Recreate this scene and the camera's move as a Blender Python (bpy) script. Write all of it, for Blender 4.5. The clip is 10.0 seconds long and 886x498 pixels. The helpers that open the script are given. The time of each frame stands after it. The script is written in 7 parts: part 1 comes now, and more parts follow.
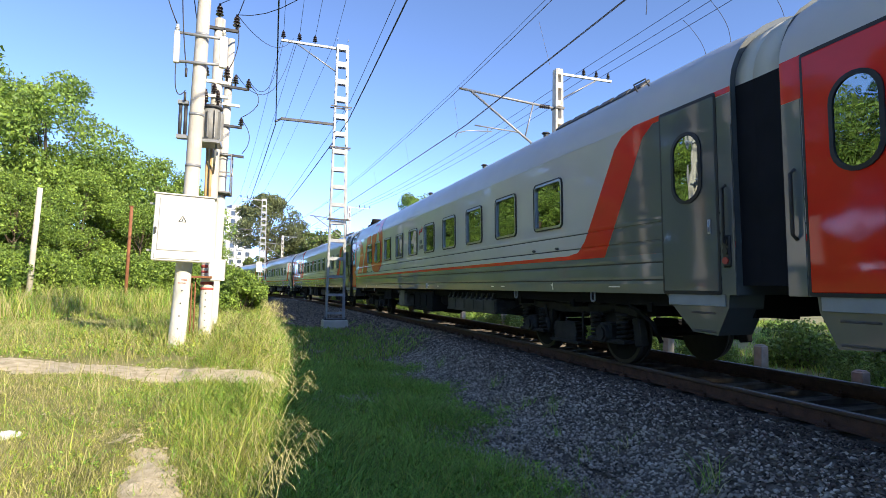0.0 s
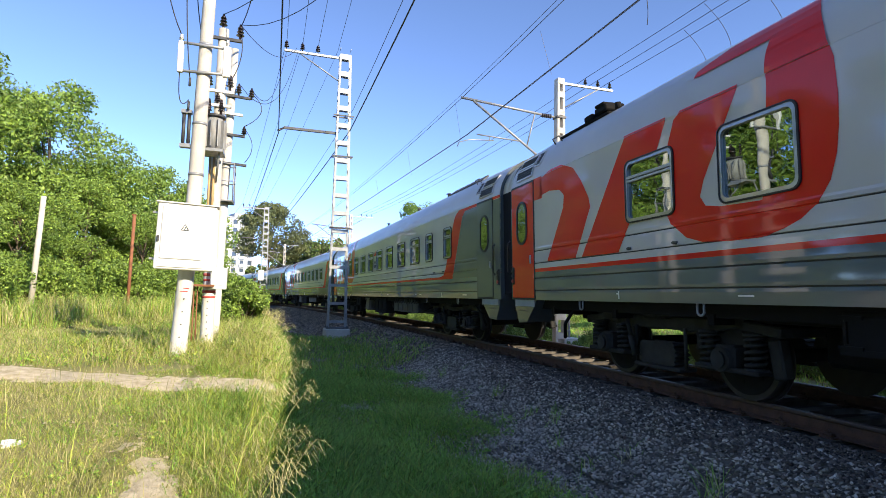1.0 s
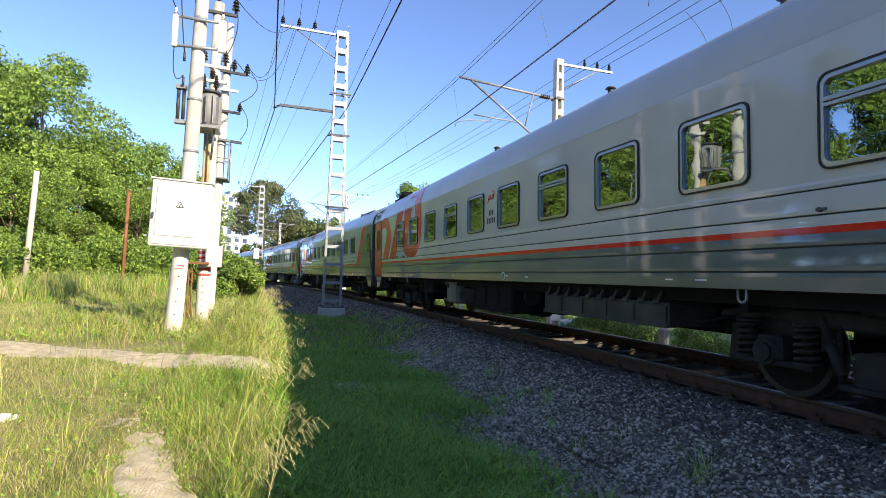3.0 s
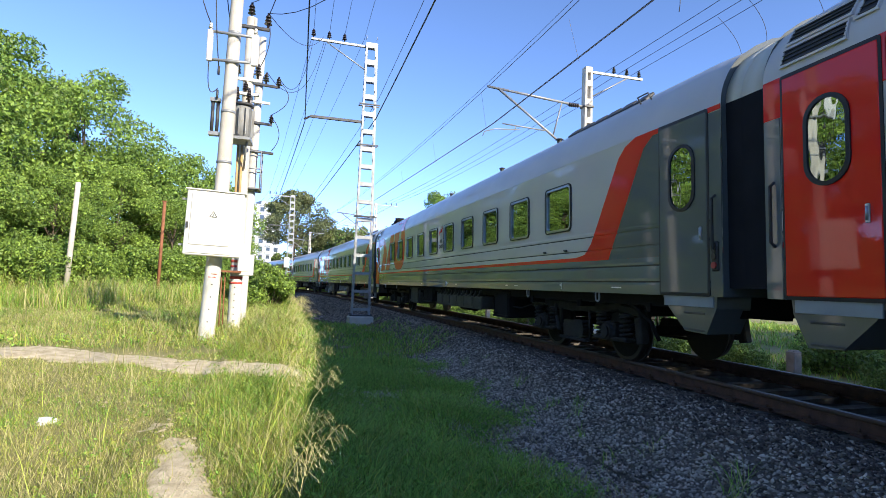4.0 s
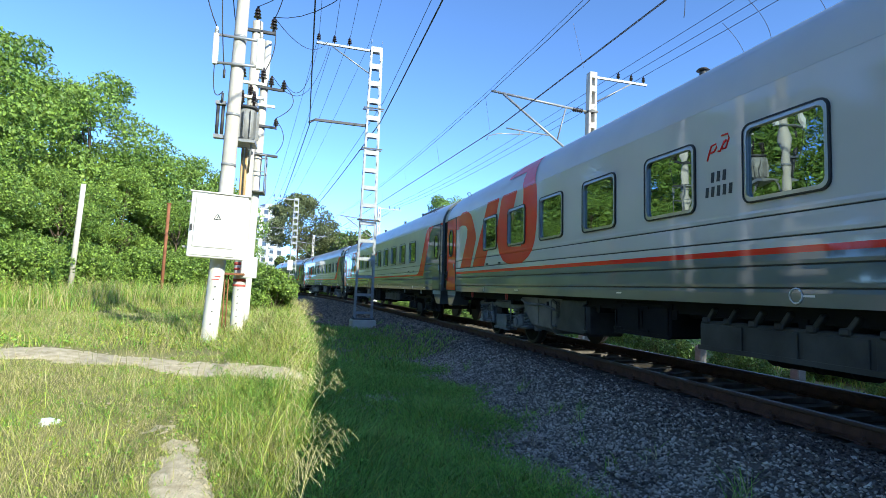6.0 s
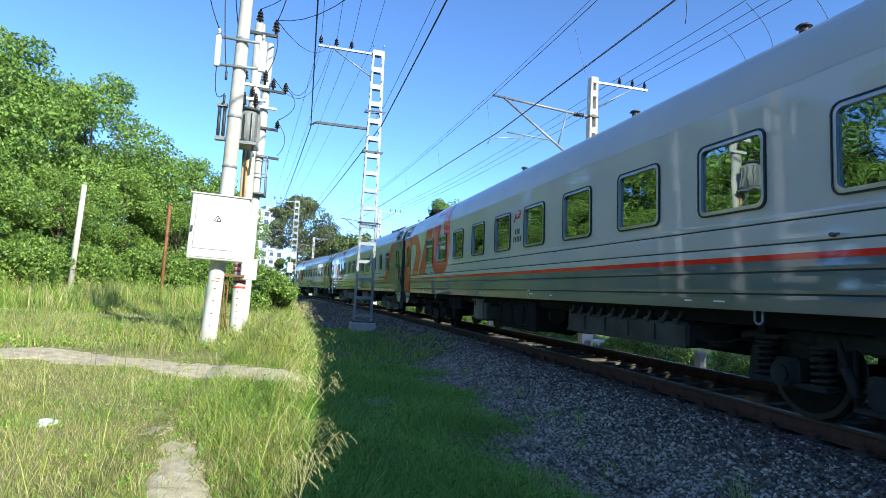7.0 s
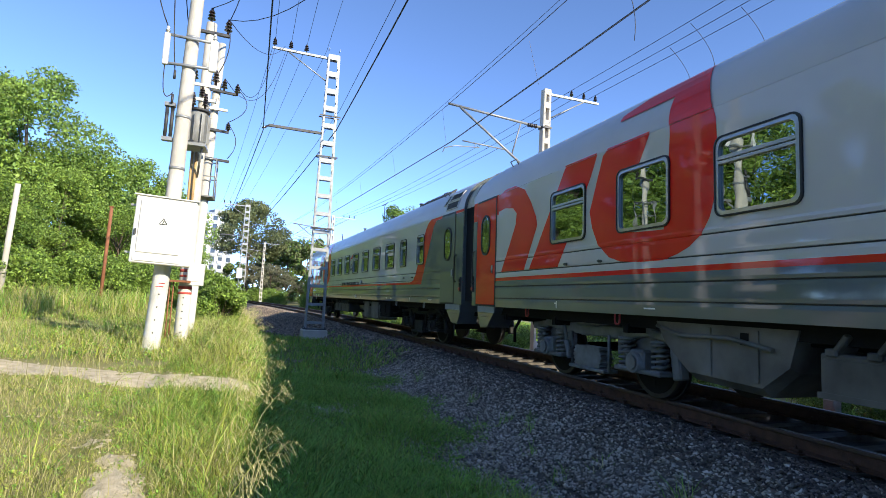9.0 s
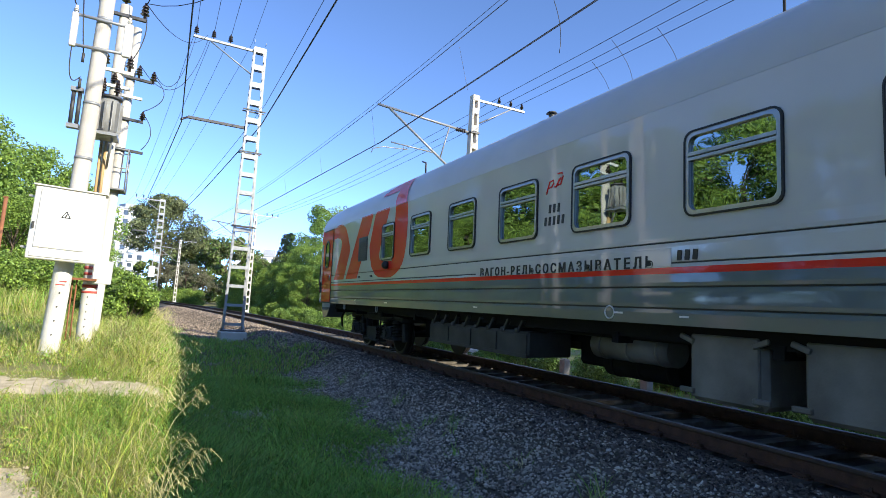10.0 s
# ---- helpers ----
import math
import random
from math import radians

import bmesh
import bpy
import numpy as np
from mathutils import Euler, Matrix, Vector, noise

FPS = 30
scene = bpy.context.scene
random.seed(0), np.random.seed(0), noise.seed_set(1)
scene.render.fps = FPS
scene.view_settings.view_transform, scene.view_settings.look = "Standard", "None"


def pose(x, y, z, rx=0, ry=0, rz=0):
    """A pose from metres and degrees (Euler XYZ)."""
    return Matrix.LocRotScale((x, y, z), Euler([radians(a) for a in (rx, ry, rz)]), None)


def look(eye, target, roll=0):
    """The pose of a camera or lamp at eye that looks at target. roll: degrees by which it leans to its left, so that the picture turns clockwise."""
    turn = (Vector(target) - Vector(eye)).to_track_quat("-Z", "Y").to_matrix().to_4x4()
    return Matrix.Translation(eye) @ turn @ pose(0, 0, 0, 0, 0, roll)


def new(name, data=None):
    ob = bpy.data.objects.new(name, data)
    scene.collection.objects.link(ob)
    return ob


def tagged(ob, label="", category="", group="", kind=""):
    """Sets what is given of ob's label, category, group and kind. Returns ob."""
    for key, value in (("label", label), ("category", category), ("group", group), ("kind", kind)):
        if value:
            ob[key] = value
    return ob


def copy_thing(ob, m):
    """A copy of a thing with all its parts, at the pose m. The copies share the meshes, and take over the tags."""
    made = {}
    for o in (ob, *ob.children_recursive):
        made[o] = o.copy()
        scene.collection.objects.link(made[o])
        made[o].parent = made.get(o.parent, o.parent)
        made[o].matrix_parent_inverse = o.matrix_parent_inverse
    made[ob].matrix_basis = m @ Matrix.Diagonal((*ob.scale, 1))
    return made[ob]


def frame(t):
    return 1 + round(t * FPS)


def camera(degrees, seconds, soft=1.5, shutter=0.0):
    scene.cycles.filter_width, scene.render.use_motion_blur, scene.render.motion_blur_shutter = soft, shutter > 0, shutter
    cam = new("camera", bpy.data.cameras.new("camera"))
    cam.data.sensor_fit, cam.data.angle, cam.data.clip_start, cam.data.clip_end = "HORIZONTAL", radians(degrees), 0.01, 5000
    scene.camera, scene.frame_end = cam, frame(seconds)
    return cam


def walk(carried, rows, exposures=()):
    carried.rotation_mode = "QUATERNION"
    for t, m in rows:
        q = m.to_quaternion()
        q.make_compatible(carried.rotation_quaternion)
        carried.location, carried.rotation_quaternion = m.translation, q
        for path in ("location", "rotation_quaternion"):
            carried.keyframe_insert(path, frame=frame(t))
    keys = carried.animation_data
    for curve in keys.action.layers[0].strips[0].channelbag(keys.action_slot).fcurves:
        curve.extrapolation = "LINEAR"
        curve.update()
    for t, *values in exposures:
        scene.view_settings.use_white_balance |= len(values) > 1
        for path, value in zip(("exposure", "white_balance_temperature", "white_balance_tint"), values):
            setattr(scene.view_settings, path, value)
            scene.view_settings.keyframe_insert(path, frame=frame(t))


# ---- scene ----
cam = camera(76.0, 10.0, soft=0.4)
EYE = (0.0, 0.0, 1.10)
TURNS = [
    (0.0, -16.27, 4.00, -0.96), (0.5, -15.43, 5.02, -1.12), (1.0, -16.08, 4.87, -1.03), (1.5, -16.41, 3.43, -0.29),
    (2.0, -16.54, 3.09, -1.41), (2.5, -16.97, 2.92, -1.81), (4.0, -13.74, 3.75, -1.95), (4.5, -12.42, 4.68, -2.16),
    (5.0, -12.80, 4.21, -1.75), (5.5, -13.25, 4.01, -2.05), (7.0, -13.47, 4.50, -2.85), (7.5, -13.92, 4.57, -2.92),
    (8.0, -14.73, 5.20, -2.54), (8.5, -16.82, 5.71, -2.85), (9.0, -18.15, 5.45, -3.09), (9.5, -18.98, 5.43, -3.49),
    (10.0, -25.63, 6.08, -3.47)]
LIGHT = [(0.0, 0.74, 6950, 11), (2.5, 0.74, 7050, 12), (4.0, 0.72, 6550, 10), (4.5, 0.69, 6100, 6), (5.0, 0.58, 5950, 4), (5.5, 0.74, 5950, 1),
         (7.5, 0.64, 5850, 0), (8.0, 0.66, 5900, 3), (8.5, 0.69, 6300, 7), (9.0, 0.62, 6500, 8), (9.5, 0.68, 6050, 3), (10.0, 0.71, 6400, 8)]
walk(cam, [(t, pose(*EYE, 90 + p, r, y)) for t, y, p, r in TURNS], LIGHT)

# ---- sun and sky ----
SUN_EL, SUN_AZ = radians(24.8), math.atan2(0.52, -0.854)      # azimuth from +y towards +x
to_sun = Vector((math.sin(SUN_AZ) * math.cos(SUN_EL), math.cos(SUN_AZ) * math.cos(SUN_EL), math.sin(SUN_EL)))
world = bpy.data.worlds.new("sky")
scene.world = world
world.use_nodes = True
wn = world.node_tree.nodes
sky = wn.new("ShaderNodeTexSky")
sky.sky_type, sky.sun_disc, sky.sun_elevation, sky.sun_rotation = "NISHITA", False, SUN_EL, SUN_AZ
sky.air_density, sky.dust_density, sky.ozone_density, sky.altitude = 0.52, 0.0, 3.0, 5800
wn["Background"].inputs["Strength"].default_value = 0.42
world.node_tree.links.new(sky.outputs[0], wn["Background"].inputs["Color"])
sun_data = bpy.data.lights.new("sun", "SUN")
sun_data.energy, sun_data.angle, sun_data.color = 5.0, radians(0.5), (1.0, 0.915, 0.74)
sun = new("sun", sun_data)
sun.matrix_world = look(tuple(to_sun * 60), (0, 0, 0))

# ---- materials ----
def material(name, color, rough=0.6, metal=0.0, color2=None, scale=6.0, bump=0.0, bump_scale=40.0, coat=0.0, mid=0.5,
             spread=0.25, per=None, per_amount=0.3, translucent=0.0, spec=0.5, rough2=None, stretch=None, coat_rough=0.08):
    """A surface with two scales of noise in colour and relief; per: 'Object' or 'Island' varies it piece by piece."""
    m = bpy.data.materials.new(name)
    m.use_nodes = True
    n, l = m.node_tree.nodes, m.node_tree.links
    b = n["Principled BSDF"]
    b.inputs["Roughness"].default_value, b.inputs["Metallic"].default_value = rough, metal
    b.inputs["Coat Weight"].default_value = coat
    b.inputs["Coat Roughness"].default_value = coat_rough
    b.inputs["Specular IOR Level"].default_value = spec
    tc = n.new("ShaderNodeTexCoord")
    where = tc.outputs["Object"]
    if stretch:
        mp = n.new("ShaderNodeMapping")
        mp.inputs["Scale"].default_value = stretch
        l.new(where, mp.inputs["Vector"])
        where = mp.outputs["Vector"]
    c2 = color2 or tuple(c * 0.72 for c in color)
    big = n.new("ShaderNodeTexNoise")
    big.inputs["Scale"].default_value, big.inputs["Detail"].default_value = scale, 8.0
    l.new(where, big.inputs["Vector"])
    ramp = n.new("ShaderNodeValToRGB")
    ramp.color_ramp.elements[0].position, ramp.color_ramp.elements[1].position = mid - spread, mid + spread
    ramp.color_ramp.elements[0].color, ramp.color_ramp.elements[1].color = (*c2, 1), (*color, 1)
    l.new(big.outputs["Fac"], ramp.inputs["Fac"])
    out = ramp.outputs["Color"]
    if per:
        if per == "Object":
            src = n.new("ShaderNodeObjectInfo").outputs["Random"]
        else:
            src = n.new("ShaderNodeNewGeometry").outputs["Random Per Island"]
        hsv = n.new("ShaderNodeHueSaturation")
        rng = n.new("ShaderNodeMapRange")
        rng.inputs["To Min"].default_value, rng.inputs["To Max"].default_value = 1 - per_amount, 1 + per_amount
        l.new(src, rng.inputs["Value"])
        l.new(rng.outputs["Result"], hsv.inputs["Value"])
        l.new(out, hsv.inputs["Color"])
        out = hsv.outputs["Color"]
    l.new(out, b.inputs["Base Color"])
    if rough2 is not None:
        rr = n.new("ShaderNodeMapRange")
        rr.inputs["To Min"].default_value, rr.inputs["To Max"].default_value = rough, rough2
        l.new(big.outputs["Fac"], rr.inputs["Value"])
        l.new(rr.outputs["Result"], b.inputs["Roughness"])
    if bump:
        fine = n.new("ShaderNodeTexNoise")
        fine.inputs["Scale"].default_value, fine.inputs["Detail"].default_value = bump_scale, 6.0
        l.new(where, fine.inputs["Vector"])
        bp = n.new("ShaderNodeBump")
        bp.inputs["Strength"].default_value, bp.inputs["Distance"].default_value = bump, 0.02
        l.new(fine.outputs["Fac"], bp.inputs["Height"])
        l.new(bp.outputs["Normal"], b.inputs["Normal"])
    if translucent:
        tr = n.new("ShaderNodeBsdfTranslucent")
        mx = n.new("ShaderNodeMixShader")
        mx.inputs[0].default_value = translucent
        l.new(out, tr.inputs["Color"])
        l.new(b.outputs[0], mx.inputs[1])
        l.new(tr.outputs[0], mx.inputs[2])
        l.new(mx.outputs[0], n["Material Output"].inputs["Surface"])
    return m


def glazing(name, tint, mirror):
    """Tinted reflecting glass: part mirror, part clear."""
    m = bpy.data.materials.new(name)
    m.use_nodes = True
    n, l = m.node_tree.nodes, m.node_tree.links
    g, t, mx = n.new("ShaderNodeBsdfGlossy"), n.new("ShaderNodeBsdfTransparent"), n.new("ShaderNodeMixShader")
    g.inputs["Roughness"].default_value, g.inputs["Color"].default_value = 0.015, (0.80, 0.93, 0.93, 1)
    t.inputs["Color"].default_value = (*tint, 1)
    mx.inputs[0].default_value = mirror
    nz, bp = n.new("ShaderNodeTexNoise"), n.new("ShaderNodeBump")
    nz.inputs["Scale"].default_value = 1.6
    bp.inputs["Strength"].default_value, bp.inputs["Distance"].default_value = 0.05, 0.05
    l.new(nz.outputs["Fac"], bp.inputs["Height"])
    l.new(bp.outputs["Normal"], g.inputs["Normal"])
    l.new(t.outputs[0], mx.inputs[1])
    l.new(g.outputs[0], mx.inputs[2])
    l.new(mx.outputs[0], n["Material Output"].inputs["Surface"])
    return m


M = dict(
    soil=material("soil", (0.36, 0.31, 0.13), 0.95, color2=(0.15, 0.16, 0.05), scale=1.3, bump=0.6, bump_scale=30),
    dirt=material("dirt", (0.76, 0.65, 0.47), 0.95, color2=(0.44, 0.35, 0.21), scale=9.0, bump=1.0, bump_scale=60),
    ballast=material("ballast", (0.16, 0.135, 0.11), 0.95, color2=(0.07, 0.058, 0.048), scale=14.0, bump=1.0, bump_scale=22),
    # ballast between the rails, its colour darkened for the shade under the train
    shaded_bed=material("shaded_ballast", (0.032, 0.027, 0.024), 0.95, color2=(0.02, 0.017, 0.015), scale=12.0, bump=1.0, bump_scale=22),
    stone=material("stone", (0.50, 0.44, 0.365), 0.9, color2=(0.19, 0.158, 0.13), scale=5.0, per="Island", per_amount=0.8, bump=0.3),
    stone_brown=material("stone_brown", (0.42, 0.33, 0.255), 0.9, color2=(0.16, 0.122, 0.095), scale=5.0, per="Island", per_amount=0.7, bump=0.3),
    stone_rusty=material("stone_rusty", (0.18, 0.14, 0.115), 0.9, color2=(0.08, 0.062, 0.05), scale=5.0, per="Island", per_amount=0.7, bump=0.3),
    blade=material("blade", (0.51, 0.54, 0.11), 0.55, color2=(0.28, 0.34, 0.06), scale=0.7, per="Island", per_amount=0.6, translucent=0.3, spec=0.3),
    blade_green=material("blade_green", (0.34, 0.55, 0.105), 0.55, color2=(0.19, 0.36, 0.06), scale=0.8, per="Island", per_amount=0.5, translucent=0.35, spec=0.3),
    straw=material("straw", (0.68, 0.60, 0.30), 0.7, color2=(0.44, 0.40, 0.17), scale=0.9, per="Island", per_amount=0.35, translucent=0.3),
    straw_brown=material("straw_brown", (0.34, 0.25, 0.14), 0.75, color2=(0.20, 0.145, 0.08), scale=0.9, per="Island", per_amount=0.35, translucent=0.25),
    leaf=material("leaf", (0.25, 0.36, 0.075), 0.5, color2=(0.09, 0.165, 0.036), scale=0.45, per="Island", per_amount=0.5, translucent=0.25, spec=0.35),
    leaf_light=material("leaf_light", (0.36, 0.48, 0.085), 0.5, color2=(0.14, 0.24, 0.042), scale=0.45, per="Island", per_amount=0.5, translucent=0.28, spec=0.35),
    leaf_pine=material("leaf_pine", (0.19, 0.21, 0.085), 0.6, color2=(0.09, 0.11, 0.04), scale=0.4, per="Island", per_amount=0.45, translucent=0.15),
    leaf_dry=material("leaf_dry", (0.20, 0.19, 0.12), 0.7, color2=(0.12, 0.13, 0.07), scale=0.5, per="Island", per_amount=0.4, translucent=0.2),
    bark=material("bark", (0.17, 0.125, 0.085), 0.9, color2=(0.08, 0.06, 0.04), scale=5.0, bump=0.8, bump_scale=18),
    concrete=material("concrete", (0.66, 0.61, 0.54), 0.85, color2=(0.46, 0.42, 0.36), scale=3.0, bump=0.25, bump_scale=60),
    old_concrete=material("old_concrete", (0.34, 0.32, 0.29), 0.9, color2=(0.20, 0.185, 0.16), scale=5.0, bump=0.3, bump_scale=50),
    whitewash=material("whitewash", (0.72, 0.70, 0.65), 0.85, color2=(0.58, 0.56, 0.50), scale=5.0, bump=0.25, bump_scale=50),
    sleeper=material("sleeper", (0.14, 0.12, 0.10), 0.9, color2=(0.06, 0.05, 0.04), scale=6.0, bump=0.4, bump_scale=50, per="Object", per_amount=0.3),
    rust=material("rust", (0.125, 0.058, 0.036), 0.9, color2=(0.06, 0.03, 0.02), scale=9.0, bump=0.4, bump_scale=60),
    railhead=material("railhead", (0.11, 0.075, 0.06), 0.5, 0.4, scale=14.0),
    galv=material("galv", (0.36, 0.37, 0.38), 0.5, 0.35, color2=(0.24, 0.245, 0.25), scale=8.0, bump=0.1),
    steel_dark=material("steel_dark", (0.09, 0.09, 0.095), 0.55, 0.3, color2=(0.05, 0.05, 0.052), scale=10.0),
    wire=material("wire", (0.05, 0.05, 0.055), 0.6, 0.4, scale=10.0),
    copper=material("copper_wire", (0.12, 0.10, 0.085), 0.5, 0.6, scale=10.0),
    insul=material("insulator_glaze", (0.03, 0.018, 0.017), 0.3, color2=(0.02, 0.014, 0.013), scale=6.0, coat=0.3),
    cabinet=material("cabinet_paint", (0.80, 0.79, 0.76), 0.5, color2=(0.70, 0.68, 0.63), scale=2.2, bump=0.05),
    transformer=material("transformer_paint", (0.30, 0.31, 0.31), 0.55, color2=(0.20, 0.19, 0.18), scale=6.0, bump=0.1),
    red_mark=material("red_mark", (0.55, 0.07, 0.06), 0.75, color2=(0.42, 0.10, 0.08), scale=14.0),
    pipe=material("pipe_paint", (0.55, 0.36, 0.15), 0.6, color2=(0.38, 0.24, 0.11), scale=8.0),
    rust_post=material("rust_post", (0.33, 0.13, 0.06), 0.85, color2=(0.20, 0.08, 0.04), scale=7.0, bump=0.3),
    rag=material("rag", (0.78, 0.78, 0.78), 0.7, color2=(0.62, 0.62, 0.62), scale=12.0, bump=0.2),
    facade=material("facade", (0.78, 0.78, 0.77), 0.85, color2=(0.68, 0.68, 0.67), scale=0.4, bump=0.05),
    facade_grey=material("facade_grey", (0.42, 0.43, 0.45), 0.85, scale=0.4),
    window_dark=material("window_dark", (0.07, 0.09, 0.11), 0.12, color2=(0.05, 0.06, 0.075), scale=0.5, spec=0.8),
    grey=material("coach_grey", (0.61, 0.565, 0.535), 0.5, color2=(0.53, 0.495, 0.465), scale=0.9, coat=1.0, coat_rough=0.035, spec=0.12, stretch=(0.25, 1, 1.2), rough2=0.6),
    lower=material("coach_lower_grey", (0.145, 0.168, 0.172), 0.45, color2=(0.092, 0.112, 0.116), scale=0.9, coat=1.0, coat_rough=0.05, spec=0.15, stretch=(0.2, 1, 1.5), rough2=0.6),
    ends=material("coach_dark_grey", (0.105, 0.120, 0.122), 0.5, color2=(0.085, 0.095, 0.098), scale=0.9, coat=0.9, coat_rough=0.06, spec=0.15, rough2=0.6),
    roof=material("coach_roof", (0.61, 0.58, 0.56), 0.5, color2=(0.50, 0.475, 0.46), scale=0.7, coat=0.4, coat_rough=0.12, spec=0.2, stretch=(0.35, 1, 1)),
    red=material("coach_red", (0.82, 0.018, 0.010), 0.5, color2=(0.72, 0.014, 0.009), scale=1.0, coat=0.6, coat_rough=0.04, rough2=0.6, spec=0.1),
    step_grey=material("step_grey", (0.30, 0.33, 0.34), 0.5, color2=(0.22, 0.24, 0.25), scale=3.0, bump=0.05),
    cream=material("cream_cap", (0.62, 0.60, 0.52), 0.6, color2=(0.50, 0.48, 0.41), scale=2.0),
    bellows=material("bellows", (0.012, 0.013, 0.018), 0.85, color2=(0.007, 0.008, 0.011), scale=3.0, spec=0.2),
    rubber=material("rubber", (0.02, 0.02, 0.021), 0.6, scale=20.0),
    alu=material("window_alu", (0.42, 0.43, 0.44), 0.36, 0.8, color2=(0.33, 0.34, 0.35), scale=8.0),
    under=material("underframe", (0.014, 0.013, 0.012), 0.85, color2=(0.010, 0.009, 0.009), scale=4.0, bump=0.2, spec=0.15),
    bogie=material("bogie_paint", (0.040, 0.039, 0.037), 0.7, color2=(0.014, 0.013, 0.012), scale=5.0, bump=0.2, spec=0.25),
    bogie_light=material("bogie_light_paint", (0.22, 0.235, 0.245), 0.55, color2=(0.11, 0.11, 0.11), scale=5.0, bump=0.15),
    crate=material("equipment_grey", (0.07, 0.068, 0.062), 0.6, color2=(0.026, 0.024, 0.021), scale=3.0, bump=0.15, spec=0.3),
    crate_pale=material("equipment_pale_grey", (0.20, 0.185, 0.16), 0.6, color2=(0.045, 0.040, 0.035), scale=1.7, bump=0.15, spread=0.2, mid=0.48),
    wheel=material("wheel_steel", (0.018, 0.016, 0.015), 0.85, 0.0, color2=(0.010, 0.009, 0.008), scale=6.0, spec=0.2),
    tread=material("wheel_tread", (0.05, 0.045, 0.042), 0.5, 0.4, scale=9.0),
    inner=material("interior_beige", (0.42, 0.37, 0.28), 0.7, color2=(0.36, 0.31, 0.23), scale=2.0),
    curtain=material("curtain", (0.68, 0.66, 0.58), 0.85, color2=(0.5, 0.48, 0.42), scale=3.0, stretch=(18, 1, 1)),
    white=material("white_paint", (0.75, 0.75, 0.74), 0.5, color2=(0.62, 0.62, 0.61), scale=10.0),
    black=material("black_paint", (0.015, 0.015, 0.016), 0.5, scale=10.0),
    hook=material("hook_red", (0.45, 0.04, 0.03), 0.5, scale=10.0),
)
M["glass"] = glazing("coach_glass", (0.12, 0.16, 0.165), 0.36)


# ---- helpers of this scene ----
def link(name, verts, faces, mats, parent=None, label="", indices=None, smooth=False):
    me = bpy.data.meshes.new(name)
    me.from_pydata([tuple(v) for v in verts], [], faces)
    for m in mats if isinstance(mats, (list, tuple)) else [mats]:
        me.materials.append(m)
    if indices is not None:
        me.polygons.foreach_set("material_index", indices)
    if smooth:
        me.polygons.foreach_set("use_smooth", [True] * len(me.polygons))
    ob = new(name, me)
    ob.parent = parent
    return tagged(ob, label)


def part(name, bm, mat, parent=None, label="", smooth=False):
    """Links a bmesh as one mesh object under a thing or a part."""
    bmesh.ops.recalc_face_normals(bm, faces=bm.faces)
    me = bpy.data.meshes.new(name)
    bm.to_mesh(me)
    bm.free()
    for m in mat if isinstance(mat, (list, tuple)) else [mat]:
        me.materials.append(m)
    if smooth:
        me.polygons.foreach_set("use_smooth", [True] * len(me.polygons))
    ob = new(name, me)
    ob.parent = parent
    return tagged(ob, label)


def again(ob, name, m, parent):
    """The same mesh once more, as a part of its own."""
    o = new(name, ob.data)
    o.parent = parent
    o.matrix_basis = m
    return o


def box(bm, c, d, rot=(0, 0, 0), bevel=0.0, mi=0):
    m = pose(*c, *rot) @ Matrix.Diagonal((*d, 1))
    r = bmesh.ops.create_cube(bm, size=1.0, matrix=m)
    fs = {f for v in r["verts"] for f in v.link_faces}
    if bevel:
        es = list({e for v in r["verts"] for e in v.link_edges})
        r2 = bmesh.ops.bevel(bm, geom=es, offset=bevel, segments=1, affect="EDGES")
        fs = {f for f in fs if f.is_valid} | set(r2["faces"])
    for f in fs:
        f.material_index = mi


def tube(bm, a, b, r1, r2=None, seg=10, mi=0, caps=True):
    a, b = Vector(a), Vector(b)
    d = b - a
    m = Matrix.Translation((a + b) / 2) @ d.to_track_quat("Z", "Y").to_matrix().to_4x4()
    r = bmesh.ops.create_cone(bm, cap_ends=caps, segments=seg, radius1=r1, radius2=r1 if r2 is None else r2, depth=d.length, matrix=m)
    for v in r["verts"]:
        for f in v.link_faces:
            f.material_index = mi
            if len(f.verts) == 4:
                f.smooth = True


def bent(bm, pts, r, seg=6, mi=0, caps=True):
    """One continuous round bar through the points."""
    pts = [Vector(p) for p in pts]
    rings = []
    up = Vector((0.31, 0.17, 0.93))
    for k, p in enumerate(pts):
        d = (pts[min(k + 1, len(pts) - 1)] - pts[max(k - 1, 0)]).normalized()
        a = d.cross(up)
        a = (a if a.length > 0.05 else d.cross(Vector((1, 0, 0)))).normalized()
        b = d.cross(a)
        rings.append([bm.verts.new(p + (a * math.cos(2 * math.pi * j / seg) + b * math.sin(2 * math.pi * j / seg)) * r) for j in range(seg)])
    for p, q in zip(rings, rings[1:]):
        for j in range(seg):
            f = bm.faces.new((p[j], p[(j + 1) % seg], q[(j + 1) % seg], q[j]))
            f.material_index, f.smooth = mi, True
    if caps:
        bm.faces.new(rings[0]).material_index = mi
        bm.faces.new(list(reversed(rings[-1]))).material_index = mi


def empty(name, m, label, category, group="", kind=""):
    ob = new(name)
    ob.matrix_basis = m
    return tagged(ob, label, category, group, kind)


# ---- the line of the track: a left-hand curve ----
D0, CURVE, CANT = 6.062, 438.9, 1.28
CX = D0 - CURVE


def on_track(s, lat=0.0):
    a = s / CURVE
    return CX + (CURVE + lat) * math.cos(a), (CURVE + lat) * math.sin(a)


def heading(s):
    return math.degrees(s / CURVE)


def smooth(a, b, v):
    u = np.clip((v - a) / (b - a), 0, 1)
    return u * u * (3 - 2 * u)


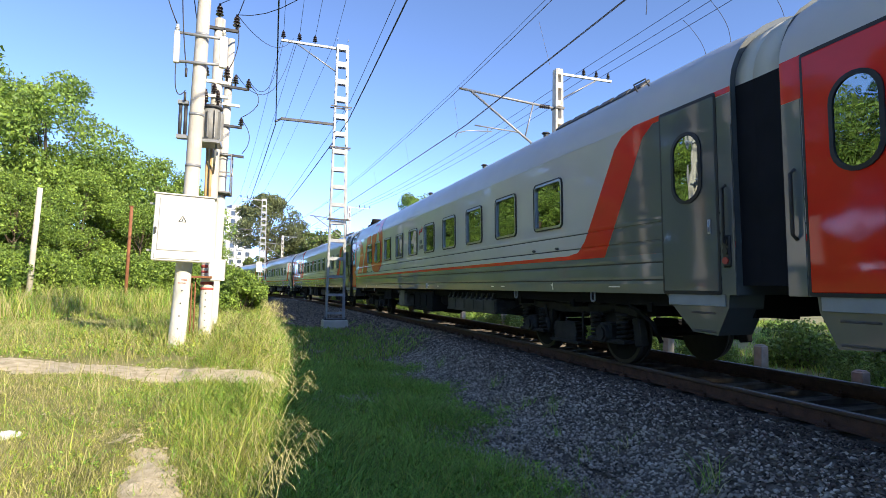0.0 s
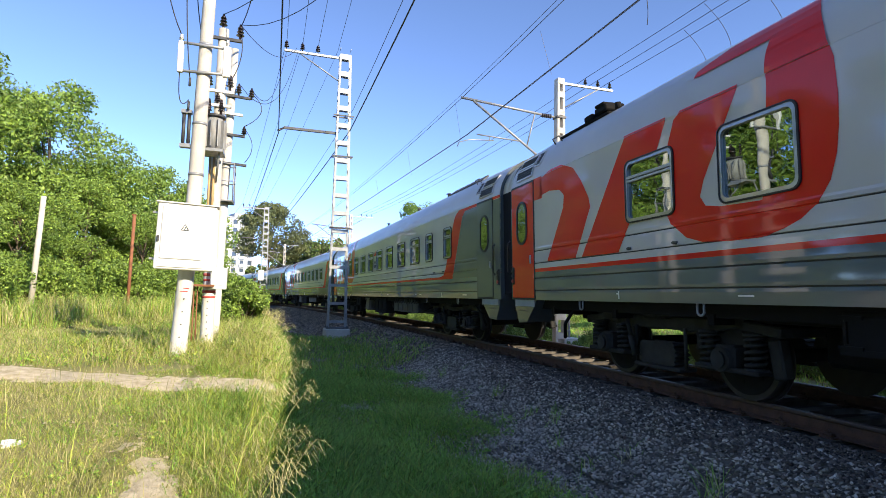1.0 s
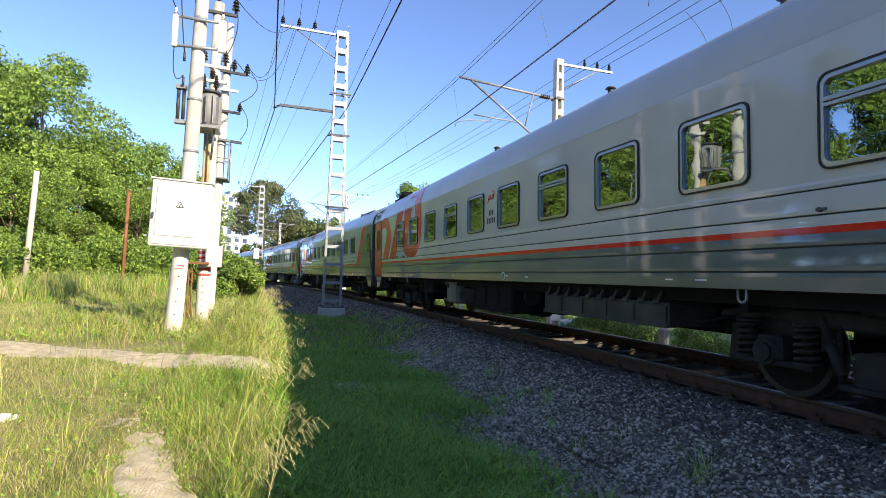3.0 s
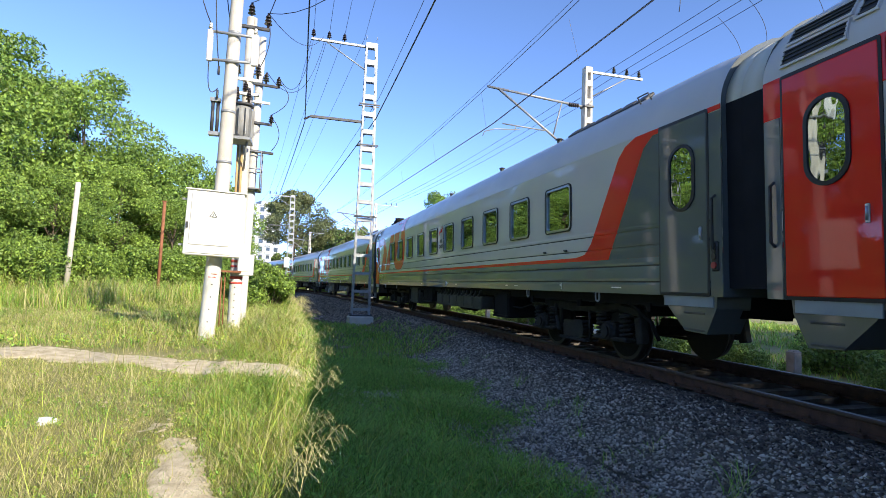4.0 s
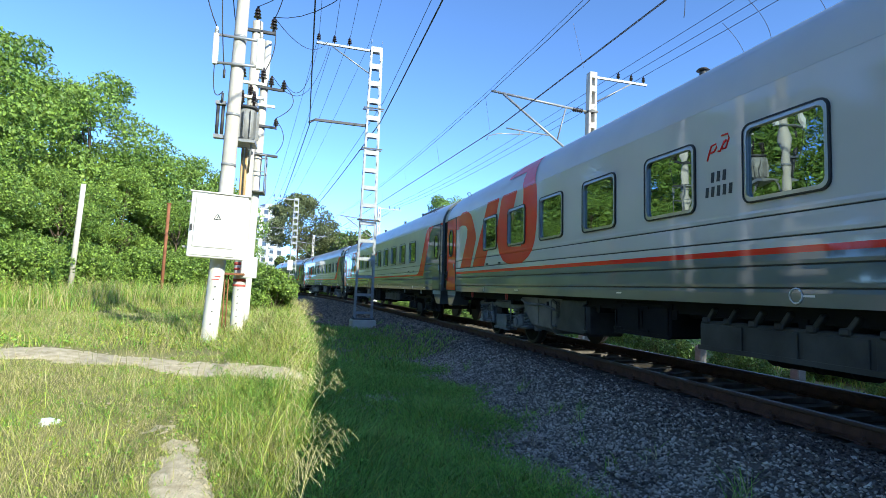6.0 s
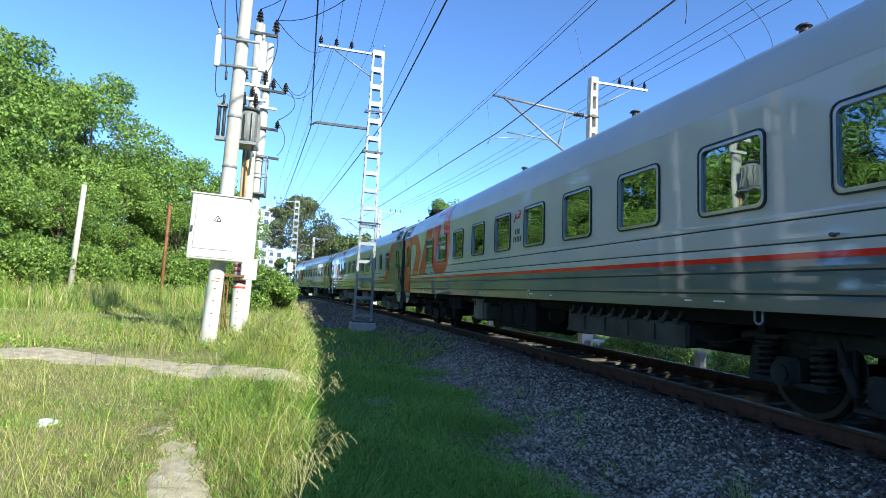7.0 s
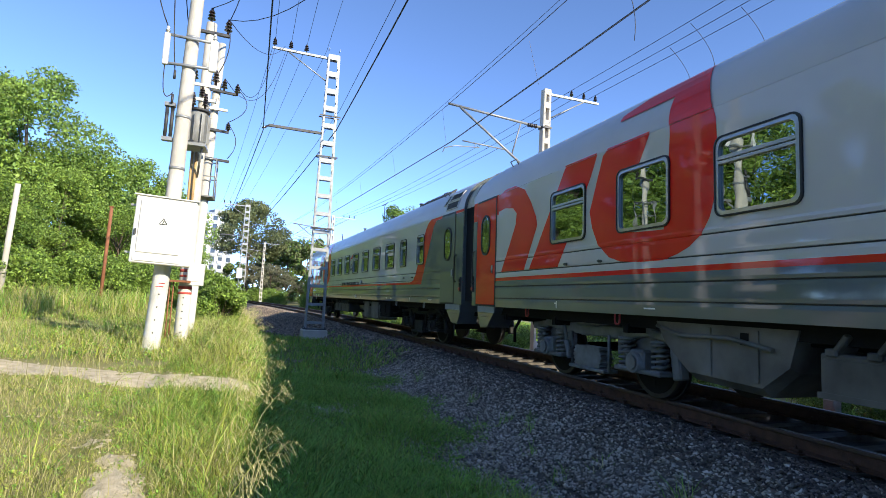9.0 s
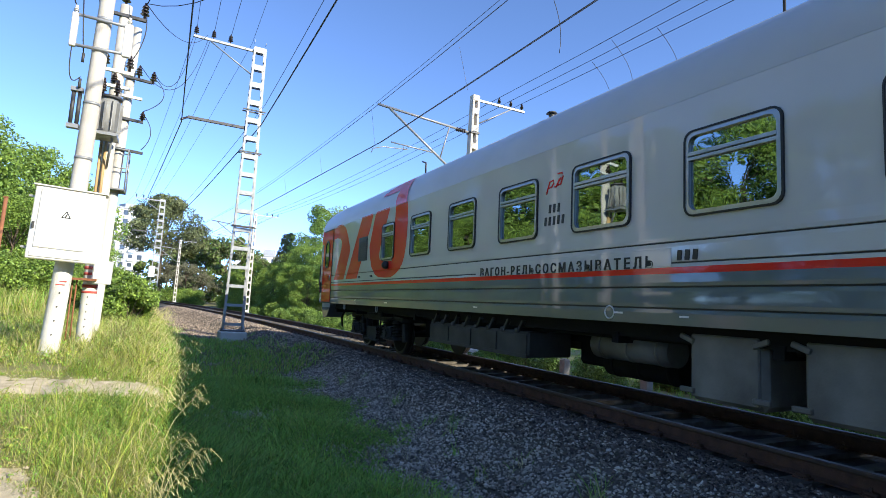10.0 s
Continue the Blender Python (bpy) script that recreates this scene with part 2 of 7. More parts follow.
def lateral(x, y):
    return np.hypot(x - CX, y) - CURVE


def ground_z(x, y):
    """The height of the ground: a grassy shoulder, the ditch beside it, and the ballast bank."""
    x, y = np.asarray(x, float), np.asarray(y, float)
    l = lateral(x, y)
    shoulder = np.interp(y, [-40, 0, 2, 4, 6, 8, 10, 12, 30, 50, 90], [-0.6, -0.57, -0.52, -0.38, -0.2, -0.02, 0.12, 0.2, 0.3, 0.1, -0.3])
    shoulder = shoulder + 0.35 * smooth(-6, -16, x) * smooth(6, 16, y) + 0.9 * smooth(-14, -40, x)
    low = -0.66 + 0.10 * smooth(6, 0, y)
    z = shoulder + (low - shoulder) * smooth(-6.3, -4.9, l)
    bank = -0.215 + 0.035 * smooth(-0.95, -1.2, l)
    z = np.where(l > -3.3, z + (bank - z) * smooth(-3.2, -1.75, l), z)
    z = np.where(l > 1.7, bank + (-0.75 - bank) * smooth(1.75, 3.3, l), z)
    z = np.where(l > 3.3, -0.75 + 0.4 * smooth(8, 14, l), z)
    wob = 0.035 * np.sin(1.7 * x + 0.6 * y) * np.sin(1.1 * y - 0.4 * x) + 0.02 * np.sin(3.1 * x + 2.0) * np.sin(2.7 * y)
    return z + wob * np.where((l > -3.0) & (l < 3.0), 0.15, 1.0)


# ---- the ground, one sheet to the horizon ----
def build_ground():
    def axis(fine0, fine1, step, far):
        a = list(np.arange(fine0, fine1, step))
        d, v = step, fine1
        while v < far:
            a.append(v)
            d *= 1.35
            v += d
        a.append(far)
        d, v = step, fine0 - step
        while v > -far:
            a.insert(0, v)
            d *= 1.35
            v -= d
        a.insert(0, -far)
        return np.array(a)
    xs, ys = axis(-14, 13, 0.2, 3000), axis(-3, 40, 0.25, 3000)
    X, Y = np.meshgrid(xs, ys)
    Z = ground_z(X, Y)
    v = np.stack([X, Y, Z], -1).reshape(-1, 3)
    nx, ny = len(xs), len(ys)
    i = (np.arange(ny - 1)[:, None] * nx + np.arange(nx - 1)[None, :]).reshape(-1)
    f = np.stack([i, i + 1, i + nx + 1, i + nx], 1)
    c = (v[f[:, 0]] + v[f[:, 2]]) / 2
    l = lateral(c[:, 0], c[:, 1])
    # the strip within 1.45 m of the centre line has the train's shade painted in
    g = link("ground", v.tolist(), f.tolist(), [M["soil"], M["ballast"], M["shaded_bed"]], indices=(((l > np.where(c[:, 1] > 21, -5.7, -4.4)) & (l < 4.2)).astype(int) + (abs(l) < 1.45)).tolist(), smooth=True)
    tagged(g, "grassy ground beside the railway with a grey ballast bank", "ground", kind="structure")


build_ground()


def path_mask(x, y):
    """1 on the trodden paths: one across the grass, one coming towards the viewer."""
    w = 0.13 * np.sin(2.3 * x + 1.0) + 0.08 * np.sin(5.1 * x)
    rough = 0.74 + 0.20 * np.sin(7.3 * x + 2.1 * np.sin(5.0 * y)) * np.sin(6.1 * y + 1.7 * np.sin(4.2 * x)) + 0.17 * np.sin(23 * x + 3 * np.sin(11 * y)) * np.sin(19 * y + 2 * np.sin(13 * x))
    across = np.exp(-((y - (8.05 - 0.28 * (x + 1.5) + w)) / 0.44) ** 4) * (x < 0.1)
    mid = np.interp(y, [0, 2.5, 3.6, 4.5, 5.3, 5.8, 6.5, 7.2, 8.4], [-0.3, -0.42, -0.55, -0.76, -1.08, -1.35, -2.1, -2.7, -3.3])
    width = np.interp(y, [0, 3, 4.5, 5.6, 8], [0.32, 0.29, 0.25, 0.32, 0.28])
    along = np.exp(-((x - mid + 0.06 * np.sin(6 * y)) / width) ** 4) * (y < 8.4)
    return np.maximum(across, along * np.interp(y, [0, 4.4, 5.4, 6.2, 7.0, 8], [1, 0.95, 0.62, 0.43, 0.36, 0.22])) * rough


def build_path(name, xs, ys, label):
    X, Y = np.meshgrid(xs, ys)
    keep = path_mask(X, Y)
    Z = ground_z(X, Y) - 0.05 + 0.072 * np.clip(keep * 1.5, 0, 1)
    v = np.stack([X, Y, Z], -1).reshape(-1, 3)
    nx, ny = len(xs), len(ys)
    i = (np.arange(ny - 1)[:, None] * nx + np.arange(nx - 1)[None, :]).reshape(-1)
    f = np.stack([i, i + 1, i + nx + 1, i + nx], 1)
    k = keep.reshape(-1)[f].max(1) > 0.34
    f = f[k]
    used, inv = np.unique(f, return_inverse=True)
    ob = link(name, v[used].tolist(), inv.reshape(f.shape).tolist(), M["dirt"], smooth=True)
    tagged(ob, label, "path", kind="structure")


build_path("dirt_path", np.arange(-9, 0.4, 0.05), np.arange(-4.0, 11.0, 0.05), "trodden pale dirt path through the grass")


# ---- track ----
track = empty("railway_track", Matrix(), "rusty rails on concrete sleepers in grey ballast", "railway track", kind="structure")


def swept(name, profile, s0, s1, step, mats, lat, parent, z=0.0, idx=None, tilt=CANT):
    n = int((s1 - s0) / step) + 1
    v, f, mi = [], [], []
    k = len(profile)
    ct, st = math.cos(radians(tilt)), math.sin(radians(tilt))
    for j in range(n):
        s = s0 + (s1 - s0) * j / (n - 1)
        for px, pz in profile:
            q = px + lat + 0.76
            X, Z = q * ct - pz * st, q * st + pz * ct
            x, y = on_track(s, X - 0.76)
            v.append((x, y, Z + z))
    for j in range(n - 1):
        for i in range(k):
            i2 = (i + 1) % k
            f.append((j * k + i, j * k + i2, (j + 1) * k + i2, (j + 1) * k + i))
            mi.append(idx[i] if idx else 0)
    return link(name, v, f, mats, parent, indices=mi)


RAIL = [(-0.037, -0.012), (-0.03, 0.0), (0.03, 0.0), (0.037, -0.012), (0.036, -0.035), (0.01, -0.05), (0.01, -0.145), (0.075, -0.165),
        (0.075, -0.178), (-0.075, -0.178), (-0.075, -0.165), (-0.01, -0.145), (-0.01, -0.05), (-0.036, -0.035)]
for lat in (-0.797, 0.797):
    swept("rail", RAIL, -205, 215, 1.5, [M["rust"], M["railhead"]], lat, track, idx=[1, 1, 1, 0, 0, 0, 0, 0, 0, 0, 0, 0, 0, 1])


def build_sleepers():
    bm = bmesh.new()
    rows = [(-1.35, 0.13, 0.20), (-0.9, 0.13, 0.20), (-0.5, 0.11, 0.15), (0.5, 0.11, 0.15), (0.9, 0.13, 0.20), (1.35, 0.13, 0.20)]
    rings = []
    for x, hw, h in rows:
        rings.append([bm.verts.new((x, -hw, -h)), bm.verts.new((x, -hw * 0.8, 0)), bm.verts.new((x, hw * 0.8, 0)), bm.verts.new((x, hw, -h))])
    for a, b in zip(rings, rings[1:]):
        for i in range(4):
            bm.faces.new((a[i], a[(i + 1) % 4], b[(i + 1) % 4], b[i]))
    bm.faces.new(rings[0])
    bm.faces.new(rings[-1])
    first = part("sleeper", bm, M["sleeper"], track)
    bm = bmesh.new()
    box(bm, (0, 0, 0), (0.28, 0.15, 0.02), bevel=0.006)
    for sx in (-0.1, 0.1):
        box(bm, (sx, 0, 0.025), (0.06, 0.11, 0.035), bevel=0.01)
        tube(bm, (sx, 0, 0.02), (sx, 0, 0.075), 0.014, seg=6)
    clip = part("rail_fastening", bm, M["rust"], track)
    s, n = -12.0, 0
    while s < 120:
        x, y = on_track(s)
        m = pose(x, y, -0.18 + 0.017, 0, -CANT, heading(s))
        ob = first if n == 0 else again(first, "sleeper", Matrix(), track)
        ob.matrix_basis = m
        if 0 < s < 34:
            for lat in (-0.797, 0.797):
                mm = m @ pose(lat, 0, 0.008)
                if n and clip.matrix_basis == Matrix():
                    clip.matrix_basis = mm
                else:
                    again(clip, "rail_fastening", mm, track)
        s += 0.545
        n += 1


build_sleepers()


# ---- scattered small matter: stones, blades, leaves ----
rs = np.random.RandomState(7)


def cloud(name, verts, faces, mats, indices=None, parent=None, smooth_on=False):
    """A mesh from arrays; faces is (n, 3) or (n, 4)."""
    me = bpy.data.meshes.new(name)
    n, k = faces.shape
    me.vertices.add(len(verts))
    me.vertices.foreach_set("co", np.ascontiguousarray(verts, dtype=np.float32).ravel())
    me.loops.add(n * k)
    me.loops.foreach_set("vertex_index", faces.astype(np.int32).ravel())
    me.polygons.add(n)
    me.polygons.foreach_set("loop_start", np.arange(0, n * k, k, dtype=np.int32))
    me.polygons.foreach_set("loop_total", np.full(n, k, dtype=np.int32))
    for m in mats:
        me.materials.append(m)
    if indices is not None:
        me.polygons.foreach_set("material_index", indices.astype(np.int32))
    if smooth_on:
        me.polygons.foreach_set("use_smooth", np.ones(n, dtype=bool))
    me.update()
    me.validate()
    ob = new(name, me)
    ob.parent = parent
    return ob


def stones(name, n, s0, s1, l0, l1, r0, r1, label, thin=None, mat="stone"):
    s, l = rs.uniform(s0, s1, n), rs.uniform(l0, l1, n)
    if thin is not None:
        keep = rs.rand(n) < thin(s, l)
        s, l = s[keep], l[keep]
        n = len(s)
    a = s / CURVE
    x, y = CX + (CURVE + l) * np.cos(a), (CURVE + l) * np.sin(a)
    z = ground_z(x, y)
    r = rs.uniform(r0, r1, n) * rs.uniform(0.7, 1.3, n)
    base = np.array([(1, 0, 0), (0, 1, 0), (-1, 0, 0), (0, -1, 0), (0.25, 0.2, 0.75), (-0.2, -0.15, -0.6)])
    tri = np.array([(0, 1, 4), (1, 2, 4), (2, 3, 4), (3, 0, 4), (1, 0, 5), (2, 1, 5), (3, 2, 5), (0, 3, 5)])
    v = base[None] * (1 + rs.uniform(-0.35, 0.35, (n, 6, 3)))
    v = v * np.stack([np.ones(n), rs.uniform(0.55, 0.95, n), rs.uniform(0.6, 1.0, n)], 1)[:, None]
    t, p = rs.uniform(0, 6.28, n), rs.uniform(-0.6, 0.6, n)
    c, si = np.cos(p)[:, None], np.sin(p)[:, None]
    vx, vz = v[..., 0] * c - v[..., 2] * si, v[..., 0] * si + v[..., 2] * c
    c, si = np.cos(t)[:, None], np.sin(t)[:, None]
    v = np.stack([vx * c - v[..., 1] * si, vx * si + v[..., 1] * c, vz], -1) * r[:, None, None]
    v = v + np.stack([x, y, z + r * rs.uniform(0.0, 0.45, n)], 1)[:, None]
    f = (tri[None] + (np.arange(n) * 6)[:, None, None]).reshape(-1, 3)
    tagged(cloud(name, v.reshape(-1, 3), f, [M[mat]]), label, "gravel", kind="stuff")


stones("gravel", 85000, 0.5, 14, -4.9, -0.95, 0.013, 0.029, "crushed grey stone ballast beside the rails",
       lambda s, l: np.where(l < -4.2, 0.35, 1.0 - 0.9 * smooth(-2.8, -1.3, l)))
stones("gravel", 42000, 0.5, 16, -2.8, -0.95, 0.012, 0.027, "brown-stained ballast next to the rail", lambda s, l: smooth(-2.8, -1.3, l), "stone_rusty")
stones("gravel", 22000, -9, 0.5, -4.6, -0.95, 0.022, 0.042, "crushed grey stone ballast beside the rails")
stones("gravel", 48000, 14, 62, -5.4, 2.2, 0.028, 0.055, "crushed brownish stone ballast further along the rails", None, "stone_brown")
stones("gravel", 1600, 8.2, 10.0, -5.6, -4.1, 0.014, 0.032, "pale stones lying bare in the ditch")
stones("gravel", 2500, 1, 18, -5.6, -4.2, 0.015, 0.035, "loose stones scattered at the grass edge")


def blades(name, n, x0, x1, y0, y1, h0, h1, width, keep, mats, weights, label, lean=0.35, droop=0.35, clump=0.0):
    if clump:
        k = max(1, n // 22)
        cx, cy = rs.uniform(x0, x1, k), rs.uniform(y0, y1, k)
        w = rs.randint(0, k, n)
        x, y = cx[w] + rs.normal(0, clump, n), cy[w] + rs.normal(0, clump, n)
        hs = rs.uniform(0.65, 1.3, k)[w]
    else:
        x, y, hs = rs.uniform(x0, x1, n), rs.uniform(y0, y1, n), np.ones(n)
    prob = keep(x, y)
    ok = rs.rand(n) < prob
    x, y, hs, prob = x[ok], y[ok], hs[ok], prob[ok]
    n = len(x)
    z = ground_z(x, y) - 0.01
    h = rs.uniform(h0, h1, n) * hs * (0.45 + 0.55 * np.clip(prob, 0, 1))
    t = rs.uniform(0, 6.28, n)
    ln, dr = rs.uniform(0.05, lean, n) * h, rs.uniform(0, droop, n) * h
    dx, dy = np.cos(t), np.sin(t)
    t2 = t + rs.uniform(0.6, 2.5, n)
    w = width * rs.uniform(0.6, 1.4, n)
    wx, wy = np.cos(t2) * w, np.sin(t2) * w
    def at(u, up, half):
        px = x + dx * (ln * u + dr * u * u)
        py = y + dy * (ln * u + dr * u * u)
        pz = z + h * up
        return [np.stack([px - wx * half, py - wy * half, pz], 1), np.stack([px + wx * half, py + wy * half, pz], 1)]
    a, b, c = at(0, 0, 1.0), at(0.5, 0.55, 0.8), at(1.0, 1.0 - 0.12, 0.1)
    v = np.stack([a[0], a[1], b[0], b[1], c[0]], 1).reshape(-1, 3)
    o = (np.arange(n) * 5)[:, None]
    f = np.concatenate([np.concatenate([o, o + 1, o + 3], 1), np.concatenate([o, o + 3, o + 2], 1), np.concatenate([o + 2, o + 3, o + 4], 1)], 1).reshape(-1, 3)
    u = rs.rand(n)
    dry = np.clip(0.5 + 0.45 * np.sin(0.9 * x + 1.7 * np.sin(0.6 * y + 0.4)) * np.sin(1.2 * y + 1.1 * np.sin(0.8 * x)) + 0.35 * np.sin(3.7 * x + 2.0 * np.sin(2.9 * y)) * np.sin(4.3 * y + 1.5 * np.sin(3.1 * x)), 0, 1)
    if len(mats) == 3:
        wt = np.stack([np.full(n, weights[0]), weights[1] * (2.2 - 2.1 * dry), weights[2] * (0.25 + 1.6 * dry)], 1)
    else:
        wt = np.tile(np.array(weights), (n, 1))
    wt = np.cumsum(wt / wt.sum(1)[:, None], 1)
    pick = np.minimum((u[:, None] > wt).sum(1), len(mats) - 1)
    tagged(cloud(name, v, f, mats, np.repeat(pick, 3)), label, "grass", kind="stuff")


def bare(x, y):
    return 1 - np.clip(path_mask(x, y) * 1.3, 0, 0.93)


def patch(x, y):
    return 0.5 + 0.5 * np.sin(1.3 * x + 0.7 * np.sin(0.9 * y)) * np.sin(1.1 * y + 0.8 * np.sin(1.2 * x))


def shoulder_side(x, y):
    return (lateral(x, y) < -5.8) * 1.0


def cut_dry(x, y):
    """1 on the dry, short-cut part of the meadow beyond the path."""
    return smooth(-2.5, -3.5, x + 0.3 * np.sin(1.9 * y)) * smooth(9.2, 10.2, y + 0.3 * np.sin(1.3 * x)) * smooth(16.2, 15.0, y + 0.5 * np.sin(0.9 * x))


GRASS = [M["blade"], M["blade_green"], M["straw"]]
blades("grass", 210000, -6.5, 0.5, 2.2, 8.6, 0.025, 0.10, 0.0021, lambda x, y: bare(x, y) * shoulder_side(x, y) * (0.65 + 0.35 * patch(x, y)), GRASS, [0.44, 0.22, 0.34],
       "short trampled grass, sunlit, dry in patches", lean=0.8, droop=0.6)
blades("grass", 95000, -9.0, 0.5, 2.8, 14, 0.05, 0.17, 0.0021, lambda x, y: bare(x, y) * shoulder_side(x, y) * np.clip(0.12 + 0.6 * smooth(-2.2, -0.2, x) + 0.7 * smooth(8.6, 9.6, y), 0, 1),
       GRASS, [0.47, 0.36, 0.17], "knee-high yellow-green meadow grass", clump=0.12, lean=1.1, droop=0.9)
blades("grass", 70000, -0.9, 0.45, 3.3, 24, 0.06, 0.24, 0.0022, lambda x, y: (lateral(x, y) < -5.82 - 0.16 * smooth(8, 4, y) + 0.12 * np.sin(5 * y)) * bare(x, y) * 0.9, GRASS, [0.52, 0.32, 0.16],
       "tall grass along the edge of the bank", clump=0.10, lean=1.0, droop=1.0)
blades("grass", 130000, -20, 0.6, 9.0, 28, 0.12, 0.36, 0.0034, lambda x, y: bare(x, y) * shoulder_side(x, y) * (1 - 0.93 * cut_dry(x, y)), GRASS, [0.44, 0.22, 0.34],
       "tall feathery meadow grass with straw tops", clump=0.2, lean=0.85, droop=0.8)
blades("grass", 60000, -14, -2.3, 9.0, 16.5, 0.03, 0.11, 0.0034, lambda x, y: bare(x, y) * cut_dry(x, y), GRASS, [0.25, 0.10, 0.65],
       "short-cut dry straw-coloured grass", lean=0.9, droop=0.6)
blades("grass", 20000, -16, -2.8, 15, 24, 0.45, 0.85, 0.006, lambda x, y: bare(x, y) * (patch(x * 0.5, y * 0.5) > 0.35), GRASS, [0.4, 0.32, 0.28],
       "taller green grass before the shrubs", clump=0.25, lean=0.4, droop=0.4)


def ditch(x, y):
    l = lateral(x, y)
    edge = -3.5 + 0.3 * np.sin(0.9 * y) + 0.22 * np.sin(2.7 * y + 0.6) + 1.35 * smooth(9, 17, y) - 2.6 * smooth(20, 26, y)
    return (l > -5.95) * np.clip(smooth(edge + 0.55, edge - 0.7, l), 0, 1) * (0.6 + 0.4 * patch(x * 1.6, y * 1.2)) * (1 - 0.85 * np.exp(-((x - 1.15) / 0.75) ** 2 - ((y - 9.1) / 0.6) ** 2))


blades("grass", 120000, 0.0, 3.4, 2.4, 13, 0.07, 0.22, 0.004, ditch, [M["blade_green"], M["blade"]], [0.82, 0.18], "green grass in the shade beside the ballast",
       clump=0.09, lean=1.1, droop=1.0)
blades("grass", 42000, -0.5, 4.2, 12, 42, 0.10, 0.32, 0.008, ditch, [M["blade_green"], M["blade"]], [0.75, 0.25], "green grass in the ditch along the line",
       clump=0.15, lean=0.6, droop=0.6)
blades("grass", 110000, -3.8, 0.0, 2.4, 8.6, 0.015, 0.055, 0.0024, lambda x, y: smooth(0.10, 0.36, path_mask(x, y)) * np.clip(0.30 + 0.8 * smooth(4.0, 5.6, y), 0, 0.95) * smooth(7.6, 7.2, y), GRASS, [0.22, 0.10, 0.68],
       "short dead straw trodden into the path", lean=1.6, droop=1.2)
blades("grass", 120000, -9.0, 0.4, -8.0, 2.4, 0.04, 0.15, 0.0035, lambda x, y: bare(x, y) * shoulder_side(x, y), GRASS, [0.46, 0.29, 0.25],
       "short grass around the trodden path", lean=0.8, droop=0.6)
blades("grass", 40000, -0.2, 2.4, -8.0, 2.6, 0.07, 0.22, 0.004, ditch, [M["blade_green"], M["blade"]], [0.82, 0.18], "green grass in the shade of the ditch", clump=0.10, lean=0.7, droop=0.7)
blades("grass", 60000, -14, -6.3, 2.0, 9.2, 0.05, 0.2, 0.004, lambda x, y: bare(x, y), GRASS, [0.46, 0.27, 0.27], "short grass at the edge of the meadow", lean=0.7, droop=0.6)
blades("grass", 60000, 8.5, 24, -4, 46, 0.10, 0.34, 0.010, lambda x, y: (lateral(x, y) > 3.4) * smooth(3.2, 4.6, lateral(x, y)), [M["blade_green"], M["blade"]], [0.7, 0.3],
       "rough grass on the far side of the rails", clump=0.2, lean=0.6, droop=0.6)
blades("grass", 34000, -0.2, 3.8, 2.4, 11, 0.03, 0.12, 0.0026, lambda x, y: smooth(-4.4, -3.7, lateral(x, y)) * smooth(-2.7, -3.4, lateral(x, y)) * (0.35 + 0.65 * patch(2 * x, 1.7 * y)), [M["straw_brown"], M["blade_green"], M["straw"]], [0.62, 0.13, 0.25],
       "thin dry grass where the ballast meets the ditch", lean=0.9, droop=0.6)
blades("grass", 2600, -7.0, -0.2, 3.2, 12, 0.30, 0.52, 0.0022, lambda x, y: bare(x, y) * 0.9, [M["straw"], M["blade"]], [0.75, 0.25],
       "single dry stalks standing over the short grass", lean=0.7, droop=0.5)
blades("grass", 3600, 1.2, 5.2, 3, 24, 0.10, 0.26, 0.004, lambda x, y: (lateral(x, y) < -2.3) * 0.9, [M["blade_green"], M["straw"]], [0.7, 0.3],
       "tufts of weed growing in the ballast", clump=0.05, lean=0.9, droop=0.6)


def pebbles():
    n = 2600
    x, y = rs.uniform(-5, 0, n), rs.uniform(2.4, 10, n)
    ok = path_mask(x, y) > 0.3
    x, y = x[ok], y[ok]
    n = len(x)
    r = rs.uniform(0.006, 0.02, n)
    base = np.array([(1, 0, 0), (0, 1, 0), (-1, 0, 0), (0, -1, 0), (0, 0, 0.8)])
    v = base[None] * (1 + rs.uniform(-0.4, 0.4, (n, 5, 3))) * r[:, None, None] + np.stack([x, y, ground_z(x, y) + 0.022], 1)[:, None]
    f = (np.array([(0, 1, 4), (1, 2, 4), (2, 3, 4), (3, 0, 4)])[None] + (np.arange(n) * 5)[:, None, None]).reshape(-1, 3)
    tagged(cloud("pebble", v.reshape(-1, 3), f, [M["dirt"]]), "small pale stones and clods on the dirt path", "pebbles", kind="stuff")


pebbles()


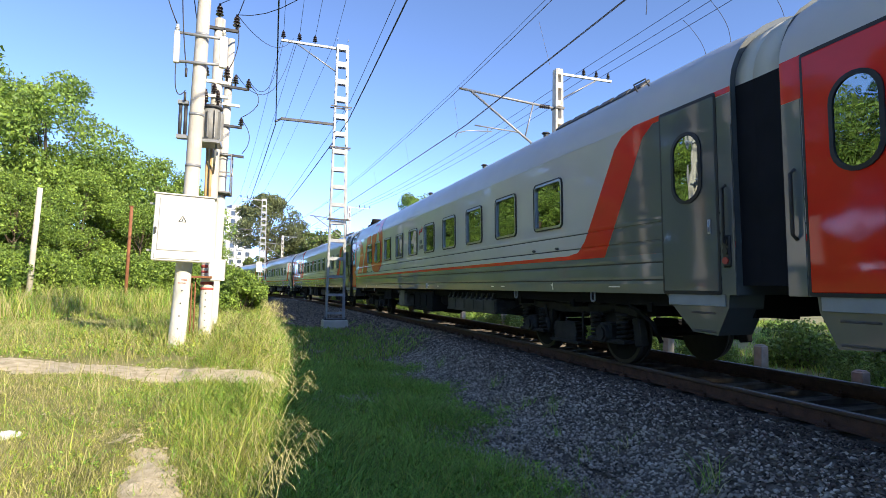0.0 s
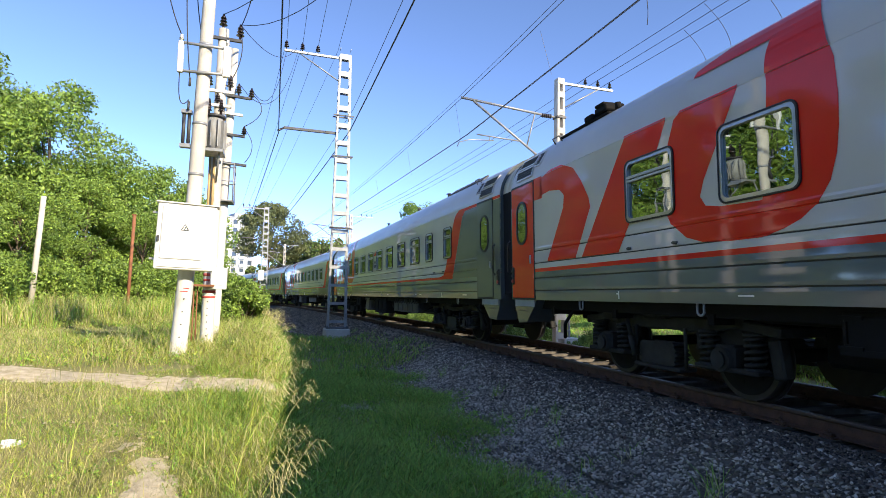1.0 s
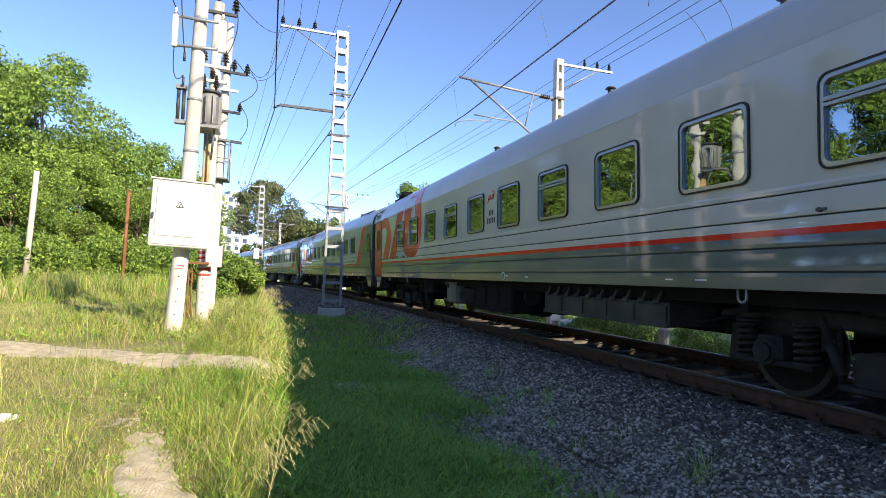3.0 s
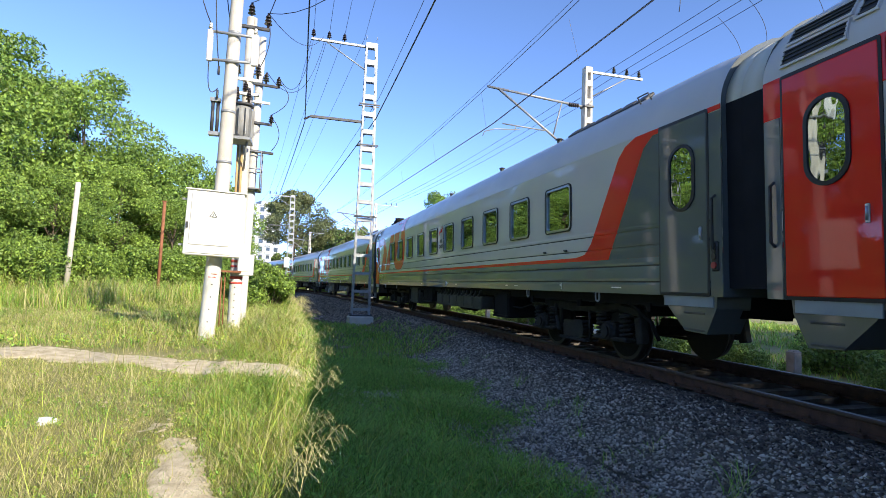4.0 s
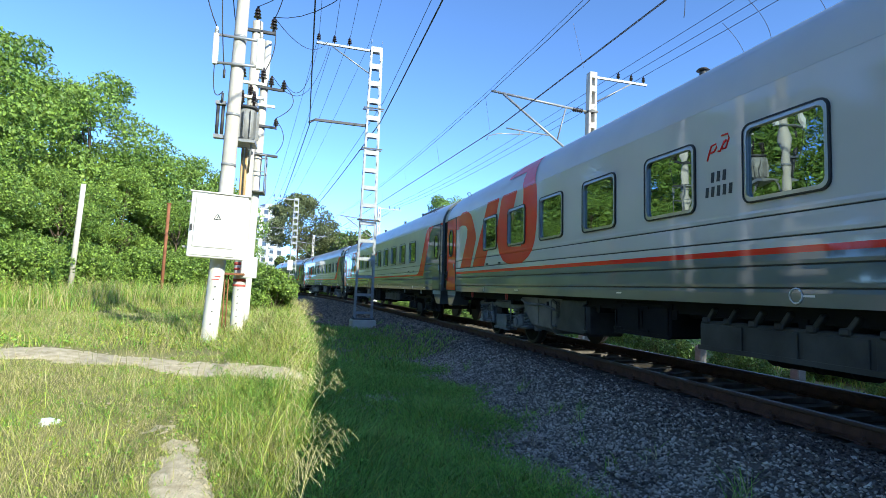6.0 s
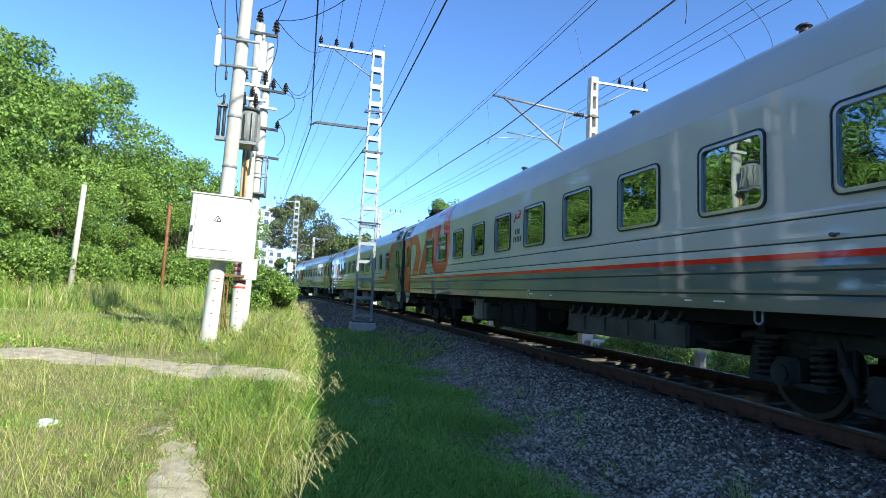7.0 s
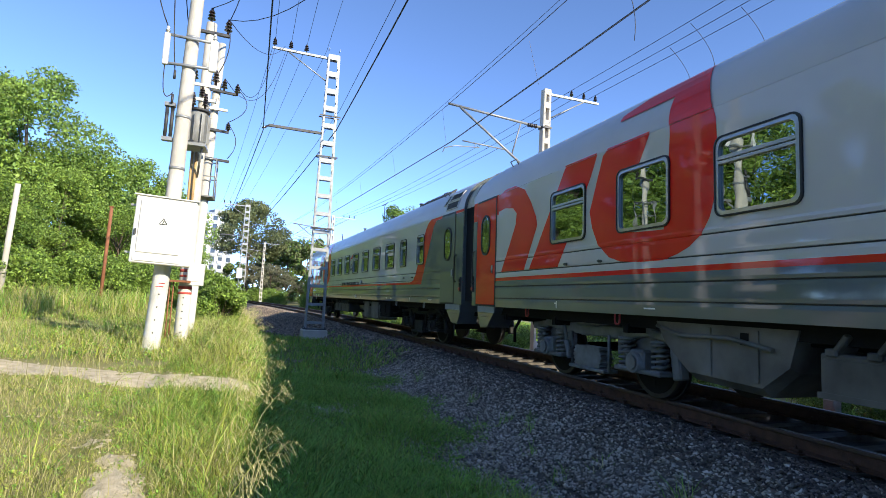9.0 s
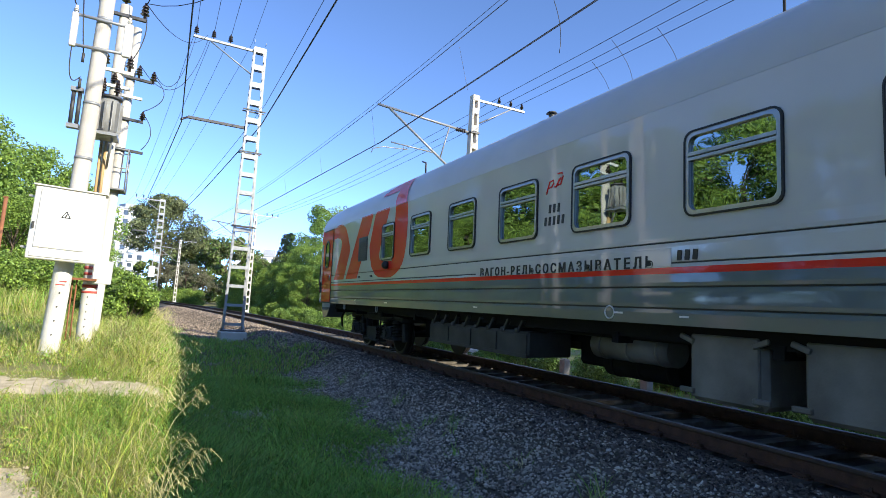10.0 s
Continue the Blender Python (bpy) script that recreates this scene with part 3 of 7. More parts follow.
def seed_heads():
    """Tall stalks with drooping panicles on the edge of the bank."""
    r = random.Random(5)
    v, f, mi = [], [], []
    def ribbon(pts, w, m):
        i0 = len(v)
        for x, y, z in pts:
            v.append((x - w, y - w * 0.4, z))
            v.append((x + w, y + w * 0.4, z))
        for k in range(len(pts) - 1):
            f.append((i0 + 2 * k, i0 + 2 * k + 1, i0 + 2 * k + 3, i0 + 2 * k + 2))
            mi.append(m)
    for _ in range(95):
        y = 3.4 + 15 * r.random() ** 1.5
        x = r.uniform(-0.25, 0.12) - 0.0011 * y * y
        z = float(ground_z(x, y))
        h = r.uniform(0.35, 0.72)
        t, ln = r.uniform(-1.3, 0.9), r.uniform(0.10, 0.34)
        dx, dy = math.cos(t) * ln, math.sin(t) * ln
        stalk = [(x + dx * u * u, y + dy * u * u, z + h * u * (1 - 0.12 * u)) for u in (0, 0.3, 0.6, 0.85, 1.0)]
        ribbon(stalk, 0.0020, r.choice((0, 0, 1)))
        for _k in range(9):
            u = r.uniform(0.72, 1.0)
            b = (x + dx * u * u, y + dy * u * u, z + h * u * (1 - 0.12 * u))
            a2, le = r.uniform(-1.8, 1.8), r.uniform(0.06, 0.17)
            e = (b[0] + math.cos(a2) * le, b[1] + math.sin(a2) * le, b[2] - r.uniform(-0.03, 0.06))
            mid = ((b[0] + e[0]) / 2, (b[1] + e[1]) / 2, max(b[2], e[2]) + 0.012)
            ribbon([b, mid, e], 0.0013, 1)
            ribbon([mid, e, (e[0] + 0.01, e[1], e[2] - 0.02)], 0.0020, 1)
    ob = link("seed_stalk", v, f, [M["blade"], M["straw"]], indices=mi)
    tagged(ob, "tall grass stalks with drooping seed heads", "grass", kind="stuff")


seed_heads()


# ---- trees and shrubs ----
def leaf_cloud(centers, radii, per, size, rng, flat=1.0):
    """Leaves as small folded quads round clump centres."""
    n = len(centers) * per
    c, rad = np.repeat(centers, per, 0), np.repeat(radii, per)
    d = rng.normal(size=(n, 3))
    d /= np.linalg.norm(d, axis=1)[:, None]
    p = c + d * (rad * rng.uniform(0.35, 1.0, n) ** 0.6)[:, None] * np.array([1, 1, flat])
    u = rng.normal(size=(n, 3)) + d * 0.2
    u[:, 2] -= 0.3
    u /= np.linalg.norm(u, axis=1)[:, None]
    w = np.cross(u, d * 0.7 + rng.normal(size=(n, 3)) * 0.7)
    w /= np.linalg.norm(w, axis=1)[:, None] + 1e-9
    s = (size * rng.uniform(0.6, 1.4, n))[:, None]
    v = np.stack([p - u * s, p + w * s * 0.55, p + u * s, p - w * s * 0.55], 1).reshape(-1, 3)
    f = np.arange(n * 4).reshape(n, 4)
    return v, f


def limb_mesh(segments):
    bm = bmesh.new()
    for a, b, r1, r2 in segments:
        tube(bm, a, b, r1, r2, seg=7, caps=False)
    return bm


def tree(name, h, spread, seed, mats, label, clumps=46, per=150, size=0.14, trunk_h=0.28, trunk_r=0.16, base=0.2, shape=1.0, category="tree", flat=0.8):
    """Tapered trunk, limbs out to the clumps, and a crown of separate leaves with gaps."""
    rng = np.random.RandomState(seed)
    root = empty(name, Matrix(), label, category)
    cs, rads, segs = [], [], []
    top = Vector((rng.uniform(-0.3, 0.3), rng.uniform(-0.3, 0.3), h * 0.82))
    fork = Vector((0.1 * rng.normal(), 0.1 * rng.normal(), h * trunk_h))
    segs.append((Vector((0, 0, -0.3)), fork, trunk_r, trunk_r * 0.75))
    segs.append((fork, top, trunk_r * 0.72, trunk_r * 0.15))
    for i in range(clumps):
        u = rng.uniform(base, 0.97)
        out = spread * (np.sin(math.pi * min(0.98, (u - base * 0.6) / (1.0 - base * 0.6))) ** 0.6) * shape
        a = i * 2.399 + rng.uniform(-0.5, 0.5)
        rr = out * rng.uniform(0.45, 1.05)
        c = np.array([math.cos(a) * rr, math.sin(a) * rr, h * u])
        cs.append(c)
        rads.append(spread * rng.uniform(0.17, 0.33))
        if i % 3 == 0:
            z0 = max(trunk_h * h, h * u * 0.62)
            k = (z0 - fork.z) / max(0.1, top.z - fork.z)
            s0 = fork.lerp(top, min(1, max(0, k)))
            e = Vector(c)
            mid = s0.lerp(e, 0.5) + Vector((0, 0, 0.06 * h))
            segs.append((s0, mid, trunk_r * 0.32, trunk_r * 0.2))
            segs.append((mid, e, trunk_r * 0.2, trunk_r * 0.05))
    part("trunk", limb_mesh(segs), M["bark"], root)
    v, f = leaf_cloud(np.array(cs), np.array(rads), per, size, rng, flat)
    idx = rng.choice(len(mats), len(f), p=[0.6, 0.4] if len(mats) == 2 else None)
    cloud("crown", v, f, mats, idx, root)
    return root


def shrub(name, h, spread, seed, mats, label, clumps=16, per=150, size=0.09):
    rng = np.random.RandomState(seed)
    root = empty(name, Matrix(), label, "shrub")
    cs, rads, segs = [], [], []
    for i in range(clumps):
        a, rr = i * 2.399, spread * math.sqrt(rng.uniform(0, 1)) * 0.85
        z = h * rng.uniform(0.15, 0.85) * (1 - 0.45 * (rr / spread) ** 2)
        c = (math.cos(a) * rr, math.sin(a) * rr, z)
        cs.append(c)
        rads.append(spread * rng.uniform(0.22, 0.4))
        segs.append((Vector((c[0] * 0.15, c[1] * 0.15, -0.1)), Vector(c), 0.022, 0.006))
    part("stem", limb_mesh(segs), M["bark"], root)
    v, f = leaf_cloud(np.array(cs), np.array(rads), per, size, rng, 0.9)
    cloud("foliage", v, f, mats, rng.choice(len(mats), len(f)), root)
    return root


def place(ob, x, y, rz=0.0, scale=1.0):
    z = float(ground_z(x, y))
    ob.scale = (scale,) * 3
    ob.matrix_basis = pose(x, y, z - 0.05, 0, 0, rz) @ Matrix.Diagonal((scale, scale, scale, 1))
    return ob


def polar(az, d):
    return d * math.sin(radians(az)), d * math.cos(radians(az))


def weeds(name, n, x0, x1, y0, y1, height, per, size, keep, mats, label):
    """Low leafy weeds: small clumps of little leaves near the ground."""
    rng = np.random.RandomState(int(n + 10 * y1))
    x, y = rng.uniform(x0, x1, n), rng.uniform(y0, y1, n)
    ok = rng.rand(n) < keep(x, y)
    x, y = x[ok], y[ok]
    r = rng.uniform(0.35, 1.0, len(x)) * height
    v, f = leaf_cloud(np.stack([x, y, ground_z(x, y) + r * 0.5], 1), r, per, size, rng, 0.55)
    tagged(cloud(name, v, f, mats, rng.choice(len(mats), len(f))), label, "weeds", kind="stuff")


weeds("weed_patch", 5200, -7.0, 0.3, 2.6, 9.5, 0.085, 22, 0.011, lambda x, y: bare(x, y) * shoulder_side(x, y) * (0.05 + 0.8 * smooth(-1.9, -0.6, x)), [M["blade_green"], M["blade"]],
      "low leafy weeds among the short grass")
weeds("weed_patch", 2600, -12.0, 0.3, 9.0, 20, 0.17, 26, 0.022, lambda x, y: bare(x, y) * shoulder_side(x, y) * (1 - cut_dry(x, y)), [M["blade_green"], M["blade"]], "leafy weeds in the meadow grass")
weeds("weed_patch", 2600, 0.0, 3.4, 2.4, 13, 0.12, 24, 0.018, lambda x, y: ditch(x, y) * 0.8, [M["blade_green"]], "leafy weeds in the shaded ditch")

BROAD = [M["leaf"], M["leaf_light"]]
BRIGHT = [M["leaf_light"], M["leaf"]]
t_big = place(tree("broadleaf_tree", 10.9, 4.0, 11, BROAD, "tall broadleaf tree with a dense sunlit green crown", clumps=78, per=480, size=0.085, base=0.12), *polar(-19.0, 38), 0, 1.09)
t_light = place(tree("broadleaf_tree", 10.6, 3.9, 12, BRIGHT, "light green broadleaf tree with an airy uneven crown", clumps=70, per=480, size=0.085, base=0.10), *polar(-26.6, 33), 0, 1.10)
t_mid = place(tree("broadleaf_tree", 8.8, 3.8, 13, BROAD, "round-crowned green tree in the hedge of trees", clumps=72, per=460, size=0.082, base=0.06), *polar(-10.3, 43), 0, 1.08)
for src, az, d, rz, sc in [(t_mid, -14.4, 40, 40, 0.74), (t_mid, -12.6, 47, 150, 0.86), (t_big, -24.6, 40, 80, 1.08), (t_mid, -7.9, 50, 260, 0.70), (t_mid, -8.6, 46, 190, 0.80),
                           (t_light, -30, 30, 120, 1.0), (t_big, -36, 30, 200, 1.0), (t_mid, -27, 26, 20, 0.62), (t_mid, -21.0, 29, 310, 0.60), (t_light, -16.5, 34, 210, 0.62), (t_mid, -16.8, 37, 290, 0.96),
                           (t_big, -44, 27, 30, 1.0), (t_light, -53, 25, 260, 1.0), (t_big, -63, 24, 140, 1.0), (t_light, -74, 24, 40, 1.0), (t_big, -86, 24, 300, 0.95),
                           (t_mid, -7.6, 68, 90, 0.55), (t_mid, -12.0, 34, 75, 0.58), (t_mid, -9.0, 36, 135, 0.52), (t_mid, -7.0, 40, 15, 0.40)]:
    x, y = polar(az, d)
    o = copy_thing(src, pose(x, y, float(ground_z(x, y)) - 0.05, 0, 0, rz))
    o.scale = (sc,) * 3

bush = place(shrub("shrub", 2.3, 1.7, 21, BROAD, "dense green shrub at the foot of the trees", clumps=38, per=380, size=0.05), *polar(-24, 24))
bush_b = place(shrub("shrub", 1.5, 0.95, 22, BRIGHT, "bright green rounded shrub behind the concrete poles", clumps=30, per=420, size=0.04), -1.05, 18.2)
for src, az, d, rz, sc in [(bush, -21, 26, 30, 1.0), (bush, -18, 27, 80, 1.1), (bush, -15.6, 28, 130, 0.95), (bush, -13.2, 29, 200, 1.15), (bush, -10.8, 29, 250, 1.0), (bush, -8.4, 30, 310, 1.1),
                           (bush, -6.4, 27, 10, 0.85), (bush, -5.4, 22, 60, 0.72), (bush, -27, 24, 110, 1.2), (bush, -31, 23, 170, 1.2), (bush_b, -6.4, 19, 100, 1.0), (bush_b, -5.2, 20.5, 45, 1.2)]:
    x, y = polar(az, d)
    sc *= 0.82 + 0.3 * math.sin(1.3 * rz)
    o = copy_thing(src, pose(x, y, float(ground_z(x, y)) - 0.05, 0, 0, rz))
    o.scale = (sc,) * 3

# beyond the line: low shrubs by the rails, taller trees along the curve
low_bush = place(shrub("shrub", 1.25, 1.1, 23, [M["leaf"]], "low leafy shrub on the far side of the rails", clumps=30, per=200, size=0.05), *on_track(6.5, 6.4))
for k in range(22):
    s = 9.0 + k * 2.3
    x, y = on_track(s, 6.2 + 0.9 * math.sin(k * 1.7))
    o = copy_thing(low_bush, pose(x, y, float(ground_z(x, y)) - 0.05, 0, 0, 57 * k))
    o.scale = (0.85 + 0.25 * math.sin(k * 2.1),) * 3
for k in range(16):
    x, y = on_track(3.0 + k * 1.9, 4.9 + 0.5 * math.sin(k * 2.9))
    o = copy_thing(low_bush, pose(x, y, float(ground_z(x, y)) - 0.05, 0, 0, 83 * k))
    o.scale = (0.55 + 0.18 * math.sin(k * 1.3),) * 3
for s, l, src, rz, sc in [(58, 10.5, t_mid, 20, 0.62), (64, 12.5, t_light, 140, 0.75), (72, 12, t_mid, 250, 0.72), (52, 12.5, t_mid, 330, 0.8), (84, 12, t_mid, 90, 0.75), (46, 13.5, t_mid, 35, 0.62),
                          (62, 7.6, bush, 0, 0.9), (56, 7.2, bush, 140, 0.8), (69, 7.8, bush, 200, 1.1), (50, 7.6, bush, 290, 0.7), (76, 8, bush, 60, 1.2), (40, 14.5, t_mid, 200, 0.55), (33, 15, t_mid, 20, 0.5),
                          (95, 7, bush, 90, 1.4), (104, 6.5, bush, 10, 1.5), (60, 9.5, t_light, 10, 0.55), (66, 9.8, t_mid, 100, 0.62), (74, 9.5, t_light, 300, 0.6), (54, 9.2, t_light, 220, 0.5), (80, 9, t_mid, 20, 0.6), (58, 14, t_light, 80, 0.85), (68.5, 16.5, t_light, 200, 1.28), (24, 15, t_mid, 160, 0.45), (15, 15, t_mid, 60, 0.42)]:
    x, y = on_track(s, l)
    o = copy_thing(src, pose(x, y, float(ground_z(x, y)) - 0.05, 0, 0, rz))
    o.scale = (sc,) * 3

for k in range(20):
    x, y = on_track(78 + 6.2 * k, -7.2 - 0.7 * math.sin(k * 2.3))
    o = copy_thing((bush, t_mid)[k % 2], pose(x, y, float(ground_z(x, y)) - 0.05, 0, 0, 77 * k))
    o.scale = ((1.7, 0.58)[k % 2] * (1 + 0.15 * math.sin(k * 1.7)),) * 3
# woods along the inside of the curve
for k in range(22):
    x, y = on_track(68 + 6.6 * k, -10.8 - 1.5 * math.sin(k * 1.9))
    o = copy_thing((t_mid, t_big, t_light)[k % 3], pose(x, y, float(ground_z(x, y)) - 0.05, 0, 0, 67 * k))
    o.scale = (1.05 + 0.12 * math.sin(k * 2.3),) * 3
# unseen trees beyond the line, added to keep sun off the far-side shrubs
for k in range(10):
    x, y = on_track(-62 + 7.6 * k, 15.5 + 1.5 * math.sin(k * 2.1))
    o = copy_thing((t_big, t_mid, t_light)[k % 3], pose(x, y, float(ground_z(x, y)) - 0.05, 0, 0, 41 * k))
    o.scale = (1.18 + 0.1 * math.sin(k * 1.3),) * 3
# more unseen trees, added behind the viewer
for x, y, rz, sc in ((-14, -14, 0, 1.0), (-7, -19, 90, 1.05), (0, -22, 190, 1.0), (-19, -6, 280, 1.0)):
    o = copy_thing(t_big, pose(x, y, float(ground_z(x, y)) - 0.05, 0, 0, rz))
    o.scale = (sc,) * 3

pine = place(tree("pine_tree", 17.6, 6.4, 31, [M["leaf_pine"]], "large dark pine with a broad flat crown", clumps=74, per=330, size=0.17, base=0.5, trunk_h=0.46, trunk_r=0.3, category="pine tree"), *polar(-1.1, 112), 0, 1.06)
conifer = place(tree("conifer", 10.5, 1.7, 32, [M["leaf_pine"]], "slim dark conifer rising above the shrubs", clumps=120, per=60, size=0.13, base=0.15, shape=0.75, category="conifer"), *polar(10.0, 78))
dark = place(tree("broadleaf_tree", 9.5, 3.6, 33, [M["leaf_pine"], M["leaf"]], "dark green tree where the line curves away", clumps=40, per=190, size=0.2, base=0.05), *polar(4.6, 108), 0, 1.3)
dry = place(tree("bare_shrub", 7.0, 3.2, 34, [M["leaf_dry"]], "pale half-bare scrub tree with grey twigs", clumps=44, per=120, size=0.12, base=0.08, category="shrub"), *polar(1.2, 104))
for src, az, d, rz, sc in [(dark, 2.6, 118, 90, 1.35), (dark, 6.6, 100, 200, 1.05), (dark, 12.2, 84, 150, 0.6), (dry, 12.9, 74, 170, 0.8), (dark, 9.4, 94, 280, 0.8), (dry, 13.8, 70, 60, 0.65), (dark, 3.6, 126, 30, 1.3), (dry, -0.4, 112, 50, 1.0), (dry, 2.6, 101, 130, 0.75), (dark, -2.2, 135, 300, 0.9), (dry, 0.4, 120, 210, 1.15), (dry, 8.6, 92, 20, 0.8),
                           (dark, 0.6, 140, 120, 1.35), (conifer, 10.6, 80, 60, 0.85), (conifer, 9.3, 84, 100, 0.8), (dry, 10.4, 76, 310, 0.8)]:
    x, y = polar(az, d)
    o = copy_thing(src, pose(x, y, float(ground_z(x, y)) - 0.05, 0, 0, rz))
    o.scale = (sc,) * 3


def far_wood():
    """A belt of woods that closes the view all round."""
    rng = np.random.RandomState(3)
    a = rng.uniform(0, 2 * math.pi, 420)
    d = rng.uniform(150, 210, 420)
    c = np.stack([d * np.sin(a), d * np.cos(a), rng.uniform(0.5, 6.5, 420)], 1)
    v, f = leaf_cloud(c, rng.uniform(2.5, 4.5, 420), 60, 0.7, rng, 0.8)
    tagged(cloud("far_wood", v, f, BROAD, rng.choice(2, len(f))), "distant belt of green woods", "woods", kind="stuff")


far_wood()


# ---- overhead line masts ----
def insulator(bm, at, h=0.28, r=0.075, mi=0, n=3):
    x, y, z = at
    tube(bm, (x, y, z), (x, y, z + h), 0.022, seg=8, mi=mi)
    for k in range(n):
        zz = z + h * (0.3 + 0.6 * k / n)
        tube(bm, (x, y, zz), (x, y, zz + h * 0.16), r * (1 - 0.12 * k), r * 0.45, seg=10, mi=mi)


def steel_mast(s, base_x, base_y, top_z, arms, label):
    root = empty("lattice_mast", pose(base_x, base_y, 0, 0, 0, heading(s)), label, "mast", "lattice masts")
    zb = -0.27
    hw0, hw1 = 0.36, 0.21
    for sx in (-1, 1):
        for sy in (-0.11, 0.11):
            bm = bmesh.new()
            a, b = Vector((sx * hw0, sy * 1.15, zb)), Vector((sx * hw1, sy, top_z))
            ang = math.degrees(math.atan2(b.x - a.x, b.z - a.z))
            box(bm, (a + b) / 2, (0.075, 0.012, (b - a).length), (0, ang, 0))
            box(bm, (a + b) / 2 + Vector((sx * 0.032, -math.copysign(0.03, sy), 0)), (0.012, 0.06, (b - a).length), (0, ang, 0))
            part("corner_angle", bm, M["galv"], root)
    n = 15
    for k in range(n + 1):
        z = zb + 0.3 + (top_z - zb - 0.4) * k / n
        hw = hw0 + (hw1 - hw0) * (z - zb) / (top_z - zb)
        for sy in (-0.122, 0.122):
            bm = bmesh.new()
            box(bm, (0, sy, z), (2 * hw, 0.01, 0.10 + 0.13 * k / n))
            part("batten_plate", bm, M["galv"], root)
        for sx in (-1, 1):
            bm = bmesh.new()
            box(bm, (sx * (hw + 0.012), 0, z + 0.35), (0.01, 0.22, 0.09))
            part("side_plate", bm, M["galv"], root)
    for z in (0.36, 0.62, 0.77):
        zz = zb + (top_z - zb) * z
        bm = bmesh.new()
        box(bm, (0, -0.14, zz), (0.86, 0.05, 0.05))
        box(bm, (0, 0.14, zz), (0.86, 0.05, 0.05))
        part("clamp", bm, M["steel_dark"], root)
    bm = bmesh.new()
    box(bm, (0, 0, zb - 0.26), (1.0, 0.8, 0.58), bevel=0.04)
    part("foundation", bm, M["concrete"], root, "pale concrete foundation block")
    bm = bmesh.new()
    box(bm, (0, 0, zb + 0.055), (0.90, 0.5, 0.05), bevel=0.01)
    for sx in (-0.4, 0.4):
        for sy in (-0.18, 0.18):
            tube(bm, (sx, sy, zb), (sx, sy, zb + 0.14), 0.025, seg=6)
    part("base_plate", bm, M["steel_dark"], root)
    if arms:
        bm = bmesh.new()
        box(bm, (-1.2, 0, top_z - 0.15), (2.6, 0.09, 0.09))
        tube(bm, (-1.85, 0, top_z - 0.22), (-0.25, 0, top_z - 1.15), 0.03)
        part("cross_arm", bm, M["galv"], root)
        for x in (-2.42, -1.78, -1.15):
            bm = bmesh.new()
            insulator(bm, (x, 0, top_z - 0.10), 0.38, 0.10)
            part("insulator", bm, M["insul"], root, "dark brown pin insulator")
        bm = bmesh.new()
        box(bm, (-1.3, 0, top_z - 3.4), (2.2, 0.1, 0.1))
        part("lower_arm", bm, M["steel_dark"], root)
        bm = bmesh.new()
        tube(bm, (-2.4, 0, top_z - 3.42), (-2.62, -0.3, top_z - 3.62), 0.045)
        part("insulator", bm, M["insul"], root)
    return root


near_mast = steel_mast(23.6, 2.30, 23.6, 11.25, True, "tall narrow grey steel lattice mast on a concrete block")
far_mast = steel_mast(64.5, -1.66, 64.2, 10.5, True, "distant grey steel lattice mast beside the line")
steel_mast(104.5, *on_track(104.5, -3.1), 10.2, True, "far small steel lattice mast beside the line")
bm = bmesh.new()
box(bm, (0, 0, 0), (0.55, 0.3, 1.1), bevel=0.03)
sw = part("switch_box", bm, M["cabinet"], far_mast, "white steel box clamped to the mast")
sw.matrix_basis = pose(-0.35, -0.3, 3.1)


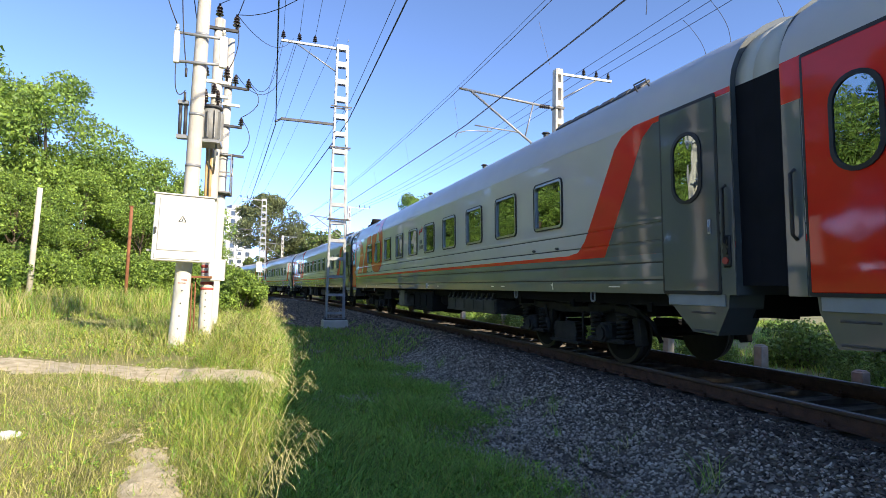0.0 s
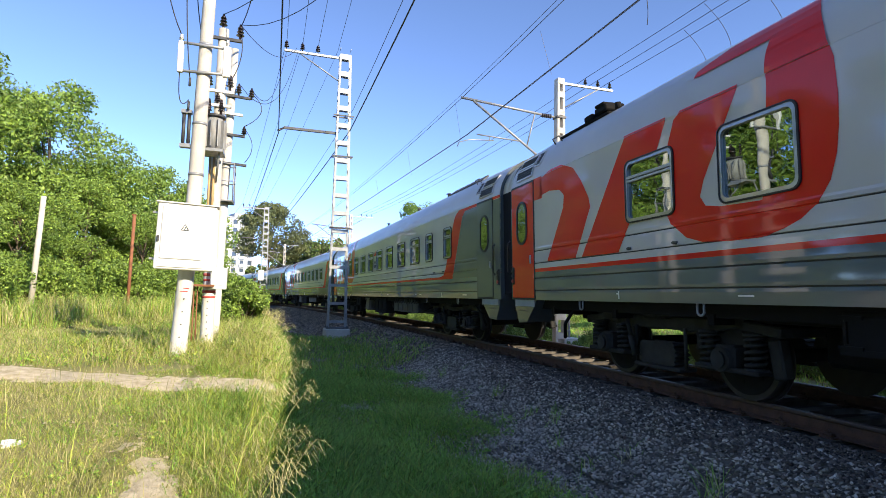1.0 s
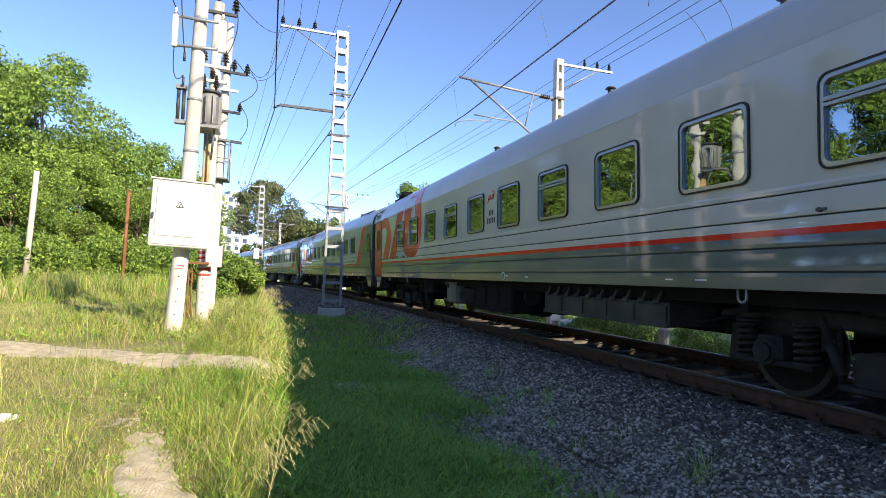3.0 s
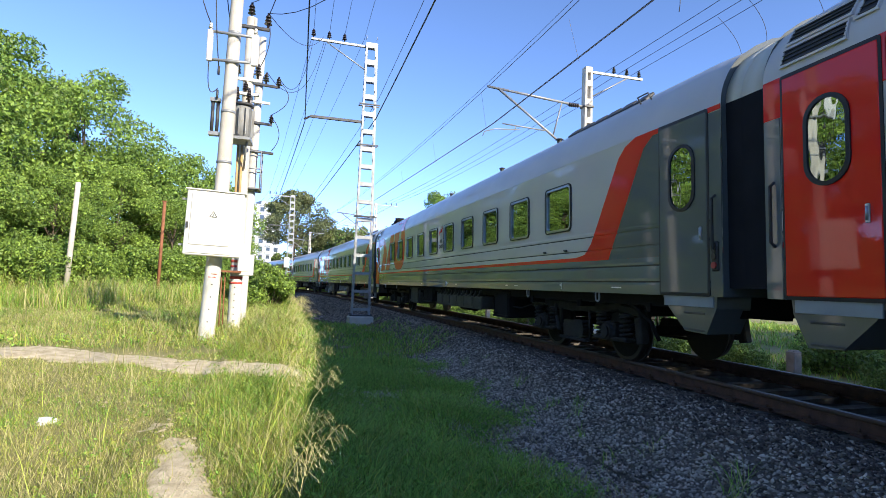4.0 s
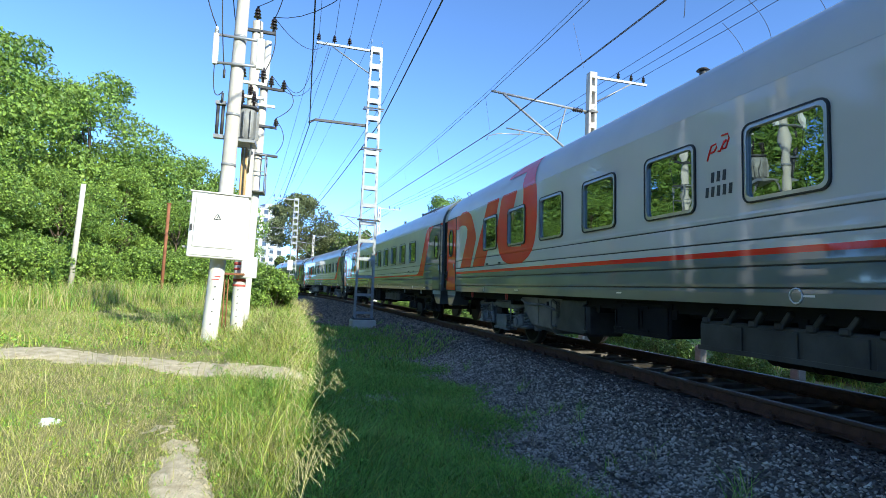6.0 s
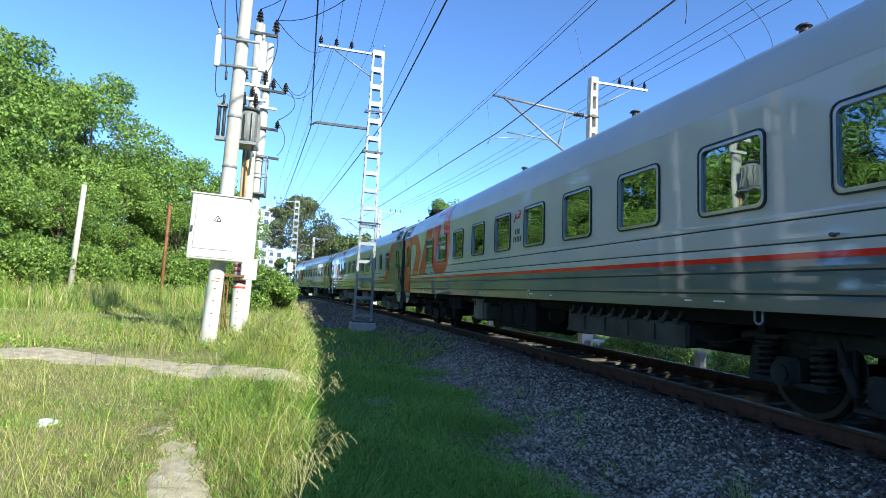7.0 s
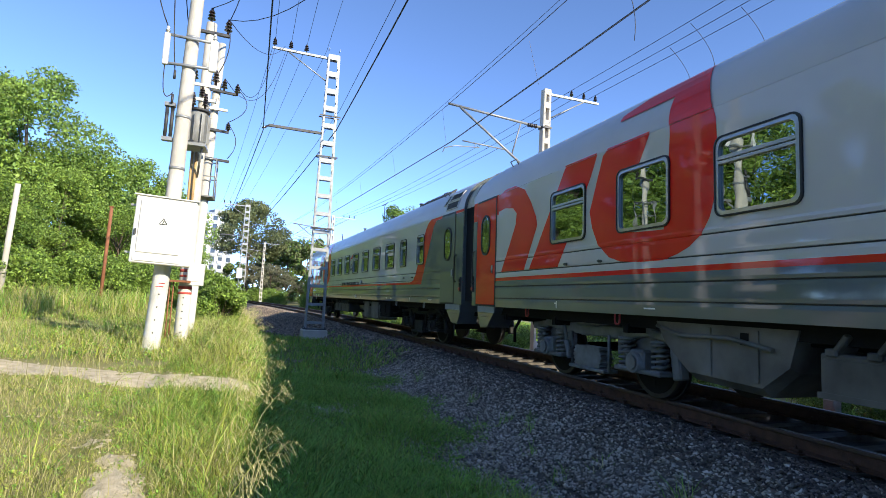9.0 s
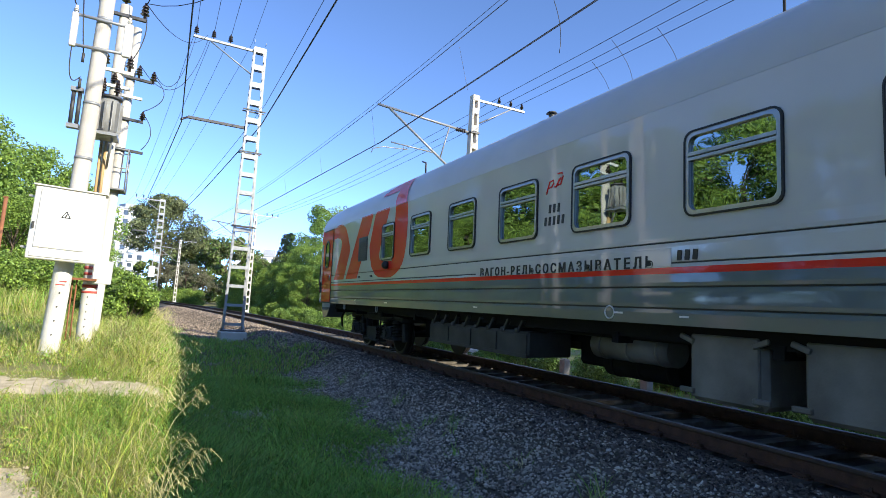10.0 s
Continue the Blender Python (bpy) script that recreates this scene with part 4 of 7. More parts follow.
def concrete_mast(s, label):
    """Slotted concrete mast with its tubular bracket over the rails and a cross-arm behind."""
    x, y = on_track(s, 3.12)
    root = empty("concrete_mast", pose(x, y, 0, 0, 0, heading(s)), label, "mast", "concrete masts")
    bm = bmesh.new()
    zb, zt = -0.9, 8.55
    for sx in (-1, 1):
        a, b = Vector((sx * 0.16, 0, zb)), Vector((sx * 0.092, 0, zt))
        ang = math.degrees(math.atan2(b.x - a.x, b.z - a.z))
        box(bm, (a + b) / 2, (0.085, 0.25, (b - a).length), (0, ang, 0), bevel=0.01)
    z = zb
    while z < zt:
        hw = 0.16 + (0.092 - 0.16) * (z - zb) / (zt - zb)
        box(bm, (0, 0, min(z + 0.2, zt - 0.1)), (2 * hw, 0.26, 0.2))
        z += 0.62
    part("shaft", bm, M["concrete"], root)
    lx = lambda X: X - 8.84
    bm = bmesh.new()
    tube(bm, (lx(8.75), 0, 7.20), (lx(5.3), 0, 7.46), 0.042)
    tube(bm, (lx(5.72), 0, 7.40), (lx(8.72), 0, 5.35), 0.040)
    tube(bm, (lx(7.92), 0, 7.26), (lx(7.62), 0, 6.10), 0.026)
    part("bracket", bm, M["galv"], root, "galvanised tubular bracket")
    bm = bmesh.new()
    tube(bm, (lx(7.35), 0, 6.25), (lx(5.85), 0, 6.32), 0.024)
    tube(bm, (lx(6.3), 0, 6.32), (lx(6.3), 0.02, 6.15), 0.014)
    bent(bm, [(lx(6.45), 0, 6.18), (lx(5.6), 0, 6.12), (lx(5.25), 0, 6.0), (lx(5.2), 0, 5.86)], 0.017)
    part("steady_arm", bm, M["galv"], root)
    bm = bmesh.new()
    for k in range(5):
        tube(bm, (lx(8.5 - 0.075 * k), 0, 7.22), (lx(8.46 - 0.075 * k), 0, 7.22), 0.08, 0.05)
    part("insulator", bm, M["insul"], root)
    for z in (7.2, 5.35):
        bm = bmesh.new()
        box(bm, (0, 0, z), (0.34, 0.33, 0.06))
        part("clamp", bm, M["steel_dark"], root)
    bm = bmesh.new()
    box(bm, (1.05, 0, 8.42), (2.1, 0.07, 0.07))
    tube(bm, (1.5, 0, 8.38), (0.12, 0, 7.55), 0.025)
    part("cross_arm", bm, M["galv"], root)
    for xx in (1.0, 1.5, 1.98):
        bm = bmesh.new()
        insulator(bm, (xx, 0, 8.45), 0.26, 0.07)
        part("insulator", bm, M["insul"], root)
    return root


for s in (16.8, 52.0, 87.0):
    concrete_mast(s, "slotted concrete mast with a galvanised bracket over the track")


# ---- wires ----
def wire_run(name, supports, r, mat, sag, label, lats, zs, parent=None, group="overhead wires"):
    """One wire from support to support: a shallow sag in each span."""
    bm = bmesh.new()
    pts = []
    for i in range(len(supports) - 1):
        a = Vector((*on_track(supports[i], lats[i]), zs[i]))
        b = Vector((*on_track(supports[i + 1], lats[i + 1]), zs[i + 1]))
        for k in range(8):
            u = k / 8
            p = a.lerp(b, u)
            p.z -= 4 * sag * u * (1 - u)
            pts.append(p)
    pts.append(b)
    bent(bm, pts, r, 5)
    ob = part(name, bm, mat)
    return tagged(ob, label, "wire", group)


SUP = [-18, 16.8, 52, 87, 122, 157]
wire_run("contact_wire", SUP, 0.010, M["copper"], 0.04, "copper contact wire above the track", [0.55, -0.22, -0.55, 0.1, -0.2, 0.2], [6.26] * 6)
wire_run("contact_wire", SUP, 0.008, M["copper"], 0.04, "second copper contact wire above the track", [0.60, -0.17, -0.50, 0.15, -0.15, 0.25], [6.28] * 6)
wire_run("messenger_wire", SUP, 0.009, M["copper"], 0.35, "messenger wire carrying the contact wire", [-0.2, -0.42, -0.65, 0.0, 0, 0], [7.42] * 6)
wire_run("messenger_wire", SUP, 0.006, M["copper"], 0.33, "second strand beside the messenger wire", [-0.32, -0.54, -0.77, -0.1, 0, 0], [7.42] * 6)
for i, dl in enumerate((4.12, 4.62, 5.1)):
    wire_run("feeder_wire", SUP, 0.009, M["wire"], 0.35, "thin feeder wire on pin insulators", [dl] * 6, [8.72] * 6)
LSUP = [-16, 23.6, 64.5, 104.5, 145]
for dl in (-5.54, -4.9, -4.27):
    wire_run("line_wire", LSUP, 0.009, M["wire"], 0.5, "thin line wire on the lattice masts", [dl + 0.1, dl, dl, dl, dl], [11.5, 11.5, 10.7, 10.4, 10.4])
wire_run("thick_cable", LSUP, 0.019, M["wire"], 0.45, "thick black cable hung from the lower mast arm", [-5.7, -5.72, -5.7, -5.7, -5.7], [7.7, 7.58, 6.9, 6.6, 6.6])
wire_run("thick_cable", LSUP, 0.022, M["wire"], 0.30, "thick black cable clamped to the lattice masts", [-2.85, -2.85, -2.85, -2.85, -2.85], [8.2, 8.0, 7.3, 7.0, 7.0])
wire_run("line_wire", LSUP, 0.010, M["wire"], 0.35, "wire running beside the lattice masts", [-2.7, -2.75, -2.7, -2.8, -2.8], [9.4, 8.9, 8.0, 7.6, 7.6])
wire_run("line_wire", LSUP, 0.008, M["wire"], 0.35, "thin wire beside the lattice masts", [-3.5, -3.48, -3.5, -3.5, -3.5], [11.9, 11.3, 10.4, 10, 10])


def droppers():
    s = -6.0
    while s < 80:
        u = ((s - 16.8) % 35) / 35
        lo = on_track(s, float(np.interp(s, SUP, [0.55, -0.22, -0.55, 0.1, -0.2, 0.2])))
        hi = on_track(s, float(np.interp(s, SUP, [-0.2, -0.42, -0.65, 0.0, 0, 0])))
        bm = bmesh.new()
        top = 7.42 - 4 * 0.35 * u * (1 - u)
        tube(bm, (*lo, 6.25), (*hi, top), 0.004, seg=4, caps=False)
        tagged(part("dropper", bm, M["copper"]), "thin dropper wire between messenger and contact wire", "wire", "droppers")
        s += 5.83


droppers()


def hanging(name, a, b, sag, r, label, side=(0, 0, 0)):
    bm = bmesh.new()
    a, b, side = Vector(a), Vector(b), Vector(side)
    pts = []
    for k in range(13):
        u = k / 12
        p = a.lerp(b, u) + side * (4 * u * (1 - u))
        p.z -= 4 * sag * u * (1 - u)
        pts.append(p)
    bent(bm, pts, r, 5)
    tagged(part(name, bm, M["wire"]), label, "wire")


# ---- the transformer poles ----
def round_pole(pts, r, label, marks):
    root = empty("concrete_pole", Matrix(), label, "pole", "transformer poles")
    bm = bmesh.new()
    rings = [[bm.verts.new((p[0] + rr * math.cos(2 * math.pi * j / 20), p[1] + rr * math.sin(2 * math.pi * j / 20), p[2])) for j in range(20)] for p, rr in zip(pts, r)]
    for p, q, at in zip(rings, rings[1:], pts):
        for j in range(20):
            f = bm.faces.new((p[j], p[(j + 1) % 20], q[(j + 1) % 20], q[j]))
            f.material_index, f.smooth = (1 if at[2] > 2 else 0), True
    bm.faces.new(rings[-1]).material_index = 1
    part("shaft", bm, [M["whitewash"], M["concrete"]], root)
    for p, rr in marks:
        bm = bmesh.new()
        tube(bm, (p[0], p[1], p[2]), (p[0], p[1], p[2] + 0.05), rr, seg=18)
        tube(bm, (p[0], p[1], p[2] - 0.09), (p[0], p[1], p[2] - 0.05), rr, seg=18)
        part("painted_mark", bm, M["red_mark"], root, "faded red painted mark")
    return root


P1 = [(-1.52, 9.92, -0.3), (-1.505, 9.92, 0.2), (-1.40, 9.92, 2.45), (-1.33, 9.92, 5.85), (-1.29, 9.92, 7.6)]
P2 = [(-1.215, 10.95, -0.2), (-1.21, 10.95, 0.3), (-1.20, 10.95, 2.6), (-1.185, 10.95, 6.0)]
P3 = [(-1.33, 13.0, -0.2), (-1.30, 13.0, 0.5), (-1.24, 13.0, 3.0), (-1.16, 13.0, 6.5)]
pole_a = round_pole(P1, [0.135, 0.13, 0.118, 0.102, 0.095], "whitewashed round concrete pole carrying the steel cabinet", [])
pole_b = round_pole(P2, [0.115, 0.112, 0.105, 0.092], "whitewashed round concrete pole with red marks and a transformer", [((-1.208, 10.95, 1.10), 0.1125), ((-1.208, 10.95, 1.4), 0.112)])
pole_c = round_pole(P3, [0.115, 0.112, 0.098, 0.078], "slim round concrete pole with a steel cage", [])
for p, (z0, z1, dz) in ((pole_b, (0.35, 1.0, 0.12)), (pole_a, (0.4, 1.2, 0.2))):
    base = P2 if p is pole_b else P1
    z = z0
    while z < z1:
        bm = bmesh.new()
        yy = base[1][1] - (0.112 if p is pole_b else 0.13)
        tube(bm, (base[1][0] + 0.006 * z * 10 * (0 if p is pole_b else 1), yy - 0.004, z), (base[1][0] + 0.006 * z * 10 * (0 if p is pole_b else 1), yy + 0.03, z), 0.012, seg=8)
        part("bolt_hole", bm, M["black"], p)
        z += dz
bm = bmesh.new()
for dx, dz, w in ((0.03, 0.05, 0.09), (0.0, 0.0, 0.11)):
    box(bm, (-1.45 + dx, 9.800, 1.12 + dz), (w, 0.01, 0.014))
part("faded_writing", bm, M["red_mark"], pole_a, "faded red writing on the whitewash")
for z in (3.0, 3.85, 4.7, 5.2):
    bm = bmesh.new()
    xx = -1.40 + 0.07 * (z - 2.45) / 3.4
    tube(bm, (xx, 9.92, z), (xx, 9.92, z + 0.045), 0.124 - 0.0055 * (z - 2.45), seg=18)
    part("steel_band", bm, M["galv"], pole_a)


def cabinet():
    root = empty("electrical_cabinet", pose(-1.44, 9.66, 1.96, 0, 1.6, 6), "white steel electrical cabinet with a small warning triangle", "cabinet")
    bm = bmesh.new()
    box(bm, (0, 0, 0), (0.84, 0.30, 1.02), bevel=0.012)
    part("body", bm, M["cabinet"], root)
    bm = bmesh.new()
    box(bm, (-0.05, -0.16, 0.06), (0.60, 0.025, 0.82), bevel=0.008)
    door = part("door", bm, M["cabinet"], root)
    bm = bmesh.new()
    box(bm, (-0.385, -0.17, -0.05), (0.03, 0.03, 0.10), bevel=0.006)
    part("latch", bm, M["steel_dark"], door)
    bm = bmesh.new()
    h = 0.06
    for k in range(3):
        a, b = radians(90 + 120 * k), radians(210 + 120 * k)
        tube(bm, (math.cos(a) * h - 0.02, -0.176, math.sin(a) * h + 0.13), (math.cos(b) * h - 0.02, -0.176, math.sin(b) * h + 0.13), 0.006, seg=5)
    box(bm, (-0.02, -0.176, 0.13), (0.012, 0.006, 0.05), (0, 20, 0))
    part("warning_triangle", bm, M["black"], door, "small warning triangle with a bolt")
    bm = bmesh.new()
    box(bm, (-0.05, -0.158, -0.43), (0.66, 0.02, 0.10), bevel=0.006)
    part("lower_panel", bm, M["cabinet"], root)
    bm = bmesh.new()
    box(bm, (0, 0.0, 0.52), (0.90, 0.36, 0.02), bevel=0.004)
    part("rain_cover", bm, M["cabinet"], root)
    for z in (-0.36, 0.36):
        bm = bmesh.new()
        box(bm, (-0.45, -0.05, z), (0.09, 0.03, 0.03))
        part("hinge", bm, M["galv"], root)
    return root


cabinet()
bm = bmesh.new()
box(bm, (0, 0, 0), (0.27, 0.18, 0.38), bevel=0.012)
small = part("meter_box", bm, M["cabinet"])
small.matrix_basis = pose(-1.04, 10.80, 1.36, 0, 1, 0)
tagged(small, "small white steel meter box on the pole", "box")
bm = bmesh.new()
box(bm, (-0.02, -0.095, 0.02), (0.2, 0.012, 0.28), bevel=0.004)
part("lid", bm, M["cabinet"], small)
bm = bmesh.new()
box(bm, (0, 0, 0), (0.34, 0.3, 0.035))
tube(bm, (-0.1, 0, 0), (-0.1, 0, -1.1), 0.012, seg=6)
tube(bm, (-0.16, 0.02, 0), (-0.16, 0.02, -1.1), 0.012, seg=6)
shelf = part("cable_bracket", bm, M["rust_post"])
shelf.matrix_basis = pose(-1.27, 10.72, 1.23)
tagged(shelf, "rusty steel bracket with thin cable pipes on the pole", "bracket")


def frame_on_pole():
    root = empty("fuse_frame", Matrix(), "white steel fuse frame clamped across the concrete pole", "fuse frame")
    for z0, z1 in ((5.18, 5.16), (4.70, 4.72)):
        bm = bmesh.new()
        tube(bm, (-1.74, 9.80, z0), (-0.93, 9.80, z1), 0.026, seg=8)
        part("crossbar", bm, M["galv"], root)
    for x in (-1.70, -0.99):
        bm = bmesh.new()
        box(bm, (x, 9.80, 4.93), (0.085 if x < -1.5 else 0.12, 0.08, 0.52), bevel=0.01)
        part("fuse_case", bm, M["cabinet"], root)
        bm = bmesh.new()
        insulator(bm, (x, 9.80, 5.19), 0.12, 0.04)
        part("insulator", bm, M["cabinet"], root)
    for z in (4.2, 4.6):
        bm = bmesh.new()
        tube(bm, (-1.55, 9.86, z + 0.02), (-1.55, 9.86, z - 0.12), 0.02, seg=8)
        part("terminal", bm, M["steel_dark"], root)


def transformer():
    root = empty("transformer", Matrix(), "grey finned pole transformer between the concrete poles", "transformer")
    bm = bmesh.new()
    tube(bm, (-1.22, 10.55, 3.60), (-1.22, 10.55, 4.18), 0.15, seg=16)
    part("tank", bm, M["transformer"], root)
    for k in range(11):
        a = 2 * math.pi * k / 11
        bm = bmesh.new()
        box(bm, (-1.22 + 0.175 * math.cos(a), 10.55 + 0.175 * math.sin(a), 3.88), (0.07, 0.014, 0.48), (0, 0, math.degrees(a)))
        part("cooling_fin", bm, M["transformer"], root)
    bm = bmesh.new()
    tube(bm, (-1.22, 10.55, 4.18), (-1.22, 10.55, 4.22), 0.19, seg=16)
    part("lid", bm, M["steel_dark"], root)
    for x in (-1.32, -1.12):
        bm = bmesh.new()
        insulator(bm, (x, 10.52, 4.22), 0.30, 0.055, n=4)
        part("bushing", bm, M["insul"], root)
    bm = bmesh.new()
    box(bm, (-1.24, 10.5, 3.55), (0.42, 0.5, 0.05))
    tube(bm, (-1.38, 10.3, 3.55), (-1.38, 10.0, 3.2), 0.02)
    tube(bm, (-1.1, 10.4, 3.55), (-1.18, 10.84, 3.1), 0.02)
    part("bracket", bm, M["galv"], root)


def breaker():
    root = empty("switch_gear", Matrix(), "dark switch gear hanging beside the concrete pole", "switch gear")
    for x in (-1.62, -1.54):
        bm = bmesh.new()
        tube(bm, (x, 9.95, 3.55), (x, 9.95, 4.05), 0.028, seg=8)
        part("rod_case", bm, M["steel_dark"], root)
    for z in (3.50, 4.07):
        bm = bmesh.new()
        box(bm, (-1.58, 9.95, z), (0.16, 0.12, 0.06))
        part("bracket", bm, M["galv"], root)


frame_on_pole()
transformer()
breaker()


def cross_arm(name, a, b, pins, label, tall=0.26, r=0.06, mat="steel_dark"):
    root = empty(name, Matrix(), label, "cross arm", "pole cross-arms")
    bm = bmesh.new()
    a, b = Vector(a), Vector(b)
    d = b - a
    box(bm, (a + b) / 2, (d.length, 0.06, 0.05), (0, -math.degrees(math.atan2(d.z, d.x)), 0))
    part("bar", bm, M[mat], root)
    for p in pins:
        bm = bmesh.new()
        insulator(bm, p, tall, r)
        part("insulator", bm, M["insul"], root, "dark ribbed pin insulator")


cross_arm("pole_cross_arm", (-1.42, 10.87, 5.80), (-0.86, 10.87, 5.78), [(-1.20, 10.95, 6.0), (-0.89, 10.87, 5.80)], "dark steel cross-arm with ribbed insulators", 0.3, 0.075)
cross_arm("pole_cross_arm", (-1.5, 10.87, 4.80), (-0.95, 10.87, 4.78), [(-1.38, 10.87, 4.82), (-1.02, 10.87, 4.82)], "grey steel cross-arm below the pole top", 0.28, 0.07, "cabinet")
cross_arm("pole_cross_arm", (-1.44, 10.85, 4.52), (-0.98, 10.85, 4.51), [(-1.22, 10.85, 4.54)], "pale steel cross-arm above the transformer", 0.2, 0.06, "cabinet")
cross_arm("pole_cross_arm", (-1.36, 12.86, 5.0), (-0.92, 12.86, 4.98), [], "short pale steel bar on the slim pole", 0.2, 0.06, "cabinet")
cross_arm("pole_cross_arm", (-1.4, 12.9, 5.42), (-0.78, 12.9, 5.38), [(-1.03, 12.9, 5.42), (-0.76, 12.9, 5.36)], "steel cross-arm on the slim pole", 0.26, 0.07)
cross_arm("pole_cross_arm", (-1.35, 12.9, 4.55), (-0.86, 12.9, 4.52), [(-0.88, 12.9, 4.52)], "short steel bracket on the slim pole", 0.22, 0.065)
cross_arm("pole_cross_arm", (-1.42, 12.9, 3.92), (-0.8, 12.9, 3.88), [], "bare steel bracket above the cage")


def cage():
    root = empty("steel_cage", Matrix(), "small steel guard cage on the slim pole", "cage")
    for x in (-1.38, -1.04):
        for y in (12.78, 13.2):
            bm = bmesh.new()
            tube(bm, (x, y, 3.05), (x, y, 3.9), 0.016, seg=6)
            part("bar", bm, M["galv"], root)
    for z in (3.05, 3.5, 3.88):
        bm = bmesh.new()
        bent(bm, [(-1.38, 12.78, z), (-1.04, 12.78, z), (-1.04, 13.2, z), (-1.38, 13.2, z), (-1.38, 12.78, z)], 0.014, 5)
        part("ring", bm, M["galv"], root)
    bm = bmesh.new()
    box(bm, (-1.22, 12.95, 3.07), (0.36, 0.42, 0.03))
    part("floor_plate", bm, M["transformer"], root)


cage()
conduit = empty("conduit", Matrix(), "ochre cable conduits strapped to the concrete pole", "conduit")
for dx in (-0.05, 0.02):
    bm = bmesh.new()
    tube(bm, (-1.24 + dx, 10.82, 2.2), (-1.24 + dx, 10.82, 3.55), 0.022, seg=8)
    part("pipe", bm, M["pipe"], conduit)
bm = bmesh.new()
box(bm, (-1.25, 10.83, 2.65), (0.2, 0.05, 0.04))
part("strap", bm, M["galv"], conduit)

for a, b, sag, r, side in [((-0.89, 10.87, 6.1), (0.3, 23.6, 11.3), 0.5, 0.008, (0, 0, 0)), ((-0.76, 12.9, 5.6), (-0.1, 23.6, 11.2), 1.0, 0.008, (0, 0, 0)),
                           ((-1.03, 12.9, 5.7), (0.35, 23.6, 11.2), 1.2, 0.008, (0, 0, 0)), ((-1.20, 10.95, 6.3), (2.0, 6.0, 8.2), 0.7, 0.007, (0, 0, 0)),
                           ((-0.89, 10.87, 6.1), (2.2, 7.0, 7.9), 0.9, 0.007, (0, 0, 0)), ((-1.70, 9.8, 5.3), (-1.9, 9.3, 7.4), 0.1, 0.009, (-0.15, 0, 0)),
                           ((-1.55, 9.86, 4.6), (-1.62, 9.5, 7.4), 0.1, 0.009, (-0.05, 0, 0)), ((-1.38, 10.87, 5.1), (-1.5, 9.5, 7.5), 0.1, 0.009, (-0.12, 0, 0)),
                           ((-0.89, 10.87, 6.0), (-1.02, 10.87, 5.0), 0.0, 0.009, (0.10, 0, 0)), ((-0.76, 12.9, 5.5), (-0.88, 12.9, 4.75), 0.0, 0.008, (0.28, 0, 0)),
                           ((-0.88, 12.9, 4.7), (-0.84, 12.9, 3.95), 0.0, 0.008, (0.16, 0, 0)), ((-0.89, 10.87, 6.05), (-0.6, 9.5, 7.5), 0.1, 0.009, (0.12, 0, 0)),
                           ((-1.55, 9.86, 4.25), (-1.70, 9.80, 4.68), 0.25, 0.008, (-0.05, 0, 0))]:
    hanging("loop_wire", a, b, sag, r, "thin black wire looping between the poles", side)

# jumper loops and a feed tap over the line
for s, l in ((8.5, -0.5), (12.6, 4.6), (11.3, 4.1), (10.2, 4.6)):
    x, y = on_track(s, l)
    z = 7.2 if l < 0 else 8.5
    hanging("jumper_wire", (x, y, z + (0.6 if l < 0 else 0.1)), (x + 0.5, y - 0.3, z - 1.3), 0.0, 0.007, "thin jumper wire hanging from the line", (0.25, 0, 0))

# ---- small things ----
bm = bmesh.new()
tube(bm, (-8.16, 22.6, 0.2), (-8.0, 22.6, 4.35), 0.10, 0.085, seg=10)
tagged(part("wooden_post", bm, M["concrete"]), "leaning pale grey post among the shrubs", "post")
bm = bmesh.new()
tube(bm, (-5.36, 23.4, 0.2), (-5.31, 23.4, 3.95), 0.06, seg=10)
box(bm, (-5.31, 23.4, 3.96), (0.14, 0.14, 0.04))
tagged(part("rusty_post", bm, M["rust_post"]), "rusty steel post standing before the trees", "post")


def litter(x, y, s, seed, name, label):
    r = random.Random(seed)
    bm = bmesh.new()
    bmesh.ops.create_icosphere(bm, subdivisions=2, radius=s)
    for v in bm.verts:
        k = r.uniform(0.55, 1.25)
        v.co = Vector((v.co.x * k * 1.4, v.co.y * k, max(-0.02, v.co.z * k * 0.6)))
    ob = part(name, bm, M["rag"])
    ob.matrix_basis = pose(x, y, float(ground_z(x, y)) + s * 0.25, 0, 0, 30)
    tagged(ob, label, "litter")


litter(-2.15, 5.75, 0.062, 1, "crumpled_bag", "crumpled white plastic bag lying in the grass")
litter(2.2, 5.4, 0.03, 2, "paper_scrap", "small white scrap of paper on the gravel edge")
litter(1.75, 4.65, 0.026, 3, "paper_scrap", "small white scrap of paper in the shaded grass")


def bollard(s, l, h):
    x, y = on_track(s, l)
    bm = bmesh.new()
    z = float(ground_z(x, y))
    box(bm, (0, 0, h / 2 - 0.1), (0.22, 0.22, h + 0.2), bevel=0.02)
    box(bm, (0, 0, h), (0.17, 0.17, 0.05), bevel=0.015)
    ob = part("concrete_bollard", bm, M["old_concrete"])
    ob.matrix_basis = pose(x, y, z, 0, 0, heading(s))
    tagged(ob, "weathered pale concrete bollard beyond the rails", "bollard", "bollards")


for s, l, h in ((10.2, 4.5, 0.72), (8.0, 4.5, 0.42), (13.2, 4.5, 0.66), (24.0, 4.6, 0.8), (29, 4.6, 0.8)):
    bollard(s, l, h)


